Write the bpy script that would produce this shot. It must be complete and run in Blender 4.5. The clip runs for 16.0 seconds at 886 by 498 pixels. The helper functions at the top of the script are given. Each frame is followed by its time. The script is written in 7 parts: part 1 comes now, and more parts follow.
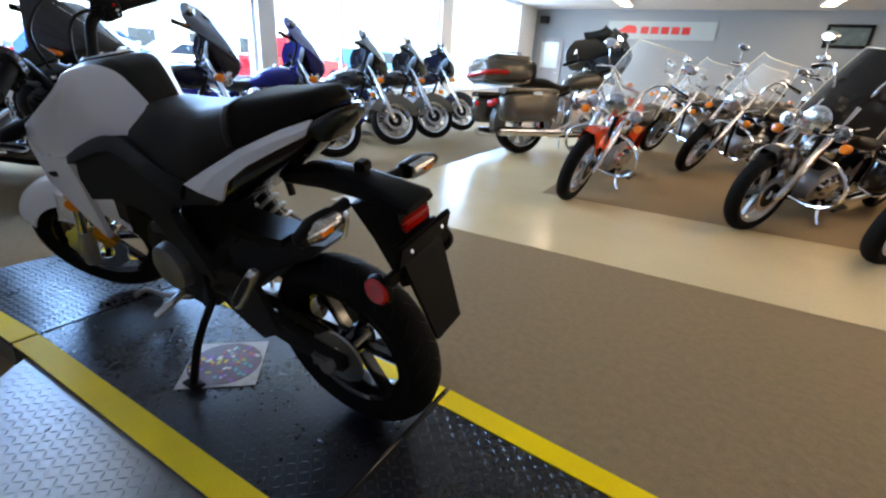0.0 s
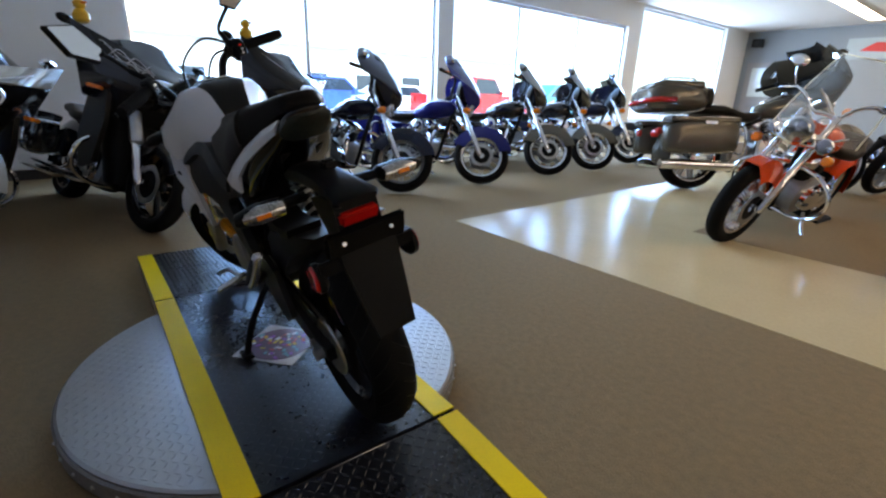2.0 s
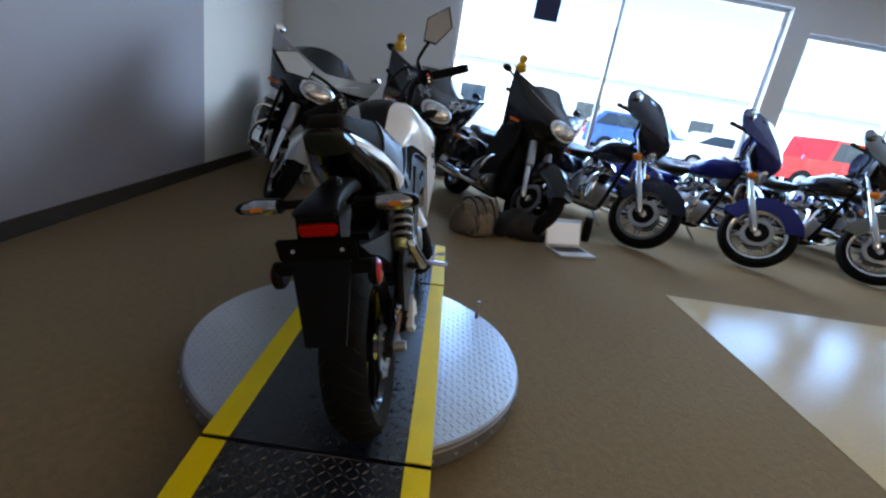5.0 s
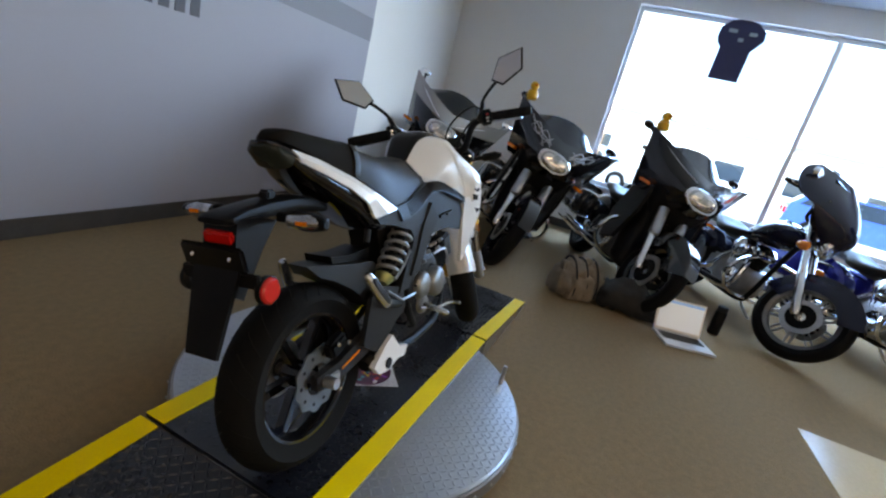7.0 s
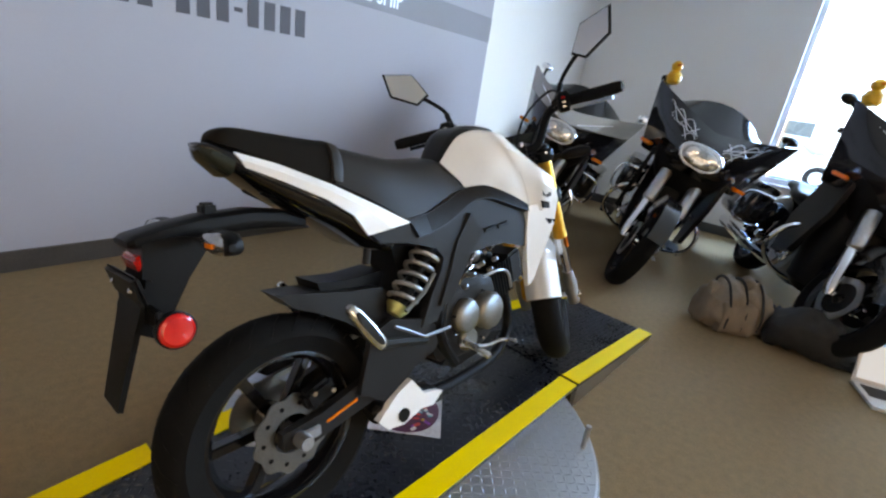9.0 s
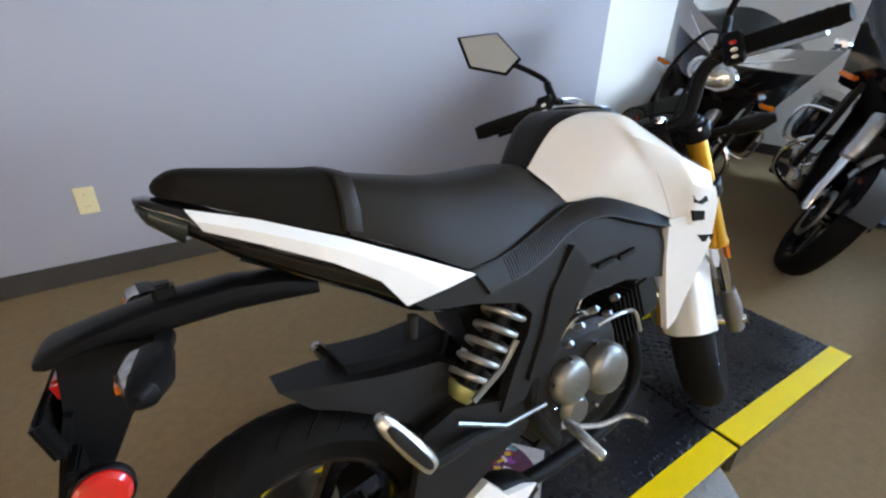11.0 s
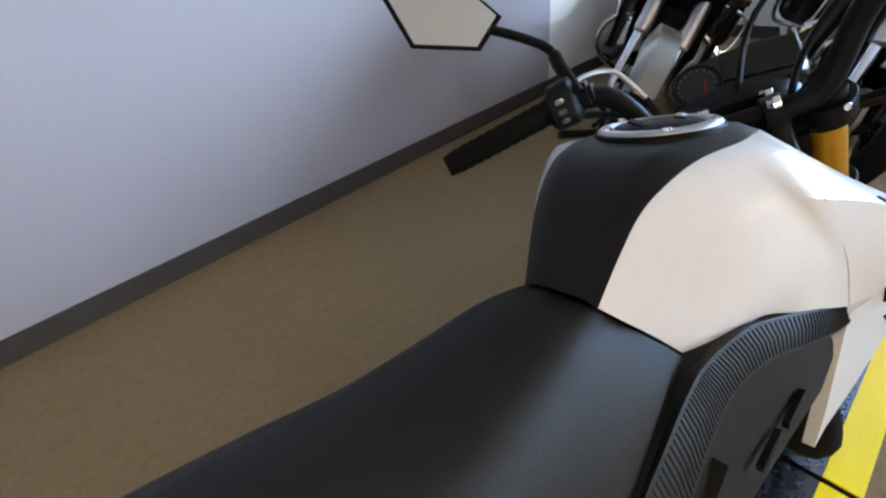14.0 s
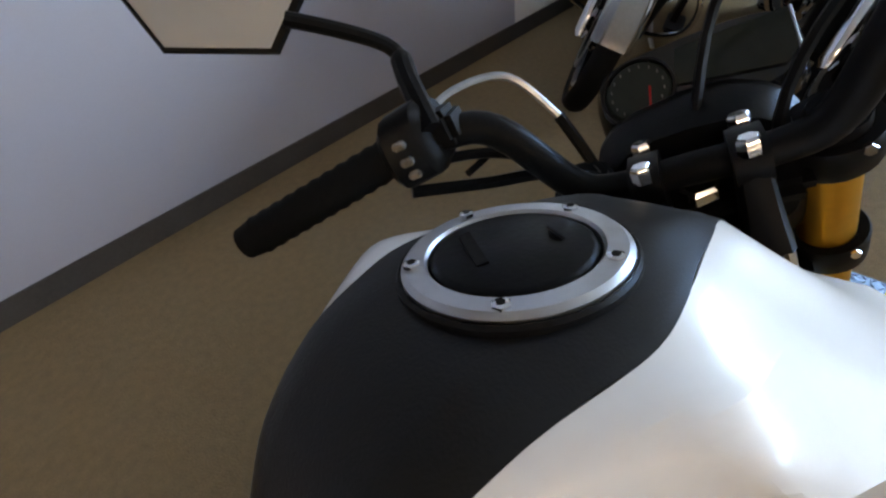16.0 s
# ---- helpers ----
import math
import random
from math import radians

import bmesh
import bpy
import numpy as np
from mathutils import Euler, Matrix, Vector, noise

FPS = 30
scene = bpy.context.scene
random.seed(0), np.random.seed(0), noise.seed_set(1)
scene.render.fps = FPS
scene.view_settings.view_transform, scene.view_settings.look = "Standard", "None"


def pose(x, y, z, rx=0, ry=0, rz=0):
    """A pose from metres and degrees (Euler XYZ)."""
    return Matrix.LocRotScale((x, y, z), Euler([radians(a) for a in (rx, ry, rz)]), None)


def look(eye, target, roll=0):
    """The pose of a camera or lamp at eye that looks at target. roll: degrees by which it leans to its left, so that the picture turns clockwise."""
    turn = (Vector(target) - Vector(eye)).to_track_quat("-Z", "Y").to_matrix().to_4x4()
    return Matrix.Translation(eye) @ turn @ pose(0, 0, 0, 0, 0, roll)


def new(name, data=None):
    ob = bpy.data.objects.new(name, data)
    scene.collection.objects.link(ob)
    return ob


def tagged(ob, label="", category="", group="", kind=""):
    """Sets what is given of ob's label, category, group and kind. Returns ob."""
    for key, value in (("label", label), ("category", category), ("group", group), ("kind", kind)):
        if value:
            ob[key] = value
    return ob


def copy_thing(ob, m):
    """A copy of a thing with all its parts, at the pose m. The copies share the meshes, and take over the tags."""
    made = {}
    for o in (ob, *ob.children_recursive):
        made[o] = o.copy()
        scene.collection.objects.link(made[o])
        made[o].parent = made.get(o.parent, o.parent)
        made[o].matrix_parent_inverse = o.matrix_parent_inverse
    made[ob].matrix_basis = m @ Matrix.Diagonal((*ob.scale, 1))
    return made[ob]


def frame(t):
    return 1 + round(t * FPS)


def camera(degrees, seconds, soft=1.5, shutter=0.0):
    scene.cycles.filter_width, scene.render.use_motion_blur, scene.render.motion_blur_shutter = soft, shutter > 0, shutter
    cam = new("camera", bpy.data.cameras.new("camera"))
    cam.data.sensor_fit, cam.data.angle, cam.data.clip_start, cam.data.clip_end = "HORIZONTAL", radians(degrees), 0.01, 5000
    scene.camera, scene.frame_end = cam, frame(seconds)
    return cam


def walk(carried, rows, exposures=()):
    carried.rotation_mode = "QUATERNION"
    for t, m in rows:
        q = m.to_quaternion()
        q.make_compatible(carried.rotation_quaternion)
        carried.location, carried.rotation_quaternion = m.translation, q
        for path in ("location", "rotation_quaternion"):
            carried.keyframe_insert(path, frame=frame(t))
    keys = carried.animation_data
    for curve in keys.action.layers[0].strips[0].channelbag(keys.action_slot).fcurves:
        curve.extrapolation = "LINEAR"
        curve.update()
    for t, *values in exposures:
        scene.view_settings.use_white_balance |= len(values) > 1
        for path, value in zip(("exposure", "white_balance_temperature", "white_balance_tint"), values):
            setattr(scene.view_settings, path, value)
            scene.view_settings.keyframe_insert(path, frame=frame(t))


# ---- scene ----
cam = camera(87.71, 16.0, 2.3)
PATH = [
    (0, (1.124, -0.683, 0.987), (0.250, 0.852, 0.287), 3.7),
    (0.5, (1.264, -0.664, 0.973), (0.203, 0.772, 0.323), 2.2),
    (1, (1.355, -0.591, 0.958), (0.136, 0.731, 0.343), 0.8),
    (1.5, (1.411, -0.489, 0.945), (0.063, 0.708, 0.346), 1.2),
    (2, (1.449, -0.399, 0.948), (0.016, 0.690, 0.341), 1.9),
    (2.5, (1.502, -0.295, 0.954), (-0.019, 0.674, 0.357), 2.9),
    (3, (1.589, -0.199, 0.967), (-0.034, 0.608, 0.395), 3.3),
    (3.5, (1.599, -0.110, 0.972), (-0.102, 0.519, 0.406), 3.5),
    (4, (1.593, -0.011, 0.992), (-0.167, 0.424, 0.422), 5.1),
    (4.5, (1.584, 0.086, 1.008), (-0.206, 0.313, 0.414), 7.3),
    (5, (1.571, 0.214, 1.022), (-0.233, 0.257, 0.428), 9.4),
    (7.5, (1.245, 0.767, 1.076), (-0.414, 0.011, 0.541), 13.5),
    (8, (1.137, 0.813, 1.063), (-0.457, -0.069, 0.522), 11.7),
    (10.5, (0.596, 0.696, 1.101), (-0.424, -0.697, 0.306), 3.3),
    (11, (0.554, 0.572, 1.113), (-0.407, -0.834, 0.272), 1.5),
    (11.5, (0.519, 0.482, 1.128), (-0.400, -0.936, 0.257), -0.0),
    (12, (0.449, 0.377, 1.152), (-0.398, -1.090, 0.292), -1.1),
    (12.5, (0.389, 0.277, 1.148), (-0.392, -1.187, 0.223), -3.0),
    (13, (0.336, 0.184, 1.152), (-0.502, -1.198, 0.152), -5.2),
    (13.5, (0.303, 0.146, 1.153), (-0.609, -1.137, 0.088), -6.7),
    (14, (0.241, 0.129, 1.152), (-0.724, -1.079, 0.047), -7.5),
    (14.5, (0.145, 0.126, 1.156), (-0.799, -1.061, 0.011), -8.0),
    (15, (0.067, 0.130, 1.142), (-0.860, -1.057, -0.016), -8.6),
    (15.5, (0.006, 0.106, 1.124), (-0.890, -1.044, -0.095), -9.4),
    (16, (-0.071, 0.044, 1.122), (-0.959, -1.043, -0.159), -9.4),
]
EXPOSURES = [(0, 3.07, 9150, 16), (1.5, 2.74, 9050, 16), (2.5, 2.66, 9000, 16), (4.5, 2.33, 9050, 16), (6, 2.52, 9550, 16), (8, 3.0, 9950, 16), (10.5, 3.51, 9800, 16), (11.5, 3.38, 10000, 16), (12.5, 3.41, 9600, 16), (13.5, 3.65, 9350, 17), (14, 3.6, 9600, 18), (15, 3.46, 10000, 19), (16, 3.1, 10150, 18)]
walk(cam, [(t, look(eye, target, roll)) for t, eye, target, roll in PATH], EXPOSURES)

# ---- world, sun, large lights ----
world = bpy.data.worlds.new("sky")
scene.world = world
world.use_nodes = True
_n = world.node_tree.nodes
sky = _n.new("ShaderNodeTexSky")
sky.sky_type = "NISHITA"
sky.sun_disc = False
sky.sun_elevation = radians(48)
sky.sun_rotation = radians(80)
world.node_tree.links.new(sky.outputs[0], _n["Background"].inputs[0])
_n["Background"].inputs[1].default_value = 0.15
sun_data = bpy.data.lights.new("sun", "SUN")
sun_data.energy, sun_data.angle, sun_data.color = 5.0, radians(0.5), (1.0, 0.96, 0.9)
sun = new("sun", sun_data)
sun.matrix_world = look((30, -6, 34), (0, 0, 0))


def window_light(v, z, wide, high, watts):
    """Sky light entering through the upper part of a window opening."""
    d = bpy.data.lights.new("window_light", "AREA")
    d.shape, d.size, d.size_y, d.energy, d.color = "RECTANGLE", wide, high, watts, (0.44, 0.68, 1.0)
    ob = new("window_light", d)
    ob.matrix_world = Matrix.Translation((-4.65, -2.041, 0)) @ pose(0, 0, 0, 0, 0, 1.85) @ Matrix.Translation((-0.85, v, z + 0.05)) @ pose(0, 0, 0, 0, -54, 0)


for v, z, wide, high in ((4.18, 2.0, 1.2, 4.0), (9.06, 2.0, 1.2, 4.7), (14.3, 2.1, 1.3, 4.2)):
    window_light(v, z, wide, high, 84 if v < 5 else 92)

# ---- mesh helpers ----
rng = random.Random(7)


def part(name, bm, material, parent=None, label="", xf=None, smooth=35, bevel=0.0):
    """Link a bmesh as one mesh object, under a thing or a part if one is given."""
    if bevel:
        bmesh.ops.bevel(bm, geom=[e for e in bm.edges if len(e.link_faces) == 2 and e.calc_face_angle(0) > 0.6],
                        offset=bevel, segments=2, affect="EDGES", clamp_overlap=True)
    if xf is not None:
        bmesh.ops.transform(bm, matrix=xf, verts=bm.verts)
    bmesh.ops.recalc_face_normals(bm, faces=bm.faces)
    me = bpy.data.meshes.new(name)
    for f in bm.faces:
        f.smooth = True
    bm.to_mesh(me)
    bm.free()
    me.set_sharp_from_angle(angle=radians(smooth))
    for m in (material if isinstance(material, (list, tuple)) else [material]):
        me.materials.append(m)
    ob = new(name, me)
    if parent is not None:
        ob.parent = parent
    if label:
        ob["label"] = label
    return ob


def thing(name, m, label, category, group="", kind=""):
    """An Empty at the base of a thing, which parents its parts."""
    ob = new(name)
    ob.empty_display_size = 0.1
    ob.matrix_world = m
    return tagged(ob, label, category, group, kind)


def B():
    return bmesh.new()


def add_box(bm, c, s, rot=None):
    """A box of size s round c; rot: a Matrix turning it about its middle."""
    m = Matrix.Translation(c) @ (rot.to_4x4() if rot is not None else Matrix()) @ Matrix.Diagonal((*s, 1))
    bmesh.ops.create_cube(bm, size=1, matrix=m)
    return bm


def ring_link(bm, rings, closed=True, caps=True):
    vs = [[bm.verts.new(p) for p in r] for r in rings]
    n = len(vs[0])
    for a, b in zip(vs, vs[1:]):
        for i in range(n if closed else n - 1):
            j = (i + 1) % n
            bm.faces.new((a[i], a[j], b[j], b[i]))
    if caps and closed:
        bm.faces.new(vs[0][::-1])
        bm.faces.new(vs[-1])
    return bm


def add_tube(bm, pts, r, n=8, closed_path=False):
    """A round bar along pts; r: one radius or one for each point."""
    pts = [Vector(p) for p in pts]
    rs = r if isinstance(r, (list, tuple)) else [r] * len(pts)
    tang = []
    for i in range(len(pts)):
        a, b = pts[max(i - 1, 0)], pts[min(i + 1, len(pts) - 1)]
        if closed_path:
            a, b = pts[i - 1], pts[(i + 1) % len(pts)]
        tang.append((b - a).normalized())
    side = tang[0].orthogonal().normalized()
    rings = []
    for p, t, q in zip(pts, tang, rs):
        side = (side - t * side.dot(t)).normalized()
        up = t.cross(side)
        rings.append([p + q * (math.cos(2 * math.pi * k / n) * side + math.sin(2 * math.pi * k / n) * up) for k in range(n)])
    if closed_path:
        rings.append(rings[0])
        ring_link(bm, rings, caps=False)
        bmesh.ops.remove_doubles(bm, verts=bm.verts, dist=1e-6)
        return bm
    return ring_link(bm, rings)


def curve_pts(pts, steps=6):
    """A smooth line through pts."""
    pts = [Vector(p) for p in pts]
    out = []
    for i in range(len(pts) - 1):
        p0, p1, p2, p3 = pts[max(i - 1, 0)], pts[i], pts[i + 1], pts[min(i + 2, len(pts) - 1)]
        for k in range(steps):
            t = k / steps
            out.append(0.5 * ((2 * p1) + (p2 - p0) * t + (2 * p0 - 5 * p1 + 4 * p2 - p3) * t * t + (3 * p1 - p0 - 3 * p2 + p3) * t ** 3))
    out.append(pts[-1])
    return out


def add_lathe(bm, prof, c, axis, n=24, closed_prof=False):
    """Turn prof, pairs of (radius, distance along the axis), round the axis through c."""
    axis = Vector(axis).normalized()
    u = axis.orthogonal().normalized()
    w = axis.cross(u)
    rings = []
    for r, h in prof:
        rings.append([Vector(c) + axis * h + max(r, 1e-5) * (math.cos(2 * math.pi * k / n) * u + math.sin(2 * math.pi * k / n) * w) for k in range(n)])
    if closed_prof:
        rings.append(rings[0])
    ring_link(bm, rings, caps=False)
    bmesh.ops.remove_doubles(bm, verts=bm.verts, dist=2e-5)
    return bm


def add_slab(bm, poly, y0, y1):
    """A flat piece: the outline poly in x and z, from y0 to y1. y0 and y1 may be lists, one for each corner."""
    n = len(poly)
    a0 = y0 if isinstance(y0, (list, tuple)) else [y0] * n
    a1 = y1 if isinstance(y1, (list, tuple)) else [y1] * n
    va = [bm.verts.new((p[0], a0[i], p[1])) for i, p in enumerate(poly)]
    vb = [bm.verts.new((p[0], a1[i], p[1])) for i, p in enumerate(poly)]
    for i in range(n):
        j = (i + 1) % n
        bm.faces.new((va[i], va[j], vb[j], vb[i]))
    bm.faces.new(va[::-1])
    bm.faces.new(vb)
    return bm


def oval(c, ax, ay, rx, ry, n=16, p=2.0):
    """A ring of n points round c in the plane of ax and ay; p above 2 makes it squarer."""
    c, ax, ay = Vector(c), Vector(ax), Vector(ay)
    out = []
    for k in range(n):
        a = 2 * math.pi * k / n
        cx, sy = math.cos(a), math.sin(a)
        out.append(c + ax * (rx * math.copysign(abs(cx) ** (2 / p), cx)) + ay * (ry * math.copysign(abs(sy) ** (2 / p), sy)))
    return out


def add_loft(bm, rings):
    return ring_link(bm, rings)


def add_sheet(bm, grid, thick):
    """A curved sheet through a grid of points, thickened."""
    vs = [[bm.verts.new(p) for p in row] for row in grid]
    fs = []
    for a, b in zip(vs, vs[1:]):
        for i in range(len(a) - 1):
            fs.append(bm.faces.new((a[i], a[i + 1], b[i + 1], b[i])))
    if thick:
        bmesh.ops.recalc_face_normals(bm, faces=fs)
        bmesh.ops.solidify(bm, geom=fs, thickness=thick)
    return bm


def mirrored(bm):
    for v in bm.verts:
        v.co.y = -v.co.y
    return bm

# ---- materials ----
def mk(name, col, rough=0.5, metal=0.0, var=0.12, scale=6.0, fine=90.0, bump=0.0, coat=0.0, rvar=0.1, spec=0.5, alt=None, obj_var=0.0):
    """A surface with broad stains and fine grain over its base colour."""
    m = bpy.data.materials.new(name)
    m.use_nodes = True
    nt = m.node_tree
    b = nt.nodes["Principled BSDF"]
    tc = nt.nodes.new("ShaderNodeTexCoord")
    n1 = nt.nodes.new("ShaderNodeTexNoise")
    n1.inputs["Scale"].default_value, n1.inputs["Detail"].default_value = scale, 4
    n2 = nt.nodes.new("ShaderNodeTexNoise")
    n2.inputs["Scale"].default_value, n2.inputs["Detail"].default_value = fine, 3
    for n in (n1, n2):
        nt.links.new(tc.outputs["Object"], n.inputs["Vector"])
    add = nt.nodes.new("ShaderNodeMath")
    add.operation = "MULTIPLY_ADD"
    nt.links.new(n2.outputs["Fac"], add.inputs[0])
    add.inputs[1].default_value = 0.5
    half = nt.nodes.new("ShaderNodeMath")
    half.operation = "MULTIPLY"
    half.inputs[1].default_value = 0.5
    nt.links.new(n1.outputs["Fac"], half.inputs[0])
    nt.links.new(half.outputs[0], add.inputs[2])
    ramp = nt.nodes.new("ShaderNodeMapRange")
    ramp.inputs["From Min"].default_value, ramp.inputs["From Max"].default_value = 0.3, 0.7
    nt.links.new(add.outputs[0], ramp.inputs["Value"])
    mix = nt.nodes.new("ShaderNodeMix")
    mix.data_type = "RGBA"
    lo = alt if alt else tuple(c * (1 - var) for c in col)
    hi = col if alt else tuple(min(1, c * (1 + var)) for c in col)
    mix.inputs[6].default_value, mix.inputs[7].default_value = (*lo, 1), (*hi, 1)
    nt.links.new(ramp.outputs[0], mix.inputs[0])
    out = mix.outputs[2]
    if obj_var:
        oi = nt.nodes.new("ShaderNodeObjectInfo")
        mr = nt.nodes.new("ShaderNodeMapRange")
        mr.inputs["To Min"].default_value, mr.inputs["To Max"].default_value = 1 - obj_var, 1 + obj_var
        nt.links.new(oi.outputs["Random"], mr.inputs["Value"])
        hs = nt.nodes.new("ShaderNodeHueSaturation")
        nt.links.new(mr.outputs[0], hs.inputs["Value"])
        nt.links.new(out, hs.inputs["Color"])
        out = hs.outputs["Color"]
    nt.links.new(out, b.inputs["Base Color"])
    rr = nt.nodes.new("ShaderNodeMapRange")
    rr.inputs["From Min"].default_value, rr.inputs["From Max"].default_value = 0.3, 0.7
    rr.inputs["To Min"].default_value, rr.inputs["To Max"].default_value = max(0.02, rough - rvar * rough), min(1, rough + rvar * rough)
    nt.links.new(add.outputs[0], rr.inputs["Value"])
    nt.links.new(rr.outputs[0], b.inputs["Roughness"])
    b.inputs["Metallic"].default_value = metal
    b.inputs["Specular IOR Level"].default_value = spec
    b.inputs["Coat Weight"].default_value = coat
    b.inputs["Coat Roughness"].default_value = 0.05
    if bump:
        bp = nt.nodes.new("ShaderNodeBump")
        bp.inputs["Strength"].default_value, bp.inputs["Distance"].default_value = 1.0, bump
        nt.links.new(add.outputs[0], bp.inputs["Height"])
        nt.links.new(bp.outputs[0], b.inputs["Normal"])
    return m


def mk_glass(name, col=(1, 1, 1), rough=0.02, alpha=0.15, spec=0.5):
    m = bpy.data.materials.new(name)
    m.use_nodes = True
    nt = m.node_tree
    b = nt.nodes["Principled BSDF"]
    b.inputs["Base Color"].default_value = (*col, 1)
    b.inputs["Roughness"].default_value = rough
    b.inputs["Alpha"].default_value = alpha
    b.inputs["Specular IOR Level"].default_value = spec
    return m


def mk_glow(name, col, strength):
    m = bpy.data.materials.new(name)
    m.use_nodes = True
    b = m.node_tree.nodes["Principled BSDF"]
    b.inputs["Base Color"].default_value = (*col, 1)
    b.inputs["Emission Color"].default_value = (*col, 1)
    b.inputs["Emission Strength"].default_value = strength
    return m


M_CARPET = mk("carpet", (0.225, 0.152, 0.080), 0.95, var=0.2, scale=34.0, fine=170, bump=0.005)
M_TILE = mk("vinyl_tile", (0.56, 0.45, 0.28), 0.2, var=0.08, scale=2.0, fine=60, rvar=0.12, spec=0.08)
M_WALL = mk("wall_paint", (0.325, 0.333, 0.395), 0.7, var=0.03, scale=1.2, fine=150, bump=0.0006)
M_WALLW = mk("wall_white_paint", (0.74, 0.74, 0.73), 0.7, var=0.03, scale=1.2, fine=150, bump=0.0006)
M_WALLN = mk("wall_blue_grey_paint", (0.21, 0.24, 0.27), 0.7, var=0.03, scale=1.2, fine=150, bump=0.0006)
M_BAND = mk("wall_grey_band", (0.22, 0.23, 0.27), 0.7, var=0.04)
M_LETTER = mk("wall_dark_paint", (0.05, 0.05, 0.07), 0.6, var=0.1)
M_BASE = mk("rubber_baseboard", (0.055, 0.05, 0.048), 0.55, var=0.2, scale=9, spec=0.22)
M_CEIL = mk("ceiling_paint", (0.68, 0.70, 0.72), 0.85, var=0.03, scale=2, fine=120, bump=0.001)
M_ALU = mk("window_aluminium", (0.62, 0.64, 0.66), 0.4, 0.6, var=0.08)
# blue of the sky's light is put into the panes; the tint is added
M_PANE = bpy.data.materials.new("sky_blue_window_glass")
M_PANE.use_nodes = True
_pn = M_PANE.node_tree.nodes
_clear = _pn.new("ShaderNodeBsdfTransparent")
_clear.inputs[0].default_value = (0.60, 0.79, 1.0, 1)
_shine = _pn.new("ShaderNodeBsdfGlossy")
_shine.inputs["Roughness"].default_value = 0.01
_pmix = _pn.new("ShaderNodeMixShader")
_pmix.inputs[0].default_value = 0.05
M_PANE.node_tree.links.new(_clear.outputs[0], _pmix.inputs[1])
M_PANE.node_tree.links.new(_shine.outputs[0], _pmix.inputs[2])
M_PANE.node_tree.links.new(_pmix.outputs[0], _pn["Material Output"].inputs[0])
M_TUBE = mk_glow("lamp_diffuser", (1.0, 0.9, 0.76), 2.4)
M_BLACK = mk("black_plastic", (0.0052, 0.0052, 0.006), 0.42, var=0.25, scale=12, fine=300, bump=0.0004, spec=0.11)
M_GREYP = mk("charcoal_plastic", (0.0135, 0.0133, 0.0145), 0.5, var=0.2, scale=14, fine=400, bump=0.0004, spec=0.16)
M_GLOSS = mk("gloss_black_paint", (0.005, 0.005, 0.006), 0.1, var=0.2, coat=0.3, spec=0.4)
M_SCREEN = mk("dark_screen", (0.006, 0.006, 0.007), 0.1, var=0.2, spec=0.45)
M_WHITE = mk("white_paint", (0.755, 0.755, 0.76), 0.3, var=0.02, scale=3, coat=0.5)
M_SEAT = mk("seat_vinyl", (0.014, 0.011, 0.0095), 0.46, var=0.2, scale=8, fine=500, bump=0.0006, spec=0.16)
# darker, duller copy of M_SEAT for the passenger seat
M_SEAT_REAR = mk("darker_seat_vinyl", (0.0085, 0.007, 0.006), 0.7, var=0.2, scale=8, fine=420, bump=0.0009, spec=0.1)
M_PAD = mk("tank_pad_vinyl", (0.009, 0.009, 0.010), 0.42, var=0.2, scale=10, fine=600, bump=0.0005, spec=0.22)
M_TYRE = mk("tyre_rubber", (0.0065, 0.0065, 0.007), 0.78, var=0.3, scale=14, fine=160, bump=0.001, spec=0.1)
M_CHROME = mk("chrome", (0.8, 0.8, 0.82), 0.1, 1.0, var=0.06, rvar=0.5)
M_STEEL = mk("brushed_steel", (0.5, 0.5, 0.51), 0.32, 1.0, var=0.15, scale=20)
M_CAST = mk("cast_aluminium", (0.36, 0.36, 0.37), 0.42, 0.9, var=0.18, scale=18, fine=220, bump=0.0008)
M_GOLD = mk("gold_anodised", (0.75, 0.36, 0.045), 0.3, 0.75, var=0.08)
M_ORANGE = mk("orange_lens", (0.85, 0.2, 0.015), 0.15, var=0.08, coat=0.5)
M_RED = mk("red_lens", (0.55, 0.012, 0.01), 0.15, var=0.1, coat=0.5)
M_SMOKE = mk("smoked_lens", (0.02, 0.025, 0.022), 0.08, var=0.2, coat=0.1, spec=0.2)
M_LENS = mk("clear_lens", (0.5, 0.51, 0.52), 0.14, 0.9, var=0.6, scale=40, fine=200)
M_MIRROR = mk("mirror_glass", (0.86, 0.86, 0.84), 0.03, 1.0, var=0.01)
M_YELLOW = mk("yellow_tape", (0.95, 0.66, 0.004), 0.55, var=0.1, scale=7, fine=200, bump=0.0004, spec=0.25)
# the blue in this black stands for the window's reflection on the deck
M_TREAD = mk("black_tread_plate", (0.004, 0.0055, 0.011), 0.3, 0.1, spec=0.7, var=0.3, scale=5, fine=80, rvar=0.4)
M_DISC = mk("aluminium_tread_plate", (0.42, 0.42, 0.43), 0.3, 0.95, var=0.07, scale=5, fine=60, rvar=0.1)
M_DISCEDGE = mk("turntable_edge", (0.2, 0.19, 0.19), 0.5, 0.6, var=0.3, scale=12)
M_ENGINE = mk("engine_alloy", (0.26, 0.255, 0.245), 0.38, 0.9, var=0.22, scale=18, fine=220, bump=0.0006)
M_PEG = mk("polished_alloy", (0.62, 0.62, 0.62), 0.25, 0.9, var=0.1)
M_ROTOR = mk("rotor_steel", (0.19, 0.186, 0.178), 0.36, 0.95, var=0.25, scale=30, fine=260)
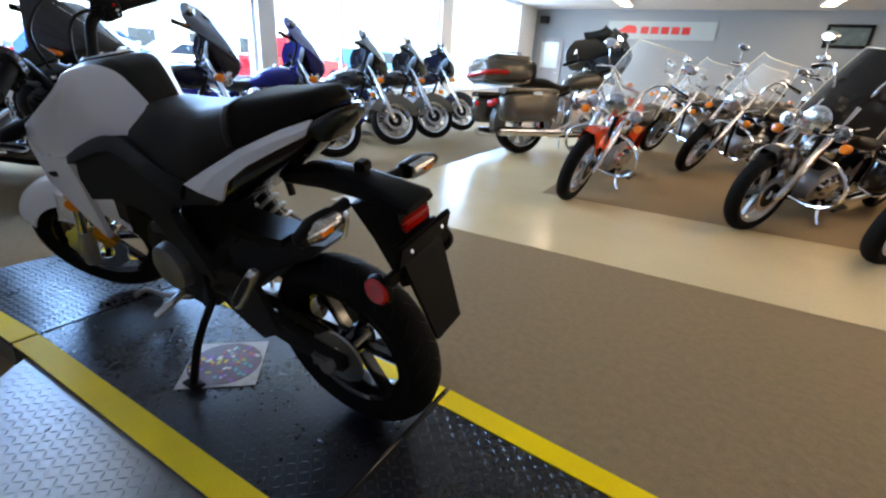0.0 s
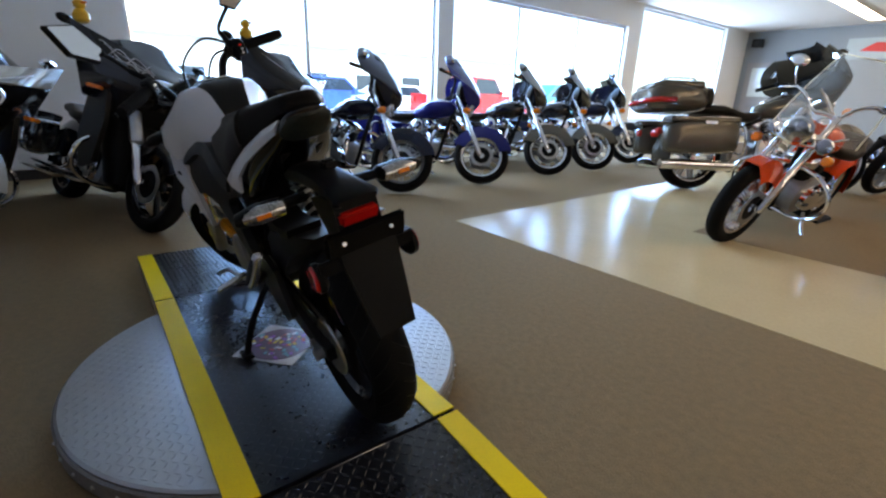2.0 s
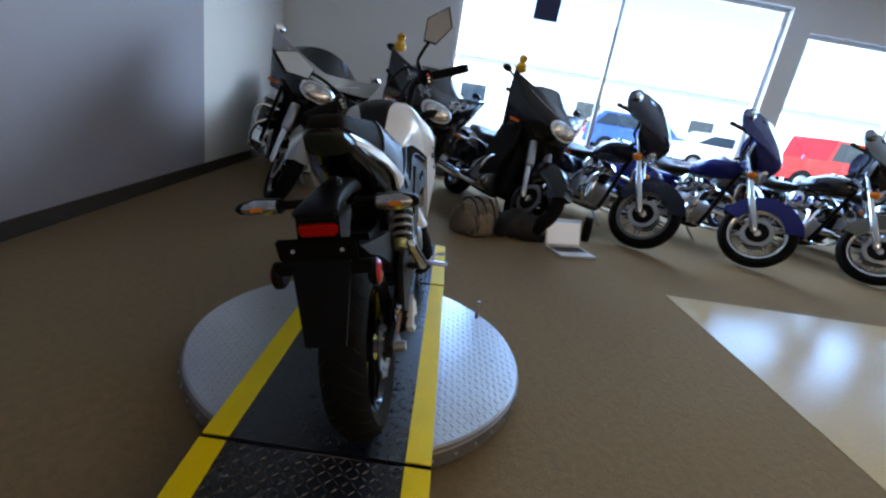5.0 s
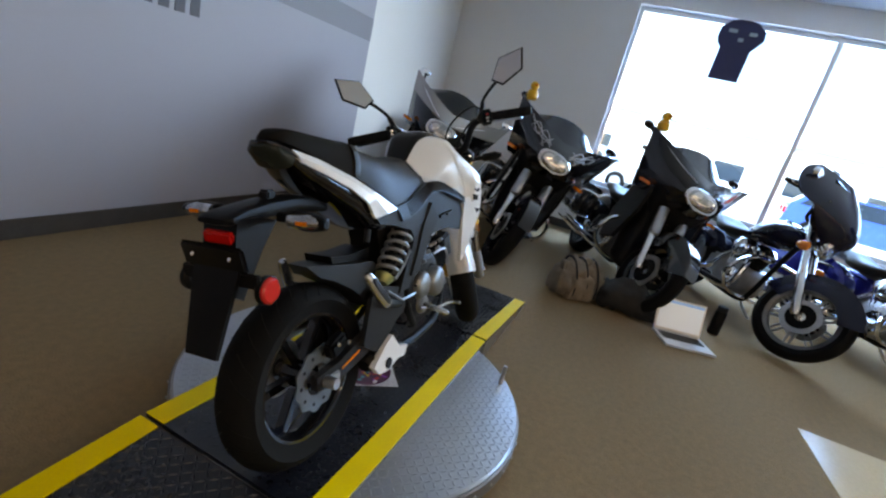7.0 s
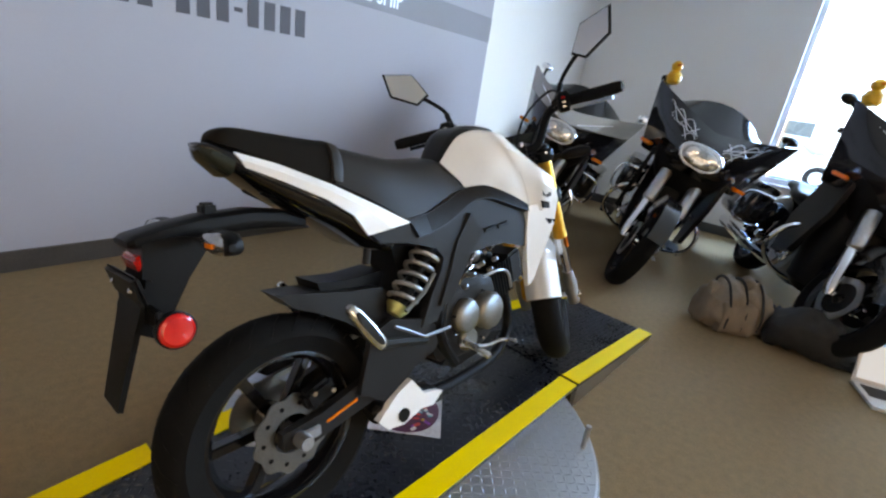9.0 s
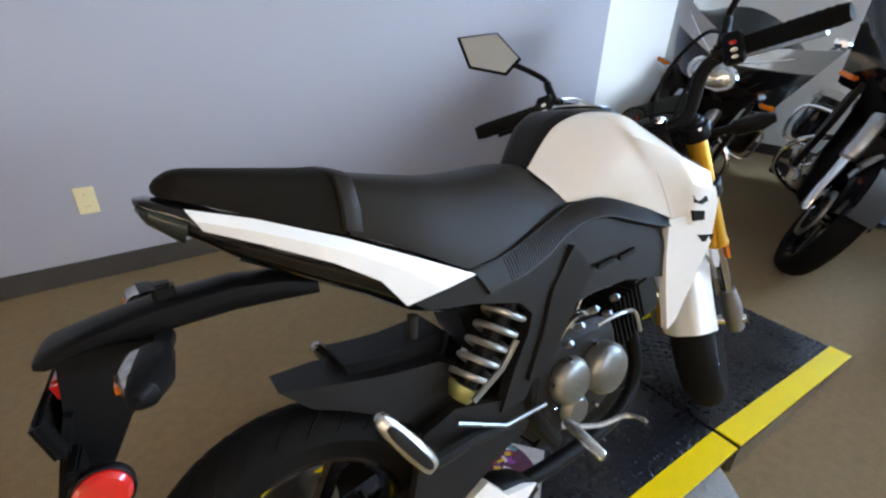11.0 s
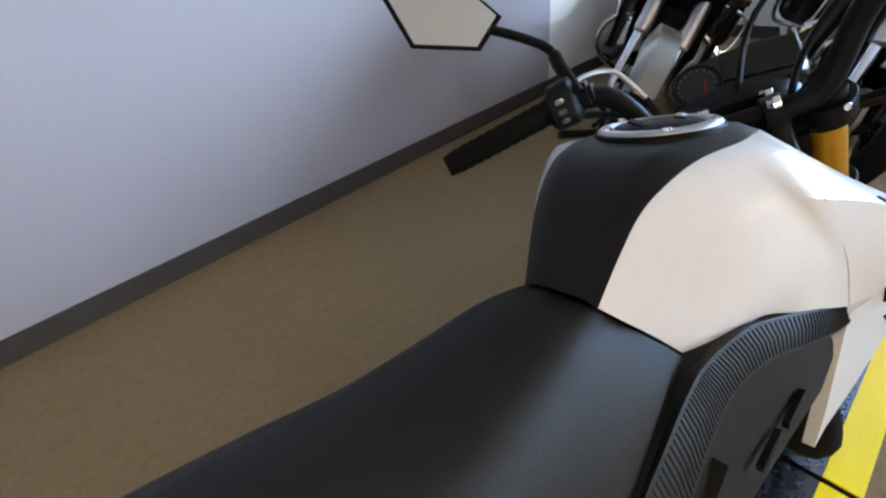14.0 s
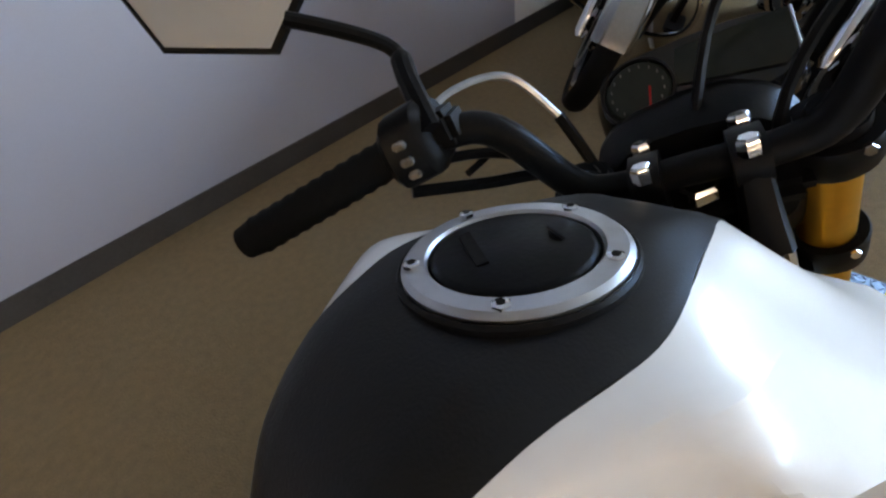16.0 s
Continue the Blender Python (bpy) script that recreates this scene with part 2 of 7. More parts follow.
M_CREAMTICK = mk("pale_marking", (0.16, 0.16, 0.155), 0.5, var=0.05)
# grey line laid on the tank seam for the shade in its groove
M_SEAM = mk("seam_shade_grey", (0.34, 0.335, 0.33), 0.5, var=0.1)

# ---- the room: u runs along the south wall, v along the window wall, from the corner between them ----
ROOM = Matrix.Translation((-4.65, -2.041, 0)) @ pose(0, 0, 0, 0, 0, 1.85)
CEIL, NORTH, EAST = 2.95, 17.9, 14.0


def structure(name, bm, mat, label, category, xf=ROOM, bevel=0.0):
    return tagged(part(name, bm, mat, None, xf=xf, bevel=bevel), label, category, kind="structure")


def uvbox(u0, u1, v0, v1, z0, z1, bm=None):
    return add_box(bm or B(), ((u0 + u1) / 2, (v0 + v1) / 2, (z0 + z1) / 2), (u1 - u0, v1 - v0, z1 - z0))


# floor slab with the carpet on it; the beige walkway lies in it 4 mm proud
structure("floor", uvbox(0, EAST, 0, NORTH, -0.2, 0), M_CARPET, "brown flecked carpet over the whole showroom", "floor")
WALK = Matrix.Translation((-1.297, 1.804, 0)) @ pose(0, 0, 0, 0, 0, 1.85)
structure("walkway", add_box(B(), (4.9, 0.675, 0.0), (9.8, 1.35, 0.004)), M_TILE, "glossy beige vinyl tile walkway", "floor", xf=WALK)
add = add_box(B(), (0.61, 7.0, 0.0), (1.22, 11.3, 0.004))
structure("walkway_branch", add, M_TILE, "glossy beige vinyl tile walkway", "floor", xf=WALK)

structure("ceiling", uvbox(-0.3, EAST + 0.3, -0.3, NORTH + 0.3, CEIL, CEIL + 0.25), M_CEIL, "white painted ceiling", "ceiling")

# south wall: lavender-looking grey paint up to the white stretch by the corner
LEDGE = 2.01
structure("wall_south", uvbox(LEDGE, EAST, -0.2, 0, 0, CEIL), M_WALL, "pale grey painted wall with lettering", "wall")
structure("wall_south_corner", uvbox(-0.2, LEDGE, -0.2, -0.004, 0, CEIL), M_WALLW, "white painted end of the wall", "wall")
structure("baseboard_south", uvbox(0.0, EAST, 0, 0.012, 0, 0.1), M_BASE, "dark rubber baseboard", "baseboard", bevel=0.003)
structure("wall_north", uvbox(-0.2, EAST + 0.2, NORTH, NORTH + 0.2, 0, CEIL), M_WALLN, "blue-grey painted far wall", "wall")
# the east end is unknown: this unseen wall closes it against the sun
structure("wall_east_unseen", uvbox(EAST, EAST + 0.2, -0.2, NORTH, 0, CEIL), M_WALLW, "unseen white wall added to close the room", "wall")
structure("baseboard_north", uvbox(0, EAST, NORTH - 0.012, NORTH, 0, 0.1), M_BASE, "dark rubber baseboard", "baseboard")

# window wall: piers, sills and lintels round three openings
SILL = 0.6
OPEN = [(2.12, 6.2), (6.5, 11.43), (11.96, 16.4)]
HEADS = [2.7, 2.46, 2.9]
W0, W1 = -0.25, 0.0
edges = [0.0] + [e for o in OPEN for e in o] + [NORTH]
for k in range(0, len(edges), 2):
    structure("wall_west_pier", uvbox(W0, W1, edges[k], edges[k + 1], 0, CEIL), M_WALLW, "white painted pier between windows", "wall")
for k, (a, b) in enumerate(OPEN):
    sill = 0.42 if k else SILL
    structure("wall_west_sill", uvbox(W0, W1, a, b, 0, sill), M_WALLW, "unseen white wall added to close the room under the window", "wall")
    structure("wall_west_lintel", uvbox(W0, W1, a, b, HEADS[k], CEIL), M_WALLW, "white painted lintel", "wall")
structure("baseboard_west", uvbox(0, 0.012, 0, NORTH, 0, 0.1), M_BASE, "dark rubber baseboard", "baseboard")
MULL = [[4.12], [8.06, 9.75], [13.65, 15.0]]
for k, (a, b) in enumerate(OPEN):
    sill = 0.42 if k else SILL
    head = HEADS[k]
    win = tagged(new("window_%d" % (k + 1)), "large shop window in an aluminium frame, bright daylight outside", "window", kind="structure")
    win.matrix_world = ROOM
    for nm, bx in (("window_sill", (-0.16, 0.03, a, b, sill, sill + 0.03)), ("frame", (-0.15, -0.09, a, b, head - 0.05, head)),
                   ("frame", (-0.15, -0.09, a, a + 0.05, sill + 0.03, head - 0.05)), ("frame", (-0.15, -0.09, b - 0.05, b, sill + 0.03, head - 0.05)),
                   ("frame", (-0.15, -0.09, a + 0.05, b - 0.05, sill + 0.03, sill + 0.08))):
        part(nm, uvbox(*bx), M_ALU, win, bevel=0.004)
    cuts = [a + 0.05] + MULL[k] + [b - 0.05]
    for m in MULL[k]:
        part("mullion", uvbox(-0.155, -0.085, m - 0.025, m + 0.025, sill + 0.08, head - 0.05), M_ALU, win, bevel=0.004)
    for c, d in zip(cuts, cuts[1:]):
        pane = part("pane", uvbox(-0.124, -0.118, c + 0.02, d - 0.02, sill + 0.08, head - 0.05), M_PANE, win)
        pane.visible_shadow = False

# ceiling lamps: recessed fluorescent strips
def troffer(u, v, length=1.2, width=0.3):
    t = thing("ceiling_light", ROOM @ Matrix.Translation((u, v, CEIL)), "long white fluorescent ceiling light, switched on", "ceiling light", "ceiling lights")
    for s in (-1, 1):
        part("frame", add_box(B(), (s * (width / 2 + 0.015), 0, -0.012), (0.03, length, 0.024)), M_CEIL, t)
    part("diffuser", add_box(B(), (0, 0, -0.011), (width, length - 0.02, 0.018)), M_TUBE, t)
    return t


lamp0 = troffer(3.05, 16.4)
# strips nearer than v = 10 are unseen, added to brighten the walkway side
for u, vs in ((3.05, (15.2, 14.0, 12.8, 11.6)), (7.8, (16.4, 15.2, 14.0, 12.8, 9.2, 8.0, 6.8, 5.6, 4.4)), (12.2, (16.4, 15.2, 9.2, 8.0, 6.8, 5.6, 4.4, 3.2))):
    for v in vs:
        copy_thing(lamp0, ROOM @ Matrix.Translation((u, v, CEIL)))

# ---- turntable with its deck ----
DECK = 0.105
table = thing("turntable", Matrix(), "round aluminium tread-plate turntable on a low base", "turntable")
part("disc", add_lathe(B(), [(0.0, 0.093), (0.598, 0.093), (0.605, 0.087), (0.605, 0.066), (0.0, 0.066)], (0, 0, 0), (0, 0, 1), 96), M_DISC, table)
part("rim", add_lathe(B(), [(0.606, 0.082), (0.612, 0.077), (0.612, 0.03), (0.604, 0.03), (0.604, 0.08)], (0, 0, 0), (0, 0, 1), 96), M_DISCEDGE, table, "dark riveted rim")
part("base", add_lathe(B(), [(0.0, 0.066), (0.45, 0.066), (0.45, 0.0), (0.0, 0.0)], (0, 0, 0), (0, 0, 1), 48), M_BASE, table)
part("pin", add_lathe(B(), [(0.0, 0.175), (0.008, 0.174), (0.008, 0.085), (0.0, 0.085)], (-0.335, 0.46, 0), (0, 0, 1), 12), M_STEEL, table)
for k in range(48):
    a = 2 * math.pi * k / 48
    bm = B()
    bmesh.ops.create_icosphere(bm, subdivisions=1, radius=0.006, matrix=Matrix.Translation((0.612 * math.cos(a), 0.612 * math.sin(a), 0.054)))
    part("rivet", bm, M_STEEL, table)


def lugs(x0, x1, y0, y1, z, inside, step=0.0212, long=0.024, wide=0.0065, high=0.0026):
    """The raised lugs of tread plate: short lens shapes, turned to and fro."""
    bm = B()
    verts, faces = [], []
    nx, ny = int((x1 - x0) / step), int((y1 - y0) / step)
    for i in range(nx + 1):
        for j in range(ny + 1):
            x, y = x0 + i * step, y0 + j * step
            if not inside(x, y):
                continue
            a = radians(45 if (i + j) % 2 else -45)
            c, s = math.cos(a), math.sin(a)
            base = len(verts)
            for px, py, pz in ((-long / 2, 0, 0), (0, -wide / 2, 0), (long / 2, 0, 0), (0, wide / 2, 0), (-long / 5, 0, high), (long / 5, 0, high)):
                verts.append((x + px * c - py * s, y + px * s + py * c, z + pz))
            for f in ((0, 1, 5, 4), (1, 2, 5), (2, 3, 4, 5), (3, 0, 4)):
                faces.append(tuple(base + q for q in f))
    me = bpy.data.meshes.new("lugs")
    me.from_pydata(verts, [], faces)
    bm.from_mesh(me)
    bpy.data.meshes.remove(me)
    return bm


tagged(part("tread_relief", lugs(-0.6, 0.6, -0.6, 0.6, 0.093, lambda x, y: math.hypot(x, y) < 0.592 and abs(y) > 0.305, high=0.0015), M_DISC, table, smooth=10), kind="stuff")

ramp = thing("display_ramp", Matrix(), "black tread-plate deck with yellow edge strips over the turntable", "ramp")
RAMP = 0.86
SLOPE = math.atan2(0.07, RAMP)
for end in (-1, 0, 1):
    # the middle plate lies level; the two ends slope down to the carpet
    long = 1.206 if end == 0 else RAMP
    xf = Matrix() if end == 0 else Matrix.Translation((end * 0.619, 0, DECK)) @ Matrix.Rotation(end * SLOPE, 4, "Y") @ Matrix.Translation((end * long / 2, 0, -DECK))
    deck = part("deck_plate", add_box(B(), (0, 0, DECK - 0.006), (long, 0.6, 0.012)), M_TREAD, ramp, xf=xf)
    for s in (-1, 1):
        part("edge_strip", add_box(B(), (0, s * 0.2655, DECK + 0.002), (long, 0.069, 0.004)), M_YELLOW, deck, "yellow edge strip", xf=xf)
        if end:
            poly = [(end * 0.619, DECK - 0.013), (end * 1.47, 0.024), (end * 1.47, 0.004), (end * 0.619, 0.004)]
            part("skirt", add_slab(B(), poly, s * 0.284, s * 0.299), M_DISC, ramp, "bright tread-plate side plate")
    tagged(part("tread_relief", lugs(0.01 - long / 2, long / 2 - 0.01, -0.225, 0.225, DECK, lambda x, y: True, high=0.0026 if end else 0.0008), M_TREAD, deck, xf=xf, smooth=10), kind="stuff")
for x in (-0.611, 0.611):
    part("joint_filler", add_box(B(), (x, 0, DECK - 0.02), (0.0155, 0.6, 0.01)), M_BASE, ramp)
for x in (-0.7, 0.7):
    part("leg", add_box(B(), (x, 0, 0.04), (0.05, 0.5, 0.08)), M_BASE, ramp)

# ---- paper on the deck ----
paper = thing("paper_sheet", Matrix.Translation((-0.005, 0.01, DECK + 0.0018)) @ pose(0, 0, 0, 0, 0, 41), "glossy paper sheet with a round coloured print, lying on the deck", "paper")
part("sheet", add_box(B(), (0, 0, 0.001), (0.215, 0.225, 0.001)), mk("paper", (0.52, 0.52, 0.55), 0.2, var=0.25, scale=30), paper)
part("print", add_lathe(B(), [(0, 0.0028), (0.104, 0.0028), (0.104, 0.0016), (0, 0.0016)], (0, 0, 0), (0, 0, 1), 40), mk("print_dark", (0.09, 0.02, 0.06), 0.3, var=0.4, scale=30), paper)
pcols = [mk("print_%s" % n, c, 0.3, var=0.2) for n, c in (("red", (0.6, 0.05, 0.04)), ("yellow", (0.75, 0.5, 0.03)), ("teal", (0.05, 0.3, 0.35)), ("pale", (0.7, 0.68, 0.7)), ("violet", (0.25, 0.05, 0.35)))]
for k in range(60):
    a, r = rng.uniform(0, 6.28), 0.096 * math.sqrt(rng.random())
    part("print_patch", add_box(B(), (r * math.cos(a), r * math.sin(a), 0.0032 + 0.00003 * k), (rng.uniform(0.008, 0.022), rng.uniform(0.005, 0.012), 0.0006), Matrix.Rotation(rng.uniform(0, 3), 3, "Z")), pcols[k % 5], paper)

# ---- small white motorcycle on the turntable: x ahead, y to its left, z up, from under the rear wheel ----
_ahead = Vector((-1.0, 0.00607, 0)).normalized()
_left0 = Vector((-_ahead.y, _ahead.x, 0))
_up = math.cos(radians(12.34)) * Vector((0, 0, 1)) + math.sin(radians(12.34)) * _left0
_left = _up.cross(_ahead)
BIKE = Matrix(((_ahead.x, _left.x, _up.x, 0.53), (_ahead.y, _left.y, _up.y, 0.1176), (_ahead.z, _left.z, _up.z, DECK + 0.003), (0, 0, 0, 1)))
RAKE, LOCK = radians(25), radians(30)
HEADP = Vector((0.921, 0, 0.86))
STEER = Matrix.Translation(HEADP) @ Matrix.Rotation(LOCK, 4, Vector((-math.sin(RAKE), 0, math.cos(RAKE)))) @ Matrix.Translation(-HEADP)
DOWN = Vector((math.sin(RAKE), 0, -math.cos(RAKE)))
FORE = Vector((math.cos(RAKE), 0, math.sin(RAKE)))


def tyre_bm(c, R, half, n=56, rim=0.155):
    prof = [(rim, -half * 0.72), (rim + 0.012, -half * 0.8), (rim + (R - rim) * 0.5, -half), (R - 0.022, -half * 0.86), (R - 0.007, -half * 0.5), (R, 0),
            (R - 0.007, half * 0.5), (R - 0.022, half * 0.86), (rim + (R - rim) * 0.5, half), (rim + 0.012, half * 0.8), (rim, half * 0.72)]
    return add_lathe(B(), prof, c, (0, 1, 0), n, closed_prof=True)


SPOKES = []


def rim_bm(c, R, half, spokes=6, width=0.022, hub=0.035, twist=0.0):
    bm = B()
    add_lathe(bm, [(R + 0.004, -half), (R + 0.004, half), (R - 0.006, half), (R - 0.02, half * 0.5), (R - 0.02, -half * 0.5), (R - 0.006, -half)], c, (0, 1, 0), 48, closed_prof=True)
    SPOKES.clear()
    SPOKES.append(add_lathe(B(), [(0, -half * 0.9), (hub, -half * 0.9), (hub, half * 0.9), (0, half * 0.9)], c, (0, 1, 0), 20))
    for k in range(spokes):
        a = 2 * math.pi * k / spokes + twist
        m = Matrix.Rotation(a, 3, "Y")
        mid = Vector(c) + m @ Vector(((R + hub) / 2, 0, 0))
        SPOKES.append(add_box(B(), mid, (R - hub - 0.005, half * 0.7, width), m))
    return bm


def rotor_bm(c, R, r, y, waves=10, thick=0.004):
    bm = B()
    n = waves * 8
    outer = [(c[0] + (R + 0.004 * math.sin(waves * 2 * math.pi * k / n)) * math.cos(2 * math.pi * k / n), c[2] + (R + 0.004 * math.sin(waves * 2 * math.pi * k / n)) * math.sin(2 * math.pi * k / n)) for k in range(n)]
    inner = [(c[0] + r * math.cos(2 * math.pi * k / n), c[2] + r * math.sin(2 * math.pi * k / n)) for k in range(n)]
    rings = [[Vector((p[0], yy, p[1])) for p in poly] for poly, yy in ((outer, y), (outer, y + thick), (inner, y + thick), (inner, y))]
    rings.append(rings[0])
    ring_link(bm, rings, caps=False)
    bmesh.ops.remove_doubles(bm, verts=bm.verts, dist=1e-6)
    return bm


def bolt_bm(c, axis, r=0.006, h=0.005):
    return add_lathe(B(), [(0, 0), (r, 0), (r, h * 0.8), (r * 0.8, h), (0, h)], c, axis, 6)


def crisp_sheet(ribs, thick):
    return add_sheet(B(), [[Vector((x, -q, z)) for x, q, z in rib] for rib in ribs], thick)


def resample(ribs, k):
    """More ribs in between, along smooth lines."""
    cols = [curve_pts([r[i] for r in ribs], k) for i in range(len(ribs[0]))]
    return [[tuple(c[j]) for c in cols] for j in range(len(cols[0]))]


def seat_ring(xt, zt, xb, zb, wt, wb, grow=0.0):
    half = [(wb, 0.0), (wb * 0.75 + wt * 0.28, 0.4), (wt, 0.74), (wt * 0.88, 0.9), (wt * 0.6, 0.975), (0.0, 1.0)]
    pts = [(q, s) for q, s in half] + [(-q, s) for q, s in half[-2::-1]]
    out = []
    for q, s in pts:
        g = 1 + grow / max(wt, 0.03)
        out.append(Vector((xb + (xt - xb) * s, q * g, zb + (zt - zb) * s + grow * s)))
    return out


hero = thing("motorcycle", BIKE, "small white and black motorcycle leaning on its side stand", "motorcycle")


def hp(name, bm, mat, label="", steer=False, parent=None, **kw):
    return part(name, bm, mat, parent or hero, label, xf=STEER if steer else None, **kw)


def both(name, make, mat, label="", steer=False, **kw):
    """A part on the right side and its mirror image on the left."""
    a = hp(name, make(), mat, label, steer, **kw)
    b = hp(name, mirrored(make()), mat, label, steer, **kw)
    return a, b


RA, FA = Vector((0.065, 0, 0.24)), HEADP + DOWN * 0.697 + FORE * 0.028
# wheels
rw = hp("rear_wheel", rim_bm(RA, 0.165, 0.04, 6), M_GLOSS, "gloss black cast wheel")
for k, b in enumerate(SPOKES):
    hp("spoke" if k else "hub", b, M_GLOSS, parent=rw, bevel=0.003 if k else 0.0)
hp("tyre", tyre_bm(RA, 0.24, 0.056, 56, 0.166), M_TYRE, "black rubber tyre", parent=rw)
hp("brake_disc", rotor_bm(RA, 0.082, 0.042, -0.062), M_ROTOR, "drilled steel brake disc", parent=rw)
bm = B()
for k in range(10):
    a = 2 * math.pi * k / 10
    add_lathe(bm, [(0, 0), (0.005, 0), (0.005, 0.001), (0, 0.001)], RA + Vector((0.064 * math.cos(a), -0.0635, 0.064 * math.sin(a))), (0, 1, 0), 8)
tagged(hp("disc_hole", bm, M_BLACK, parent=rw), kind="stuff")
hp("sprocket", add_lathe(B(), [(0.03, 0.06), (0.075, 0.06), (0.078, 0.063), (0.075, 0.066), (0.03, 0.066)], RA, (0, 1, 0), 32, closed_prof=True), M_STEEL, parent=rw)
hp("axle_nut", add_lathe(B(), [(0, -0.12), (0.014, -0.12), (0.016, -0.11), (0.016, 0.11), (0, 0.112)], RA, (0, 1, 0), 12), M_CAST, parent=rw)
fw = hp("front_wheel", rim_bm(FA, 0.163, 0.034, 6), M_GLOSS, "gloss black cast wheel", True)
for k, b in enumerate(SPOKES):
    hp("spoke" if k else "hub", b, M_GLOSS, "", True, parent=fw, bevel=0.003 if k else 0.0)
hp("tyre", tyre_bm(FA, 0.24, 0.05, 56, 0.164), M_TYRE, "black rubber tyre", True, parent=fw)
hp("brake_disc", rotor_bm(FA, 0.1, 0.055, 0.055), M_STEEL, "drilled steel brake disc", True, parent=fw)
# tread grooves: long slanted cuts from the crown to the shoulder, as thin dark inlays
bm = B()
for k in range(30):
    for s in (-1, 1):
        pts = []
        for f in (0.1, 0.3, 0.5, 0.7, 0.9):
            a = 2 * math.pi * (k + 0.25 * (1 + s) + 1.1 * f) / 30
            r = 0.2395 - 0.007 * min(1, f / 0.5) - 0.0152 * max(0, f - 0.5) / 0.36
            pts.append(RA + Vector((r * math.cos(a), s * 0.056 * f, r * math.sin(a))))
        add_tube(bm, pts, 0.0016, 4)
tagged(hp("tread_groove", bm, M_BLACK, parent=rw), kind="stuff")

# swingarm, shock, chain
def swing():
    return add_slab(B(), [(0.03, 0.262), (0.03, 0.226), (0.10, 0.214), (0.30, 0.25), (0.47, 0.30), (0.50, 0.345), (0.46, 0.375), (0.28, 0.315), (0.12, 0.27)], -0.088, -0.066)


sw, _ = both("swingarm", swing, M_GREYP, "black swingarm", bevel=0.004)
hp("orange_mark", add_slab(B(), [(0.13, 0.245), (0.21, 0.263), (0.21, 0.269), (0.13, 0.251)], -0.0905, -0.0885), M_ORANGE, "orange stripe", parent=sw)
both("chain_adjuster", lambda: add_box(B(), (0.085, -0.094, 0.242), (0.05, 0.01, 0.024)), M_CAST, bevel=0.003)
shock = hp("shock_absorber", add_tube(B(), [(0.335, -0.088, 0.44), (0.462, -0.088, 0.585)], 0.018, 16), M_BLACK, "black shock absorber with a bright steel spring")
d0, d1 = Vector((0.348, -0.088, 0.455)), Vector((0.448, -0.088, 0.569))
ax = (d1 - d0).normalized()
u_ = ax.orthogonal().normalized()
w_ = ax.cross(u_)
coil = [d0 + (d1 - d0) * (k / 110) + 0.034 * (math.cos(2 * math.pi * 5.2 * k / 110) * u_ + math.sin(2 * math.pi * 5.2 * k / 110) * w_) for k in range(111)]
hp("spring", add_tube(B(), coil, 0.0056, 8), mk("spring_steel", (0.36, 0.36, 0.35), 0.34, 0.7, var=0.15), "bright steel coil spring", parent=shock)
hp("lower_mount", add_lathe(B(), [(0, -0.03), (0.018, -0.03), (0.03, -0.01), (0.03, -0.004), (0, -0.004)], d0, ax, 20), mk("brass_green", (0.45, 0.46, 0.2), 0.35, 0.8), parent=shock)
hp("chain", add_slab(B(), [(0.07, 0.318), (0.50, 0.372), (0.50, 0.36), (0.07, 0.306)], 0.057, 0.068), M_STEEL)
hp("chain_guard", add_slab(B(), [(0.06, 0.335), (0.45, 0.40), (0.46, 0.37), (0.10, 0.305)], 0.072, 0.078), M_BLACK, bevel=0.002)

# rear hugger: a pointed wedge whose underside follows the tyre
hp("rear_hugger", add_slab(B(), [(0.066, 0.53), (0.13, 0.522), (0.22, 0.508), (0.31, 0.50), (0.36, 0.47), (0.37, 0.40), (0.315, 0.36), (0.285, 0.37), (0.255, 0.405), (0.21, 0.442), (0.15, 0.476), (0.105, 0.493)],
                                 [-0.03, -0.045, -0.058, -0.066, -0.068, -0.07, -0.072, -0.072, -0.07, -0.064, -0.056, -0.044], [0.03, 0.045, 0.058, 0.066, 0.068, 0.07, 0.072, 0.072, 0.07, 0.064, 0.056, 0.044]), M_GREYP, "black plastic mudguard over the rear wheel", bevel=0.006)
hp("hugger_tip", add_slab(B(), [(0.165, 0.535), (0.172, 0.513), (0.25, 0.49), (0.34, 0.495), (0.35, 0.53), (0.26, 0.525), (0.20, 0.53)], -0.03, 0.06), M_BLACK, bevel=0.004)
both("swing_cover", lambda: add_slab(B(), [(0.21, 0.28), (0.25, 0.41), (0.31, 0.43), (0.42, 0.40), (0.45, 0.34), (0.36, 0.275), (0.28, 0.235)], -0.104, -0.088), M_GREYP, bevel=0.006)

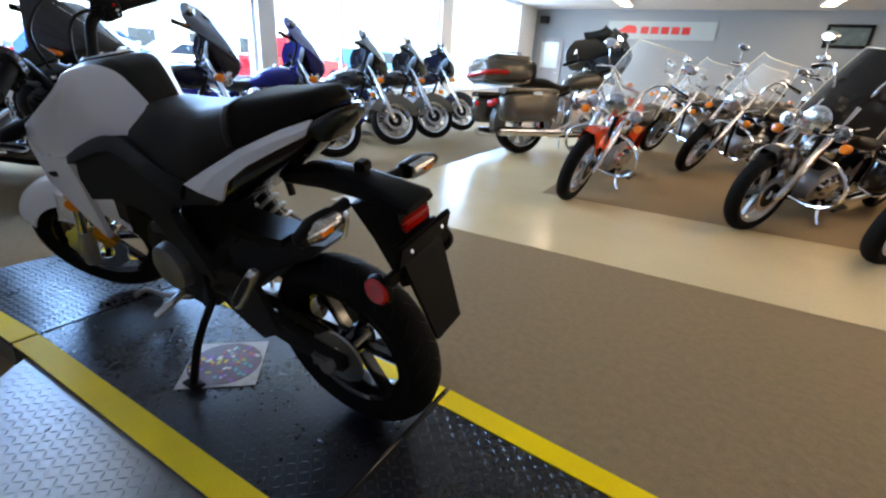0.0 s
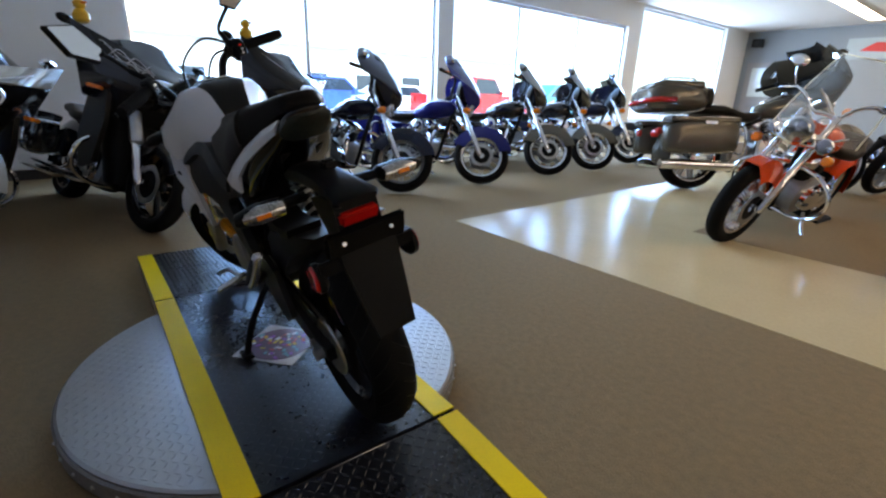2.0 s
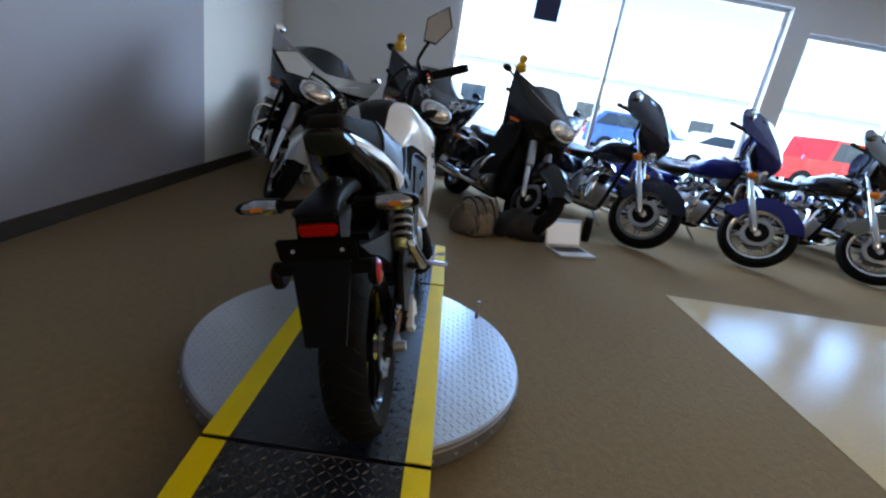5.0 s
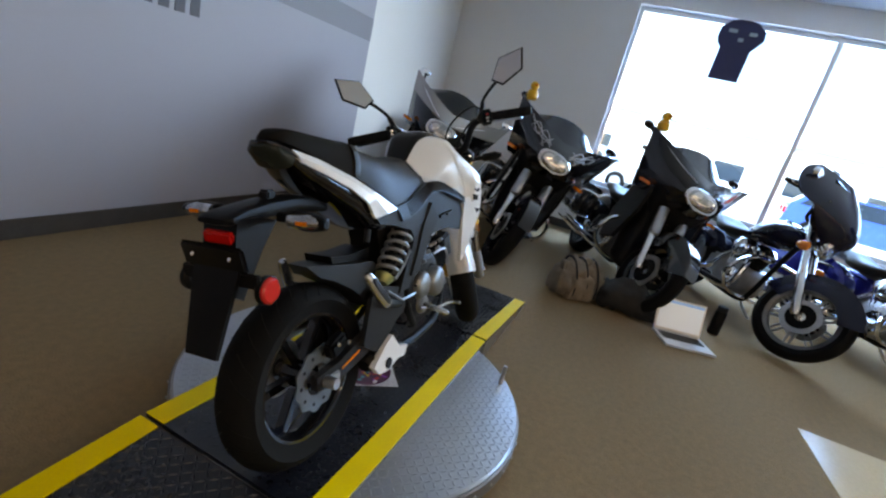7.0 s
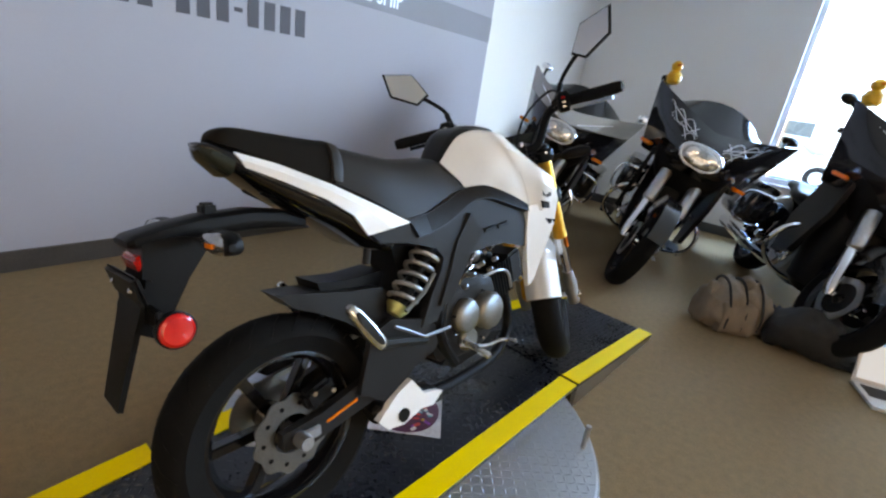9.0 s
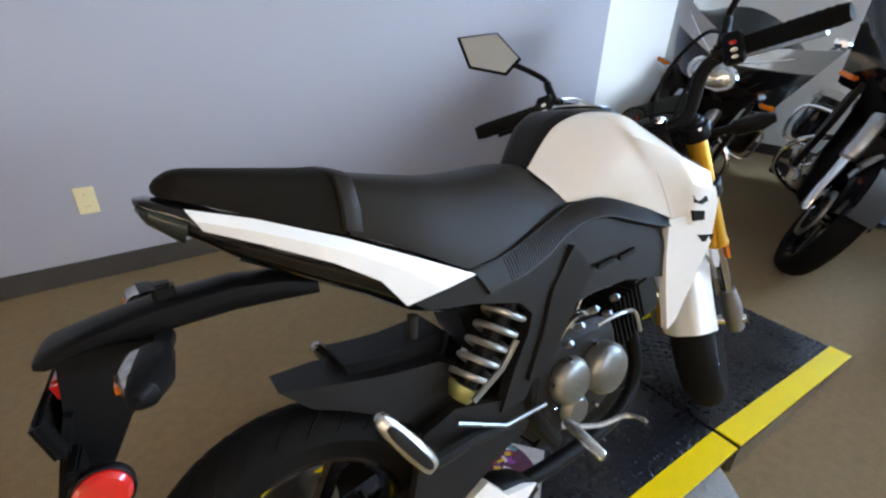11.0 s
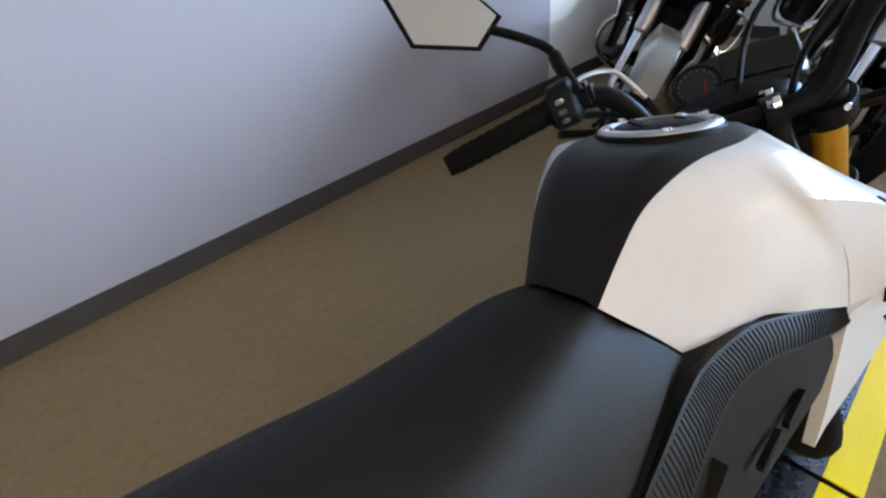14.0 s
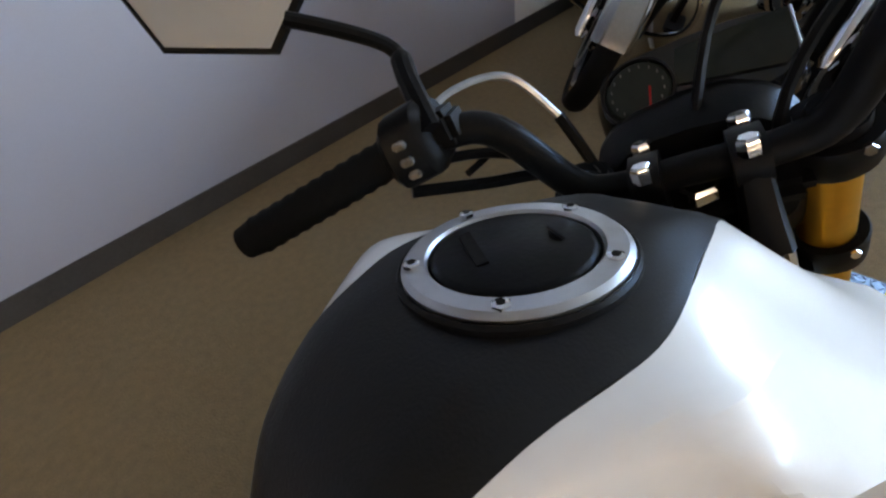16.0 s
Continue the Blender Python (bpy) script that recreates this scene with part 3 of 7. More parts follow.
# exhaust
hp("exhaust_pipe", add_tube(B(), curve_pts([(0.86, -0.03, 0.36), (0.87, -0.04, 0.24), (0.76, -0.06, 0.175), (0.58, -0.07, 0.165), (0.47, -0.072, 0.17)]), 0.017, 12), M_BLACK)
muf = hp("muffler", add_loft(B(), [oval((x, -0.072, z), (0, 1, 0), (-0.35, 0, 0.94), a, b, 18, 2.6) for x, z, a, b in ((0.255, 0.196, 0.02, 0.022), (0.275, 0.2, 0.034, 0.034), (0.37, 0.204, 0.038, 0.038), (0.46, 0.175, 0.032, 0.032), (0.49, 0.16, 0.02, 0.02))]), M_BLACK)
hp("muffler_cover", add_slab(B(), [(0.247, 0.201), (0.274, 0.171), (0.322, 0.164), (0.382, 0.178), (0.432, 0.166), (0.482, 0.181), (0.452, 0.198), (0.397, 0.214), (0.357, 0.264), (0.312, 0.251)],
                                   [-0.098] * 10, [-0.116, -0.118, -0.12, -0.118, -0.113, -0.1, -0.11, -0.116, -0.113, -0.116]), M_WHITE, "pale grey exhaust cover", parent=muf, bevel=0.005)
hp("outlet", add_lathe(B(), [(0, 0), (0.017, 0), (0.017, 0.004), (0, 0.004)], (0.322, -0.1225, 0.188), (0, 1, 0), 20), M_BLACK, parent=muf)

# engine
eng = hp("engine", add_loft(B(), [oval((0.615, y, 0.345), (1, 0, 0.05), (0, 0, 1), a, b, 24, 3.2) for y, a, b in ((-0.085, 0.12, 0.095), (-0.07, 0.14, 0.115), (0.07, 0.14, 0.115), (0.085, 0.12, 0.095))]), M_GREYP, "dark engine with round silver covers")
for c, r, h in (((0.588, 0, 0.362), 0.05, 0.112), ((0.685, 0, 0.355), 0.056, 0.122), ((0.60, 0, 0.29), 0.035, 0.105)):
    hp("clutch_cover" if r > 0.05 else "side_cover", add_lathe(B(), [(0, h), (r * 0.72, h), (r * 0.86, h - 0.004), (r, h - 0.016), (r, 0.08), (0, 0.08)], c, (0, -1, 0), 32), M_ENGINE, parent=eng)
hp("generator_cover", add_lathe(B(), [(0, 0.122), (0.05, 0.122), (0.066, 0.112), (0.072, 0.08), (0, 0.08)], (0.62, 0, 0.35), (0, 1, 0), 32), M_ENGINE, parent=eng)
for k in range(9):
    a = 2 * math.pi * k / 9
    hp("bolt", bolt_bm((0.64 + 0.108 * math.cos(a), -0.09, 0.348 + 0.072 * math.sin(a)), (0, -1, 0), 0.0045, 0.012), M_CHROME, parent=eng)
bm = B()
cyl_d = Vector((0.96, 0, 0.28)).normalized()
fin_bms = []
for k in range(9):
    c = Vector((0.735, 0, 0.40)) + cyl_d * (0.014 * k)
    rot = Matrix.Rotation(-math.atan2(cyl_d.z, cyl_d.x), 3, "Y")
    fin_bms.append(add_box(B(), c, (0.005, 0.135, 0.115), rot))
add_box(bm, Vector((0.735, 0, 0.40)) + cyl_d * 0.06, (0.13, 0.1, 0.085), Matrix.Rotation(-math.atan2(cyl_d.z, cyl_d.x), 3, "Y"))
cyl = hp("cylinder", bm, M_BLACK, "black finned cylinder", parent=hero)
for fb in fin_bms:
    hp("cooling_fin", fb, M_BLACK, parent=cyl)
hp("cylinder_head", add_box(B(), Vector((0.735, 0, 0.40)) + cyl_d * 0.16, (0.07, 0.12, 0.105), Matrix.Rotation(-math.atan2(cyl_d.z, cyl_d.x), 3, "Y")), M_GREYP, parent=eng, bevel=0.008)
hp("throttle_body", add_tube(B(), [(0.66, 0.0, 0.52), (0.74, 0.0, 0.50)], [0.03, 0.026], 16), M_ENGINE)
hp("intake_hose", add_tube(B(), curve_pts([(0.74, -0.0, 0.50), (0.80, -0.0, 0.49), (0.81, 0, 0.45)]), 0.02, 12), M_BLACK)
for pts, r, m in (([(0.60, -0.085, 0.47), (0.62, -0.095, 0.53), (0.66, -0.10, 0.555), (0.70, -0.09, 0.53), (0.72, -0.08, 0.57)], 0.0055, M_CHROME), ([(0.56, -0.09, 0.46), (0.59, -0.105, 0.50), (0.64, -0.1, 0.495)], 0.006, M_CHROME),
                  ([(0.70, -0.07, 0.52), (0.74, -0.09, 0.56), (0.73, -0.09, 0.60)], 0.007, M_STEEL), ([(0.66, -0.1, 0.46), (0.72, -0.11, 0.47), (0.78, -0.1, 0.45), (0.80, -0.1, 0.40)], 0.0045, M_STEEL)):
    hp("pipe", add_tube(B(), curve_pts(pts), r, 8), m)
for c in ((0.60, -0.10, 0.475), (0.635, -0.105, 0.50), (0.68, -0.10, 0.475), (0.575, -0.095, 0.445), (0.71, -0.095, 0.50)):
    hp("fitting", add_lathe(B(), [(0, 0), (0.007, 0), (0.007, 0.014), (0.005, 0.018), (0, 0.018)], c, (0.2, -0.8, 0.5), 10), M_ENGINE)

# frame
both("frame_tube", lambda: add_tube(B(), curve_pts([(0.89, -0.03, 0.77), (0.79, -0.07, 0.67), (0.64, -0.085, 0.60), (0.52, -0.082, 0.48), (0.49, -0.08, 0.34), (0.56, -0.07, 0.225)]), 0.019, 10), M_BLACK)
both("subframe_tube", lambda: add_tube(B(), [(0.54, -0.075, 0.575), (0.31, -0.07, 0.615), (0.06, -0.035, 0.745)], 0.014, 8), M_BLACK)
hp("head_tube", add_tube(B(), [HEADP + DOWN * 0.118, HEADP + DOWN * 0.23], 0.034, 16), M_BLACK)
hp("cradle", add_slab(B(), [(0.90, 0.67), (0.93, 0.585), (0.84, 0.555), (0.60, 0.565), (0.42, 0.59), (0.37, 0.615), (0.52, 0.65), (0.73, 0.67)], -0.085, 0.085), M_BLACK, bevel=0.01)
hp("airbox", add_slab(B(), [(0.52, 0.60), (0.56, 0.46), (0.44, 0.43), (0.39, 0.50), (0.36, 0.60)], -0.045, 0.06), M_BLACK, bevel=0.01)

# seat
P_ST = [(-0.022, 0.838, -0.022, 0.831, 0.012, 0.018), (-0.012, 0.848, -0.012, 0.825, 0.028, 0.037), (0.012, 0.855, 0.012, 0.817, 0.042, 0.047), (0.07, 0.848, 0.07, 0.793, 0.058, 0.063), (0.13, 0.84, 0.13, 0.767, 0.073, 0.078), (0.18, 0.834, 0.18, 0.75, 0.084, 0.09)]
R_ST = [(0.186, 0.826, 0.186, 0.746, 0.084, 0.091), (0.22, 0.821, 0.22, 0.732, 0.086, 0.097), (0.29, 0.808, 0.29, 0.696, 0.088, 0.108), (0.36, 0.797, 0.37, 0.655, 0.084, 0.112), (0.43, 0.794, 0.45, 0.652, 0.076, 0.108), (0.50, 0.796, 0.54, 0.672, 0.062, 0.1), (0.542, 0.79, 0.61, 0.695, 0.046, 0.092)]


def fine_stations(st, k=5):
    a = curve_pts([s[:3] for s in st], k)
    b = curve_pts([s[3:] for s in st], k)
    return [(*p, *q) for p, q in zip(a, b)]


seat = hp("seat", add_loft(B(), [seat_ring(*s) for s in fine_stations(R_ST)]), M_SEAT, "black vinyl rider seat", smooth=50)
hp("passenger_seat", add_loft(B(), [seat_ring(*s) for s in fine_stations(P_ST)]), M_SEAT_REAR, "darker black vinyl passenger seat", smooth=50)
hp("seat_strap", add_loft(B(), [seat_ring(x, z, x, z - 0.078, 0.087, 0.093, g) for x, z, g in ((0.178, 0.8335, 0.0005), (0.1805, 0.8325, 0.0025), (0.19, 0.8305, 0.003), (0.2, 0.828, 0.0025), (0.2035, 0.8265, 0.0005))]), M_SEAT, "black seat strap", parent=seat)

# tail
def tail_panel():
    top = [(0.006, 0.811, 0.050), (0.075, 0.789, 0.068), (0.175, 0.747, 0.092), (0.27, 0.700, 0.108), (0.365, 0.651, 0.117)]
    mid = [(0.013, 0.797, 0.060), (0.078, 0.773, 0.080), (0.165, 0.735, 0.104), (0.242, 0.692, 0.119), (0.305, 0.645, 0.122)]
    low = [(0.020, 0.783, 0.060), (0.08, 0.756, 0.080), (0.155, 0.719, 0.104), (0.21, 0.682, 0.116), (0.243, 0.636, 0.117)]
    rows = [[(x, q, z) for x, z, q in col] for col in zip(top, mid, low)]
    return crisp_sheet([[r0[i] if k == 0 else tuple((r0[i][c] * (3 - k) + r1[i][c] * k) / 3 for c in range(3)) for i in range(3)] for r0, r1 in zip(rows, rows[1:]) for k in range(3)] + [rows[-1]], 0.008)


both("tail_panel", tail_panel, M_WHITE, "white tail panel", smooth=14)
hp("tail_cowl", add_loft(B(), [oval((x, 0, (a + b) / 2), (0, 1, 0), (0, 0, 1), w, (a - b) / 2, 20, 3.0) for x, a, b, w in ((-0.042, 0.828, 0.82, 0.024), (-0.03, 0.828, 0.806, 0.042), (0.0, 0.82, 0.777, 0.05), (0.05, 0.795, 0.738, 0.068), (0.12, 0.768, 0.694, 0.088), (0.20, 0.735, 0.648, 0.1), (0.27, 0.70, 0.6, 0.1), (0.33, 0.67, 0.578, 0.1))]), M_GLOSS, "gloss black tail cowl", smooth=50)
hp("tail_lamp", add_loft(B(), [oval((x, 0, z), (0, 1, 0), (0.3, 0, 0.95), w, h, 20, 2.6) for x, z, w, h in ((-0.041, 0.819, 0.024, 0.006), (-0.03, 0.809, 0.046, 0.014), (0.004, 0.786, 0.056, 0.022))]), M_SMOKE, "smoked tail lamp")
# plate hanger
hang = hp("plate_hanger", add_loft(B(), [oval((x, 0, z), (0, 1, 0), (0, 0, 1), w, h, 16, 3.4) for x, z, w, h in ((-0.17, 0.668, 0.04, 0.006), (-0.16, 0.67, 0.048, 0.011), (-0.11, 0.677, 0.04, 0.017), (-0.05, 0.683, 0.036, 0.021), (0.04, 0.686, 0.034, 0.022), (0.10, 0.68, 0.034, 0.02), (0.15, 0.668, 0.03, 0.012))]), M_BLACK, "black plastic plate hanger")
hp("wire_clip", add_box(B(), (-0.036, -0.012, 0.712), (0.026, 0.03, 0.022)), M_BLACK, parent=hang, bevel=0.005)
hp("strut", add_slab(B(), [(-0.15, 0.672), (-0.09, 0.672), (-0.043, 0.66), (-0.088, 0.60), (-0.143, 0.505), (-0.177, 0.525), (-0.158, 0.605)], -0.045, 0.045), M_BLACK, parent=hang, bevel=0.006)
flap = Matrix.Rotation(radians(-15), 3, "Y")
hp("mud_flap", add_loft(B(), [[Vector((x, -w, z)), Vector((x, w, z)), Vector((x + 0.008, w, z - 0.003)), Vector((x + 0.008, -w, z - 0.003))] for x, z, w in ((-0.156, 0.612, 0.062), (-0.173, 0.557, 0.06), (-0.198, 0.47, 0.05), (-0.217, 0.403, 0.042))]), M_BLACK, parent=hang, bevel=0.002)
hp("plate_bracket", add_box(B(), (-0.17, 0.0, 0.598), (0.012, 0.17, 0.055), flap), M_BLACK, parent=hang, bevel=0.006)
hp("brake_lamp", add_box(B(), (-0.152, 0.0, 0.634), (0.02, 0.08, 0.028), flap), M_RED, "red brake lamp", parent=hang, bevel=0.005)
for y in (-0.05, 0.05):
    hp("bolt", bolt_bm((-0.175, y, 0.598), (-1, 0, 0.3), 0.0055, 0.005), M_CHROME, parent=hang)
for s in (-1, 1):
    hp("reflector", add_lathe(B(), [(0, 0.010), (0.022, 0.009), (0.027, 0.005), (0.028, 0), (0, 0)], (-0.136, s * 0.106, 0.535), (0.05, s, 0), 20), M_RED, "round red reflector", parent=hang)
    hp("reflector_cup", add_lathe(B(), [(0.0285, 0.004), (0.0305, 0.003), (0.0305, -0.008), (0.022, -0.016), (0, -0.017), (0, 0), (0.0285, 0)], (-0.136, s * 0.105, 0.535), (0.05, s, 0), 20), M_BLACK, parent=hang)
    hp("reflector_bracket", add_box(B(), (-0.156, s * 0.075, 0.555), (0.012, 0.06, 0.03)), M_BLACK, parent=hang, bevel=0.003)
    ind = hp("rear_indicator", add_loft(B(), [oval((-0.045 - 0.006 * k, s * (0.055 + y), 0.668), (1, 0, 0), (0, 0, 1), a, b, 14, 2.4) for k, (y, a, b) in enumerate(((0, 0.011, 0.011), (0.045, 0.01, 0.01), (0.052, 0.019, 0.017), (0.10, 0.022, 0.02), (0.138, 0.014, 0.013), (0.145, 0.006, 0.006)))]), M_BLACK, parent=hang)
    hp("indicator_lens", add_loft(B(), [oval((-0.071, s * (0.055 + y), 0.668), (1, 0, 0), (0, 0, 1), a, b, 14, 2.4) for y, a, b in ((0.054, 0.016, 0.015), (0.10, 0.0205, 0.0185), (0.136, 0.011, 0.01))]), M_LENS, "clear indicator lens with an amber bulb", parent=hang)
    hp("indicator_bulb", add_box(B(), (-0.0875, s * 0.15, 0.668), (0.008, 0.034, 0.016)), M_ORANGE, parent=hang, bevel=0.004)
hp("strut_end", add_tube(B(), [(0.27, -0.075, 0.6), (0.264, -0.075, 0.565)], 0.009, 10), M_GREYP)

# side cover: knee panel, its ribbed pad and the leg down to the pivot
def knee():
    poly = [(0.25, 0.64), (0.345, 0.66), (0.43, 0.666), (0.562, 0.709), (0.60, 0.717), (0.66, 0.716), (0.738, 0.687), (0.828, 0.644), (0.852, 0.605), (0.845, 0.56), (0.823, 0.53), (0.69, 0.558), (0.605, 0.556), (0.555, 0.545), (0.52, 0.50), (0.485, 0.45), (0.45, 0.39), (0.40, 0.385), (0.435, 0.46), (0.468, 0.52), (0.475, 0.55), (0.45, 0.577), (0.36, 0.603), (0.28, 0.615)]
    o = [-0.112, -0.116, -0.114, -0.104, -0.105, -0.116, -0.136, -0.15, -0.152, -0.148, -0.142, -0.142, -0.138, -0.132, -0.126, -0.12, -0.114, -0.11, -0.112, -0.115, -0.116, -0.117, -0.115, -0.112]
    return add_slab(B(), poly, o, [y + 0.022 for y in o])


kn, kn_l = both("side_panel", knee, M_GREYP, "charcoal plastic side panel", bevel=0.006)
RIBLINE = curve_pts([(0.385, -0.124, 0.615), (0.44, -0.126, 0.622), (0.50, -0.127, 0.642), (0.56, -0.123, 0.67), (0.61, -0.122, 0.684), (0.66, -0.131, 0.685), (0.72, -0.145, 0.666), (0.775, -0.155, 0.648), (0.815, -0.158, 0.637)], 6)


EDGELINE = curve_pts([(0.36, -0.1155, 0.656), (0.43, -0.1145, 0.669), (0.50, -0.1095, 0.691), (0.562, -0.1045, 0.712), (0.60, -0.1055, 0.72), (0.66, -0.1165, 0.719), (0.738, -0.1365, 0.691), (0.79, -0.1475, 0.667), (0.815, -0.1515, 0.654)], 6)


def kneepad():
    """A band from the panel's upper edge to the line below it."""
    inner = Vector((0, 0.014, -0.006))
    return ring_link(B(), [[a, a.lerp(b, 0.5) + Vector((0, -0.002, 0.002)), b, b + inner, a + inner] for a, b in zip(EDGELINE, RIBLINE)])


def rib(k, f):
    """One raised rib across the band."""
    a, b = EDGELINE[k].lerp(EDGELINE[k + 1], f), RIBLINE[k].lerp(RIBLINE[k + 1], f)
    along = (RIBLINE[k + 1] - RIBLINE[k]).normalized()
    out = Vector((0, -0.75, 0.66))
    return ring_link(B(), [[a.lerp(b, u) + Vector((0, -0.002, 0.002)) * (1 - abs(2 * u - 1)) + along * w + out * h for w, h in ((-0.0018, -0.001), (0, 0.0011), (0.0018, -0.001))] for u in (0.08, 0.5, 0.92)])


hp("knee_pad", kneepad(), M_PAD, "ribbed black knee pad", parent=kn, bevel=0.0015)
hp("knee_pad", mirrored(kneepad()), M_PAD, "ribbed black knee pad", parent=kn_l, bevel=0.0015)
for k in range(5, 47):
    for f in (0.0, 0.5):
        hp("rib", rib(k, f), M_GREYP, parent=kn)
for c in ((0.632, -0.1425, 0.607), (0.688, -0.1445, 0.611)):
    hp("slot", add_box(B(), c, (0.044, 0.006, 0.009), Matrix.Rotation(radians(-8), 3, "Y")), M_BLACK, parent=kn)
hp("panel_spar", add_slab(B(), [(0.56, 0.655), (0.60, 0.60), (0.565, 0.56), (0.53, 0.50), (0.49, 0.43), (0.455, 0.43), (0.49, 0.51), (0.515, 0.59)], [-0.136, -0.142, -0.14, -0.134, -0.126, -0.122, -0.126, -0.13], [-0.112] * 8), M_GREYP, parent=kn, bevel=0.006)

# tank: black pad along the middle, white sides, shrouds
PADS = [(0.546, 0.042, 0.784, 0.79), (0.572, 0.049, 0.820, 0.829), (0.60, 0.056, 0.850, 0.860), (0.64, 0.067, 0.867, 0.877), (0.68, 0.076, 0.869, 0.8765), (0.714, 0.083, 0.865, 0.873), (0.75, 0.078, 0.858, 0.868), (0.787, 0.067, 0.847, 0.860), (0.82, 0.060, 0.838, 0.848), (0.859, 0.051, 0.826, 0.828), (0.885, 0.05, 0.80, 0.80)]
grid = [[(x, w, e), (x, w * 0.72, e + (c - e) * 0.9), (x, w * 0.5, c - 0.0005), (x, 0, c), (x, -w * 0.5, c - 0.0005), (x, -w * 0.72, e + (c - e) * 0.9), (x, -w, e)] for x, w, e, c in PADS]
grid = [[(x, y * (1 - 0.004 / abs(r[0][1])) - 0.004, z) for x, y, z in r] for r in grid]
hp("tank_pad", add_sheet(B(), resample(grid, 4), 0.012), M_PAD, "matt black tank centre pad", smooth=60)
RIBS = [[(0.547, 0.041, 0.784), (0.562, 0.055, 0.765), (0.580, 0.070, 0.743), (0.598, 0.082, 0.719), (0.616, 0.092, 0.697)],
        [(0.575, 0.049, 0.822), (0.595, 0.066, 0.803), (0.618, 0.087, 0.773), (0.640, 0.103, 0.742), (0.655, 0.105, 0.708)],
        [(0.605, 0.057, 0.852), (0.628, 0.077, 0.840), (0.655, 0.104, 0.808), (0.678, 0.122, 0.762), (0.692, 0.116, 0.709)],
        [(0.655, 0.070, 0.868), (0.675, 0.094, 0.857), (0.698, 0.124, 0.822), (0.725, 0.138, 0.765), (0.745, 0.137, 0.684)],
        [(0.715, 0.083, 0.865), (0.718, 0.112, 0.856), (0.720, 0.141, 0.816), (0.770, 0.152, 0.735), (0.812, 0.153, 0.650)],
        [(0.765, 0.074, 0.854), (0.772, 0.112, 0.832), (0.785, 0.163, 0.787), (0.81, 0.170, 0.73), (0.832, 0.162, 0.640)],
        [(0.815, 0.061, 0.839), (0.813, 0.124, 0.803), (0.832, 0.177, 0.760), (0.845, 0.185, 0.715), (0.857, 0.176, 0.636)],
        [(0.858, 0.052, 0.826), (0.862, 0.128, 0.777), (0.875, 0.181, 0.740), (0.89, 0.186, 0.70), (0.89, 0.174, 0.64)],
        [(0.885, 0.060, 0.79), (0.90, 0.128, 0.757), (0.916, 0.168, 0.730), (0.925, 0.172, 0.69), (0.92, 0.162, 0.645)],
        [(0.905, 0.075, 0.765), (0.93, 0.118, 0.745), (0.945, 0.142, 0.722), (0.95, 0.146, 0.69), (0.94, 0.145, 0.655)]]
RIBS = [[(x, q - 0.004, z) for x, q, z in r] for r in RIBS]
FR = resample(RIBS, 5)


def tank_bm(bulge=0.0):
    """Smooth behind the seam; ahead of it the shroud is folded along crisp lines."""
    rows = []
    for k, r in enumerate(FR):
        wide = [q + bulge * min(i, 1) for i, (x, q, z) in enumerate(r)]
        soft = curve_pts([(x, -w, z) for (x, q, z), w in zip(r, wide)], 5)
        hard = [Vector((x, -w, z)) for (x, q, z), w in zip(r, wide)]
        hard = [hard[i].lerp(hard[i + 1], t / 5) for i in range(4) for t in range(5)] + [hard[4]]
        w = max(0.0, min(1.0, (k - 17) / 6))
        rows.append([Vector(p).lerp(q, w) for p, q in zip(soft, hard)])
    return add_sheet(B(), rows, 0.008)


def aside(bm):
    """The tank sits a few millimetres off the middle."""
    return bmesh.ops.translate(bm, verts=bm.verts, vec=(0, -0.004, 0)) or bm


hp("tank_side", aside(tank_bm()), M_WHITE, "glossy white tank side with a creased shroud", smooth=14)
hp("tank_side", aside(mirrored(tank_bm(0.004))), M_WHITE, "glossy white tank side with a creased shroud", smooth=14)


def seam_bm():
    pts = curve_pts([(x, -q, z) for x, q, z in RIBS[4][2:]], 4)
    return add_tube(B(), [p + Vector((0.002, -0.0002, 0)) for p in pts], 0.0009, 6)


hp("panel_seam", aside(seam_bm()), M_SEAM)
hp("panel_seam", aside(mirrored(seam_bm())), M_SEAM)


def shroud_leg():
    poly = [(0.80, 0.655), (0.87, 0.66), (0.93, 0.70), (0.945, 0.665), (0.905, 0.59), (0.88, 0.50), (0.862, 0.42), (0.838, 0.402), (0.812, 0.50), (0.80, 0.58)]
    o = [-0.157, -0.179, -0.172, -0.172, -0.182, -0.162, -0.142, -0.138, -0.148, -0.153]
    return add_slab(B(), poly, o, [y + 0.014 for y in o])


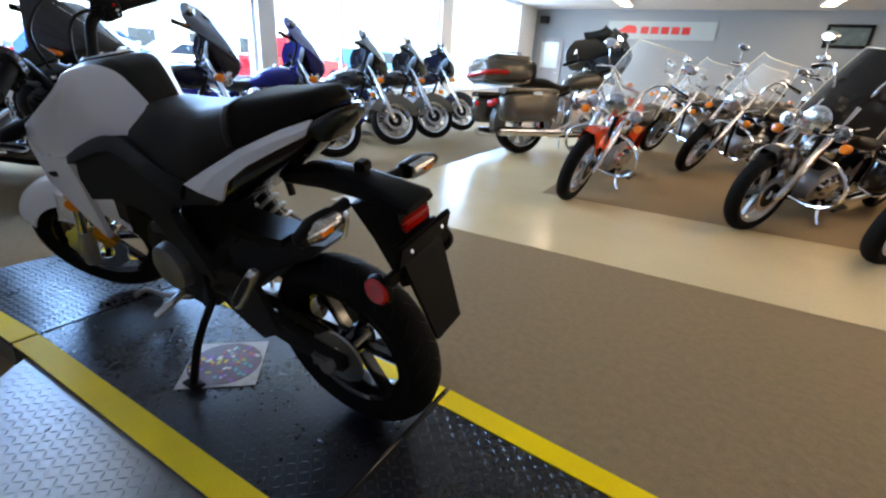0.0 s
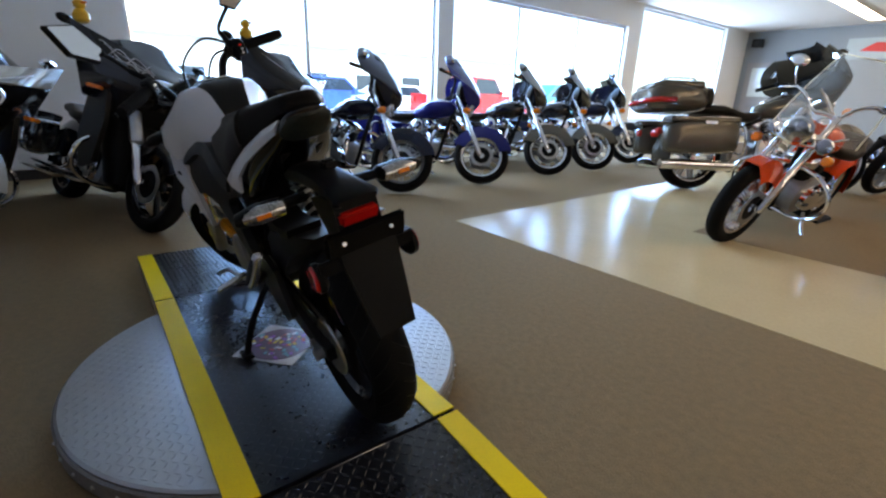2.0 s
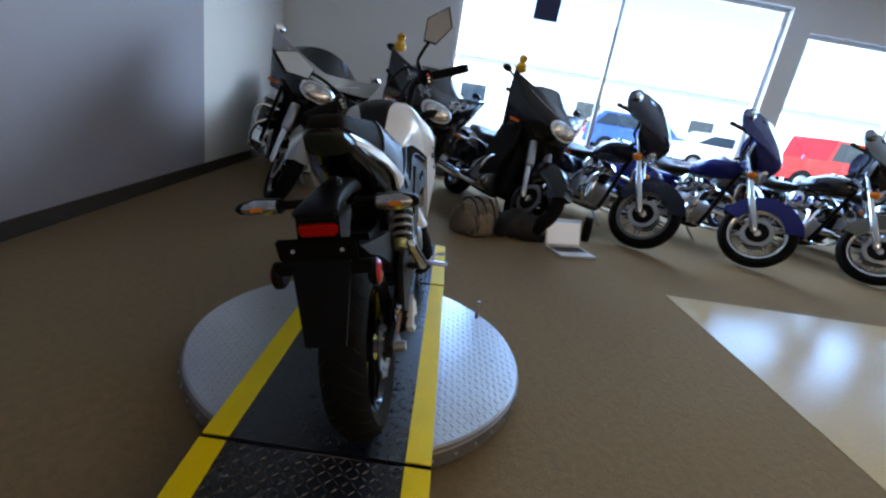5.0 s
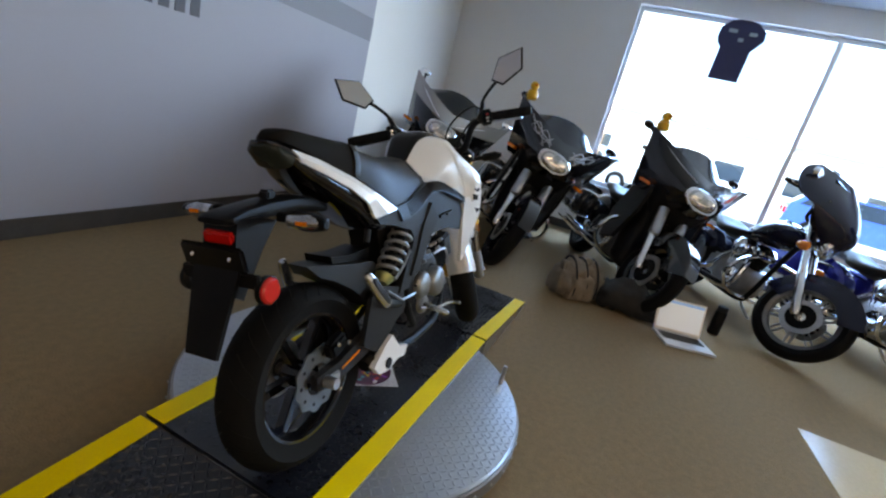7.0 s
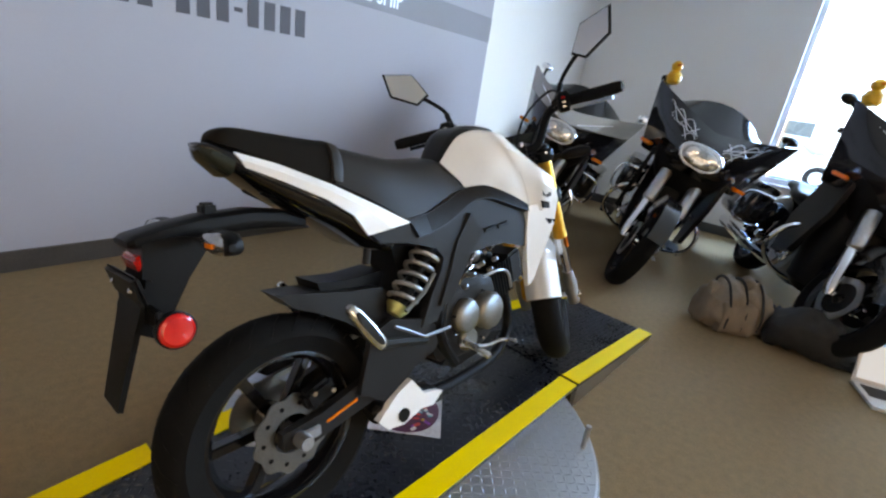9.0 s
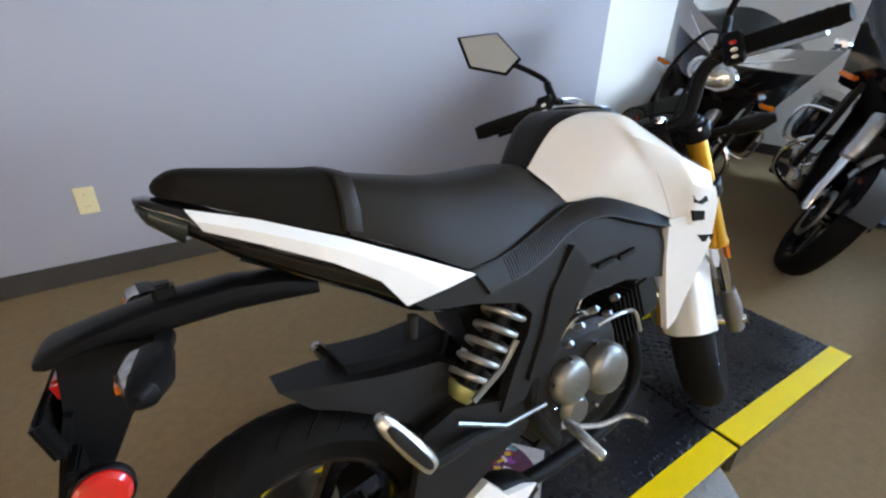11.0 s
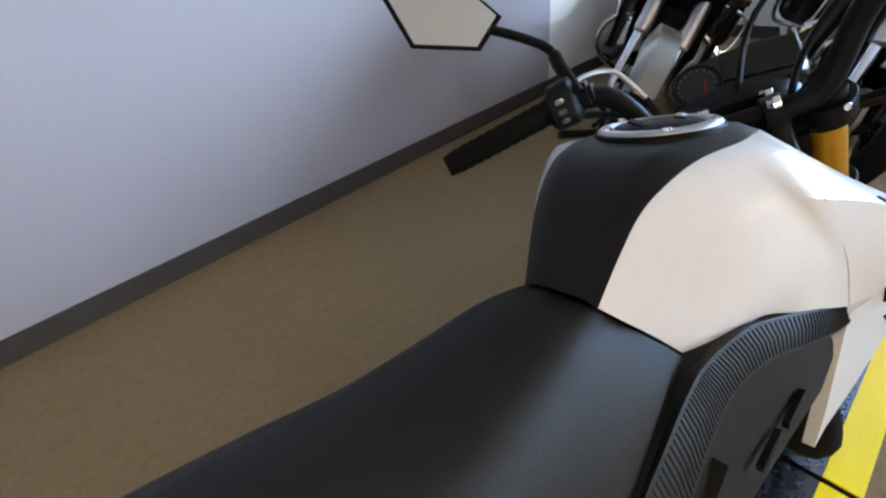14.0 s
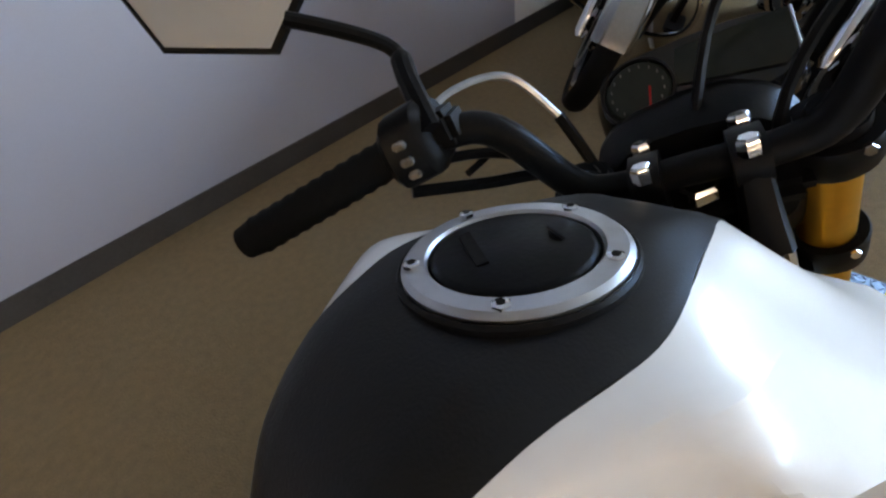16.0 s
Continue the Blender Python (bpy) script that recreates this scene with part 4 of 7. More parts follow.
both("shroud_leg", shroud_leg, M_WHITE, "white lower shroud", bevel=0.005)
for s in (-1, 1):
    side = (lambda bm: bm) if s < 0 else (lambda bm: aside(aside(mirrored(bm))))
    for poly in ([(0.838, 0.698), (0.874, 0.691), (0.879, 0.681), (0.862, 0.676), (0.842, 0.683)], [(0.84, 0.668), (0.872, 0.662), (0.877, 0.643), (0.848, 0.645)], [(0.868, 0.613), (0.913, 0.606), (0.908, 0.594), (0.884, 0.595)]):
        out = [-0.1797 - 0.17 * (x - 0.838) + 0.13 * max(0, 0.67 - z) for x, z in poly]
        hp("vent", side(add_slab(B(), poly, out, [y + 0.012 for y in out])), M_BLACK, "black vent slot", bevel=0.0015)
    # the maker's mark lies flat on the shroud's upper facet
    run, up_ = Vector((0.072, -0.007, -0.035)).normalized(), Vector((0.325, -0.51, 0.797))
    frame_ = Matrix((run, up_.cross(run).normalized(), up_)).transposed()
    for k in range(8):
        c = Vector((0.811, -0.1682, 0.7755)) + run * (0.0095 * k) + up_ * 0.0006
        hp("mark_bar", side(add_box(B(), c, (0.0068, 0.017 if k == 0 else 0.012, 0.0012), frame_)), M_LETTER, "dark maker's mark")
hp("tank_under", add_slab(B(), [(0.58, 0.72), (0.66, 0.82), (0.80, 0.825), (0.86, 0.775), (0.90, 0.70), (0.84, 0.64), (0.66, 0.67)], -0.055, 0.055), M_BLACK, bevel=0.01)
# filler cap
CAP, CAPN = Vector((0.730, -0.003, 0.8725)), Vector((0.145, 0.02, 0.989))
cap = hp("filler_cap", add_lathe(B(), [(0, 0.005), (0.038, 0.005), (0.041, 0.003), (0.0425, 0.0), (0.0425, -0.01), (0, -0.01)], CAP, CAPN, 40), M_BLACK, "black filler cap with a bolted steel ring")
hp("cap_ring", add_lathe(B(), [(0.043, -0.008), (0.043, 0.003), (0.0445, 0.0048), (0.054, 0.0045), (0.0568, 0.002), (0.0568, -0.012)], CAP, CAPN, 56, closed_prof=True), M_STEEL, "brushed steel ring", parent=cap)
hp("cap_seal", add_lathe(B(), [(0.0572, -0.008), (0.0572, 0.0005), (0.0585, 0.001), (0.06, -0.001), (0.06, -0.01)], CAP, CAPN, 56, closed_prof=True), M_BLACK, "black rubber seal", parent=cap)
for k in range(5):
    a = 2 * math.pi * k / 5
    c = CAP + Vector((0.0494 * math.cos(a), 0.0494 * math.sin(a), 0.0045 - 0.0074 * math.cos(a)))
    hp("bolt", bolt_bm(c, CAPN, 0.0045, 0.0026), M_CHROME, parent=cap)
    hp("bolt_socket", add_lathe(B(), [(0, 0.003), (0.0022, 0.003), (0.0022, 0.0022), (0, 0.0022)], c, CAPN, 6), M_BLACK, parent=cap)
hp("key_flap", add_box(B(), CAP + Vector((-0.014, 0.012, 0.0085)), (0.028, 0.006, 0.003), Matrix.Rotation(radians(62), 3, "Z") @ Matrix.Rotation(radians(-4), 3, "Y")), M_BLACK, parent=cap)
# grey sliver standing for the faint reflection on the cap
hp("cap_glint", add_box(B(), CAP + Vector((0.02, -0.012, 0.0035)), (0.003, 0.016, 0.002), Matrix.Rotation(radians(-20), 3, "Z")), M_GREYP, parent=cap, bevel=0.001)

# fork, fender, clamps
for s in (-1, 1):
    o = FORE * 0.03 + Vector((0, s * 0.093, 0))
    fk = hp("fork_leg", add_tube(B(), [HEADP + DOWN * 0.085 + o, HEADP + DOWN * 0.40 + o, HEADP + DOWN * 0.42 + o], [0.0235, 0.0235, 0.027], 20), M_GOLD, "gold anodised fork tube", True)
    hp("fork_slider", add_tube(B(), [HEADP + DOWN * 0.42 + o, HEADP + DOWN * 0.60 + o], 0.0165, 16), M_CHROME, "", True, parent=fk)
    hp("axle_clamp", add_tube(B(), [HEADP + DOWN * 0.58 + o, HEADP + DOWN * 0.64 + o, HEADP + DOWN * 0.73 + o], [0.02, 0.027, 0.024], 16), M_CAST, "", True, parent=fk)
    hp("fork_cap", add_lathe(B(), [(0, 0.012), (0.016, 0.012), (0.018, 0.007), (0.024, 0.006), (0.0245, -0.02), (0, -0.02)], HEADP + DOWN * 0.075 + o, -DOWN, 12), M_BLACK, "", True, parent=fk)
    for d, h in ((0.098, 0.034), (0.25, 0.04)):
        hp("clamp_ring", add_lathe(B(), [(0.0242, -h / 2), (0.0325, -h / 2), (0.034, -h / 2 + 0.003), (0.034, h / 2 - 0.003), (0.0325, h / 2), (0.0242, h / 2)], HEADP + DOWN * d + o, -DOWN, 28, closed_prof=True), M_BLACK, "", True, parent=fk)
        hp("clamp_screw", bolt_bm(HEADP + DOWN * d + o + Vector((-0.03, s * 0.014, 0)), (-1, 0, 0), 0.005, 0.008), M_CHROME, "", True, parent=fk)
for d, h in ((0.098, 0.026), (0.25, 0.034)):
    hp("triple_clamp", add_box(B(), HEADP + DOWN * d + FORE * 0.012, (0.062, 0.15, h), Matrix.Rotation(-RAKE, 3, "Y")), M_BLACK, "", True, bevel=0.009)
hp("stem_nut", bolt_bm(HEADP + DOWN * 0.087, -DOWN, 0.017, 0.014), M_CHROME, "", True)
hp("axle_nut", add_lathe(B(), [(0, -0.125), (0.012, -0.125), (0.014, -0.11), (0.014, 0.11), (0, 0.115)], FA, (0, 1, 0), 12), M_CHROME, "", True)
hp("front_caliper", add_box(B(), FA + Vector((-0.075, 0.07, 0.06)), (0.045, 0.04, 0.085), Matrix.Rotation(radians(25), 3, "Y")), M_GOLD, "", True, bevel=0.008)
grid = []
for a in range(35, 168, 6):
    row = []
    for s in [k / 8 for k in range(-8, 9)]:
        rr = 0.268 - 0.078 * max(0, (abs(s) - 0.25) / 0.75) ** 1.8
        row.append(Vector((FA.x + rr * math.cos(radians(a)), s * 0.064, FA.z + rr * math.sin(radians(a)))))
    grid.append(row)
hp("front_fender", add_sheet(B(), grid, 0.004), M_WHITE, "white front mudguard", True, smooth=60)
both("fender_bracket", lambda: add_box(B(), FA + Vector((-0.03, -0.072, 0.19)), (0.05, 0.012, 0.12), Matrix.Rotation(radians(-30), 3, "Y")), M_WHITE, "", True, bevel=0.004)
for s in (-1, 1):
    hp("fork_reflector", add_lathe(B(), [(0, 0.006), (0.02, 0.005), (0.022, 0), (0, 0)], HEADP + DOWN * 0.45 + FORE * 0.03 + Vector((0, s * 0.112, 0)), (0, s, 0), 16), M_ORANGE, "round amber reflector", True)
    hp("front_indicator", add_loft(B(), [oval(HEADP + DOWN * 0.12 + FORE * 0.04 + Vector((0, s * (0.11 + y), 0)), FORE, -DOWN, a, b, 12, 2.4) for y, a, b in ((0, 0.009, 0.009), (0.05, 0.009, 0.009), (0.06, 0.018, 0.016), (0.11, 0.02, 0.018), (0.135, 0.008, 0.008))]), M_BLACK, "", True)

# handlebar with its fittings
BAR = [(0.95, 0.0, 0.807), (0.95, 0.06, 0.807), (0.943, 0.092, 0.824), (0.925, 0.132, 0.897), (0.908, 0.17, 0.915), (0.887, 0.208, 0.918), (0.83, 0.328, 0.909)]
bar_pts = curve_pts([(x, -y, z) for x, y, z in BAR[::-1]] + [(x, y, z) for x, y, z in BAR[1:]], 5)
bar = hp("handlebar", add_tube(B(), bar_pts, 0.0138, 14), M_BLACK, "black tubular handlebar", True)
for s in (-1, 1):
    g0, g1 = Vector((0.888, s * 0.206, 0.918)), Vector((0.828, s * 0.333, 0.909))
    gd = (g1 - g0).normalized()
    rings = [0.0165 + (0.0015 if k % 2 else 0) for k in range(22)]
    gp = [g0 + (g1 - g0) * (k / 21) for k in range(22)]
    hp("grip", add_tube(B(), gp, rings, 14), M_TYRE, "black rubber grip", True, parent=bar)
    hp("bar_end", add_tube(B(), [g1, g1 + gd * 0.018], [0.017, 0.0145], 14), M_TYRE, "", True, parent=bar)
    sb = hp("switch_box", add_loft(B(), [oval(g0 - gd * d, (1, 0, 0), (0, 0, 1), a, b, 16, 3) for d, a, b in ((0.0, 0.022, 0.024), (0.006, 0.027, 0.031), (0.034, 0.028, 0.032), (0.042, 0.02, 0.024))]), M_BLACK, "black switch box", True, parent=bar)
    for dx, dz in ((-0.028, 0.008), (-0.028, -0.006), (-0.026, -0.018)):
        hp("switch", add_box(B(), g0 - gd * 0.02 + Vector((dx, 0, dz)), (0.006, 0.012, 0.007)), M_RED if s < 0 and dz > 0 else M_LENS, "", True, parent=bar, bevel=0.0015)
    l0 = g0 - gd * 0.03 + Vector((0.03, 0, -0.004))
    hp("lever", add_tube(B(), curve_pts([l0, l0 + Vector((0.035, s * 0.03, -0.006)), l0 + Vector((0.01, s * 0.09, -0.014)), l0 + Vector((-0.03, s * 0.15, -0.02))]), [0.0075] * 10 + [0.006] * 9, 8), M_BLACK if s > 0 else M_STEEL, "", True, parent=bar)
    hp("perch", add_box(B(), g0 - gd * 0.045, (0.035, 0.03, 0.03)), M_BLACK, "", True, parent=bar, bevel=0.006)
    # mirror on its bent stalk
    base = Vector((0.888, s * 0.166, 0.925))
    hp("mirror_stalk", add_tube(B(), curve_pts([base, base.lerp(Vector((0.939, s * 0.193, 0.988)), 0.6), (0.937, s * 0.19, 0.985), (0.934, s * 0.201, 1.002), (0.918, s * 0.226, 1.027), (0.905, s * 0.25, 1.047)], 4), [0.0095] * 8 + [0.0065] * 13, 10), M_BLACK, "", True, parent=bar)
    corners = [Vector(c) for c in ((0.871, s * 0.36, 1.148), (0.861, s * 0.344, 1.072), (0.901, s * 0.272, 1.03), (0.915, s * 0.232, 1.058), (0.919, s * 0.278, 1.1325))]
    cen = sum(corners, Vector()) / 5
    nrm = (corners[2] - corners[0]).cross(corners[3] - corners[1]).normalized()
    if nrm.x > 0:
        nrm = -nrm
    flat = [c - nrm * (c - cen).dot(nrm) for c in corners]
    bm = B()
    rings = [[cen + (c - cen) * k - nrm * d for c in flat] for k, d in ((1.0, 0.0), (1.04, 0.003), (0.97, 0.014), (0.6, 0.022))]
    ring_link(bm, rings)
    mir = hp("mirror", bm, M_BLACK, "black hexagonal rear-view mirror", True, bevel=0.002)
    hp("mirror_glass", ring_link(B(), [[cen + (c - cen) * 0.93 + nrm * d for c in flat] for d in (0.0015, 0.003)]), M_MIRROR, "mirror glass", True, parent=mir)
    # bar clamp
    cl = hp("bar_clamp", add_loft(B(), [oval((0.95, s * 0.036 + y, 0.807), (1, 0, 0), (0, 0, 1), 0.03, 0.019, 16, 2.6) for y in (-0.012, -0.009, 0.009, 0.012)]), M_BLACK, "", True, parent=bar)
    hp("clamp_post", add_loft(B(), [oval((0.947 - 0.3 * d, s * 0.036, 0.80 - d), (1, 0, 0), (0, 1, 0), a, b, 12, 4) for d, a, b in ((0, 0.026, 0.012), (0.03, 0.022, 0.014), (0.06, 0.024, 0.017))]), M_BLACK, "", True, parent=bar)
    for dx in (-0.024, 0.024):
        hp("bolt", bolt_bm((0.95 + dx, s * 0.036, 0.818), (0, 0, 1), 0.0085, 0.014), M_CHROME, "", True, parent=bar)
# cables
for pts, r, m in (([(0.888, 0.18, 0.93), (0.95, 0.165, 0.938), (0.996, 0.129, 0.923), (1.005, 0.10, 0.87)], 0.0036, M_STEEL), ([(1.005, 0.10, 0.87), (1.0, 0.085, 0.82), (0.985, 0.07, 0.76)], 0.0055, M_BLACK),
                  ([(0.905, -0.19, 0.932), (0.995, -0.15, 0.98), (1.035, -0.05, 0.92), (0.995, 0.0, 0.80), (0.93, 0.02, 0.70)], 0.0045, M_BLACK), ([(0.885, 0.2, 0.905), (0.935, 0.14, 0.875), (0.945, 0.08, 0.82), (0.92, 0.04, 0.70)], 0.005, M_BLACK),
                  ([(0.88, 0.205, 0.885), (0.915, 0.155, 0.86), (0.95, 0.10, 0.835), (0.99, 0.05, 0.78)], 0.006, M_BLACK), ([(0.90, 0.175, 0.90), (0.945, 0.165, 0.905), (0.945, 0.15, 0.88), (0.91, 0.165, 0.875)], 0.0035, M_BLACK),
                  ([(0.895, -0.2, 0.92), (0.965, -0.14, 0.92), (0.975, -0.07, 0.84), (0.945, -0.03, 0.70)], 0.0045, M_BLACK), ([(0.97, -0.045, 0.76), (0.985, -0.055, 0.68), (0.975, -0.05, 0.60)], 0.005, M_STEEL)):
    hp("cable", add_tube(B(), curve_pts(pts, 6), r, 6), m, "", True)
# meter and headlamp
MU, MN = Vector((0.62, 0, 0.78)), Vector((-0.78, 0, 0.62))
MC = Vector((1.060, -0.012, 0.851))


def on_meter(y, u, n):
    """A point of the meter's face: across, up the face, and out of it."""
    return MC + Vector((0, y, 0)) + MU * u + MN * n


met = hp("meter", add_loft(B(), [oval(on_meter(0, -0.004 * k, -0.012 * k), (0, 1, 0), MU, w, h, 24, 3.4) for k, (w, h) in enumerate(((0.082, 0.036), (0.088, 0.041), (0.09, 0.043), (0.083, 0.04), (0.058, 0.03)))]), M_GLOSS, "black meter with a red needle", True)
hp("dial", add_lathe(B(), [(0, 0.003), (0.028, 0.003), (0.0305, 0.001), (0.0305, -0.006), (0, -0.006)], on_meter(0.046, -0.002, 0.002), MN, 36), M_SMOKE, "round smoked dial", True, parent=met)
hp("dial_ring", add_lathe(B(), [(0.0315, -0.004), (0.0315, 0.004), (0.0335, 0.004), (0.034, -0.004)], on_meter(0.046, -0.002, 0.002), MN, 36, closed_prof=True), M_GREYP, "", True, parent=met)
for k in range(13):
    a = radians(-50 + 22 * k)
    hp("dial_tick", add_box(B(), on_meter(0.046 + 0.024 * math.cos(a), -0.002 + 0.024 * math.sin(a), 0.0055), (0.0009, 0.0009, 0.003), Matrix.Rotation(radians(38.5), 3, "Y") @ Matrix.Rotation(a, 3, "Z")), M_CREAMTICK, "", True, parent=met)
hp("display", ring_link(B(), [[on_meter(y, u, n) for y, u in ((0.014, -0.008), (0.008, 0.026), (-0.08, 0.026), (-0.08, -0.012), (-0.07, -0.022))] for n in (-0.004, 0.004)]), M_SMOKE, "grey smoked display", True, parent=met, bevel=0.0015)
hp("display_edge", add_tube(B(), [on_meter(-0.0815, u, 0.003) for u in (-0.014, 0.026)], 0.0014, 6), M_STEEL, "", True, parent=met)
hp("needle", add_box(B(), on_meter(0.036, -0.012, 0.0062), (0.0016, 0.0018, 0.021), Matrix.Rotation(radians(38.5), 3, "Y") @ Matrix.Rotation(radians(8), 3, "X")), M_RED, "red needle", True, parent=met)
hp("headlamp", add_loft(B(), [oval((0.99 + 0.03 * k, 0, 0.745 + z), (0, 1, 0), (0, 0, 1), w, h, 20, 2.8) for k, (z, w, h) in enumerate(((0.02, 0.075, 0.06), (0.012, 0.092, 0.085), (0.005, 0.094, 0.09), (-0.005, 0.088, 0.082), (-0.012, 0.06, 0.055)))]), M_BLACK, "", True)
hp("headlamp_lens", add_loft(B(), [oval((1.10 + 0.012 * k, 0, 0.735), (0, 1, 0), (0, 0, 1), w, h, 20, 2.8) for k, (w, h) in enumerate(((0.07, 0.065), (0.066, 0.06), (0.03, 0.03)))]), M_LENS, "", True)

# foot controls and stand
def peg(x, z, q, x2, z2, q2):
    return add_loft(B(), [oval((x + (x2 - x) * t, -(q + (q2 - q) * t), z + (z2 - z) * t), (1, 0, 0.2), (0, 0, 1), a, b, 12, 3) for t, a, b in ((0, 0.007, 0.006), (0.1, 0.0095, 0.0075), (0.95, 0.009, 0.007), (1, 0.006, 0.004))])


for s in (-1, 1):
    mk_ = (lambda bm: bm) if s < 0 else mirrored
    d_peg = Vector((0.06, -0.028, -0.094))
    n_peg = Vector((0.8, 0, 0.6))
    pl = hp("passenger_peg", mk_(add_loft(B(), [oval(Vector((0.166, -0.14, 0.504)) + d_peg * t, n_peg, (0, 1, 0), a, b, 16, 2.6) for t, a, b in ((0, 0.006, 0.006), (0.04, 0.011, 0.011), (0.2, 0.0145, 0.0125), (0.6, 0.017, 0.0135), (0.9, 0.016, 0.0135), (0.98, 0.012, 0.011), (1, 0.006, 0.006))])), M_PEG, "folded silver passenger footpeg")
    hp("peg_pad", mk_(add_loft(B(), [oval(Vector((0.166, y + 0.038, 0.504)) + d_peg * 0.52, d_peg.normalized(), n_peg, 0.046 * w, 0.0085 * w, 16, 3.0) for y, w in ((-0.186, 1), (-0.1925, 1), (-0.1935, 0.9))])), M_GREYP, "dark rubber pad", parent=pl)
    hp("peg_bracket", mk_(add_tube(B(), [(0.228, -0.165, 0.412), (0.33, -0.12, 0.375), (0.42, -0.1, 0.345)], 0.012, 8)), M_BLACK, parent=pl)
    hp("footpeg", mk_(peg(0.535, 0.315, 0.13, 0.525, 0.30, 0.225)), M_PEG, "silver footpeg")
hp("brake_pedal", add_tube(B(), curve_pts([(0.53, -0.12, 0.30), (0.60, -0.15, 0.285), (0.66, -0.17, 0.29), (0.665, -0.21, 0.295)]), 0.0055, 8), M_PEG)
hp("brake_rod", add_tube(B(), [(0.30, -0.125, 0.42), (0.40, -0.12, 0.365), (0.50, -0.115, 0.36)], 0.004, 6), M_ENGINE)
hp("link_rod", add_tube(B(), [(0.33, -0.13, 0.45), (0.395, -0.125, 0.48), (0.43, -0.125, 0.52)], 0.0055, 6), M_ENGINE)
hp("brake_caliper", add_box(B(), (0.12, -0.075, 0.315), (0.07, 0.035, 0.045), Matrix.Rotation(radians(-20), 3, "Y")), M_BLACK, "black brake caliper", bevel=0.008)
for dx in (-0.022, 0.022):
    hp("caliper_pin", bolt_bm((0.12 + dx, -0.0935, 0.325 - 0.2 * dx), (0, -1, 0), 0.007, 0.012), M_CHROME)
hp("shift_lever", add_tube(B(), curve_pts([(0.56, 0.11, 0.27), (0.64, 0.14, 0.27), (0.69, 0.16, 0.285), (0.69, 0.195, 0.285)]), 0.007, 8), M_CAST)
st0 = Vector((0.50, 0.085, 0.27))
st1 = BIKE.inverted() @ Vector((0.02, -0.105, DECK + 0.012))
hp("side_stand", add_tube(B(), curve_pts([st0, st0.lerp(st1, 0.5) + Vector((0.01, 0.01, 0)), st1]), 0.011, 10), M_BLACK, "black side stand")
hp("stand_foot", add_box(B(), st1, (0.06, 0.035, 0.01), Matrix.Rotation(radians(12.34), 3, "X")), M_BLACK, bevel=0.003)
hp("engine_guard", add_slab(B(), [(0.50, 0.24), (0.56, 0.215), (0.72, 0.23), (0.78, 0.26), (0.72, 0.275), (0.54, 0.27)], -0.08, 0.08), M_BLACK, bevel=0.008)

# ---- the other motorcycles: x ahead, y to the left, z up, from under the front axle ----
def paint(name, col, rough=0.14, metal=0.25):
    return mk(name, col, rough, metal, var=0.12, scale=4, coat=0.2, spec=0.35)


PT_BLACK = mk("black_paint", (0.009, 0.009, 0.011), 0.12, 0.0, var=0.12, scale=4, coat=0.5, spec=0.5)
PT_NAVY = paint("navy_paint", (0.009, 0.012, 0.03))
PT_BLUE = paint("blue_paint", (0.010, 0.015, 0.15))
PT_SILVER = paint("silver_paint", (0.5, 0.475, 0.45), 0.16, 0.6)
PT_DARKSILVER = paint("dark_silver_paint", (0.26, 0.245, 0.23), 0.2, 0.6)
PT_GREY = paint("grey_paint", (0.13, 0.115, 0.095), 0.24, 0.6)
PT_RED = paint("orange_red_paint", (0.85, 0.075, 0.012))
PT_MAROON = paint("maroon_paint", (0.1, 0.008, 0.012))
PT_YELLOW = paint("yellow_paint", (0.55, 0.36, 0.02))
M_WSHIELD = mk_glass("windscreen_plastic", (0.9, 0.93, 0.95), 0.05, 0.09, 0.3)
M_WSMOKE = mk_glass("smoked_windscreen", (0.008, 0.008, 0.01), 0.06, 0.8, 0.2)
M_DARKRIM = mk("dark_alloy_rim", (0.16, 0.16, 0.165), 0.3, 0.9, var=0.15)
M_FLAME = mk("flame_line", (0.55, 0.55, 0.58), 0.3, 0.4)


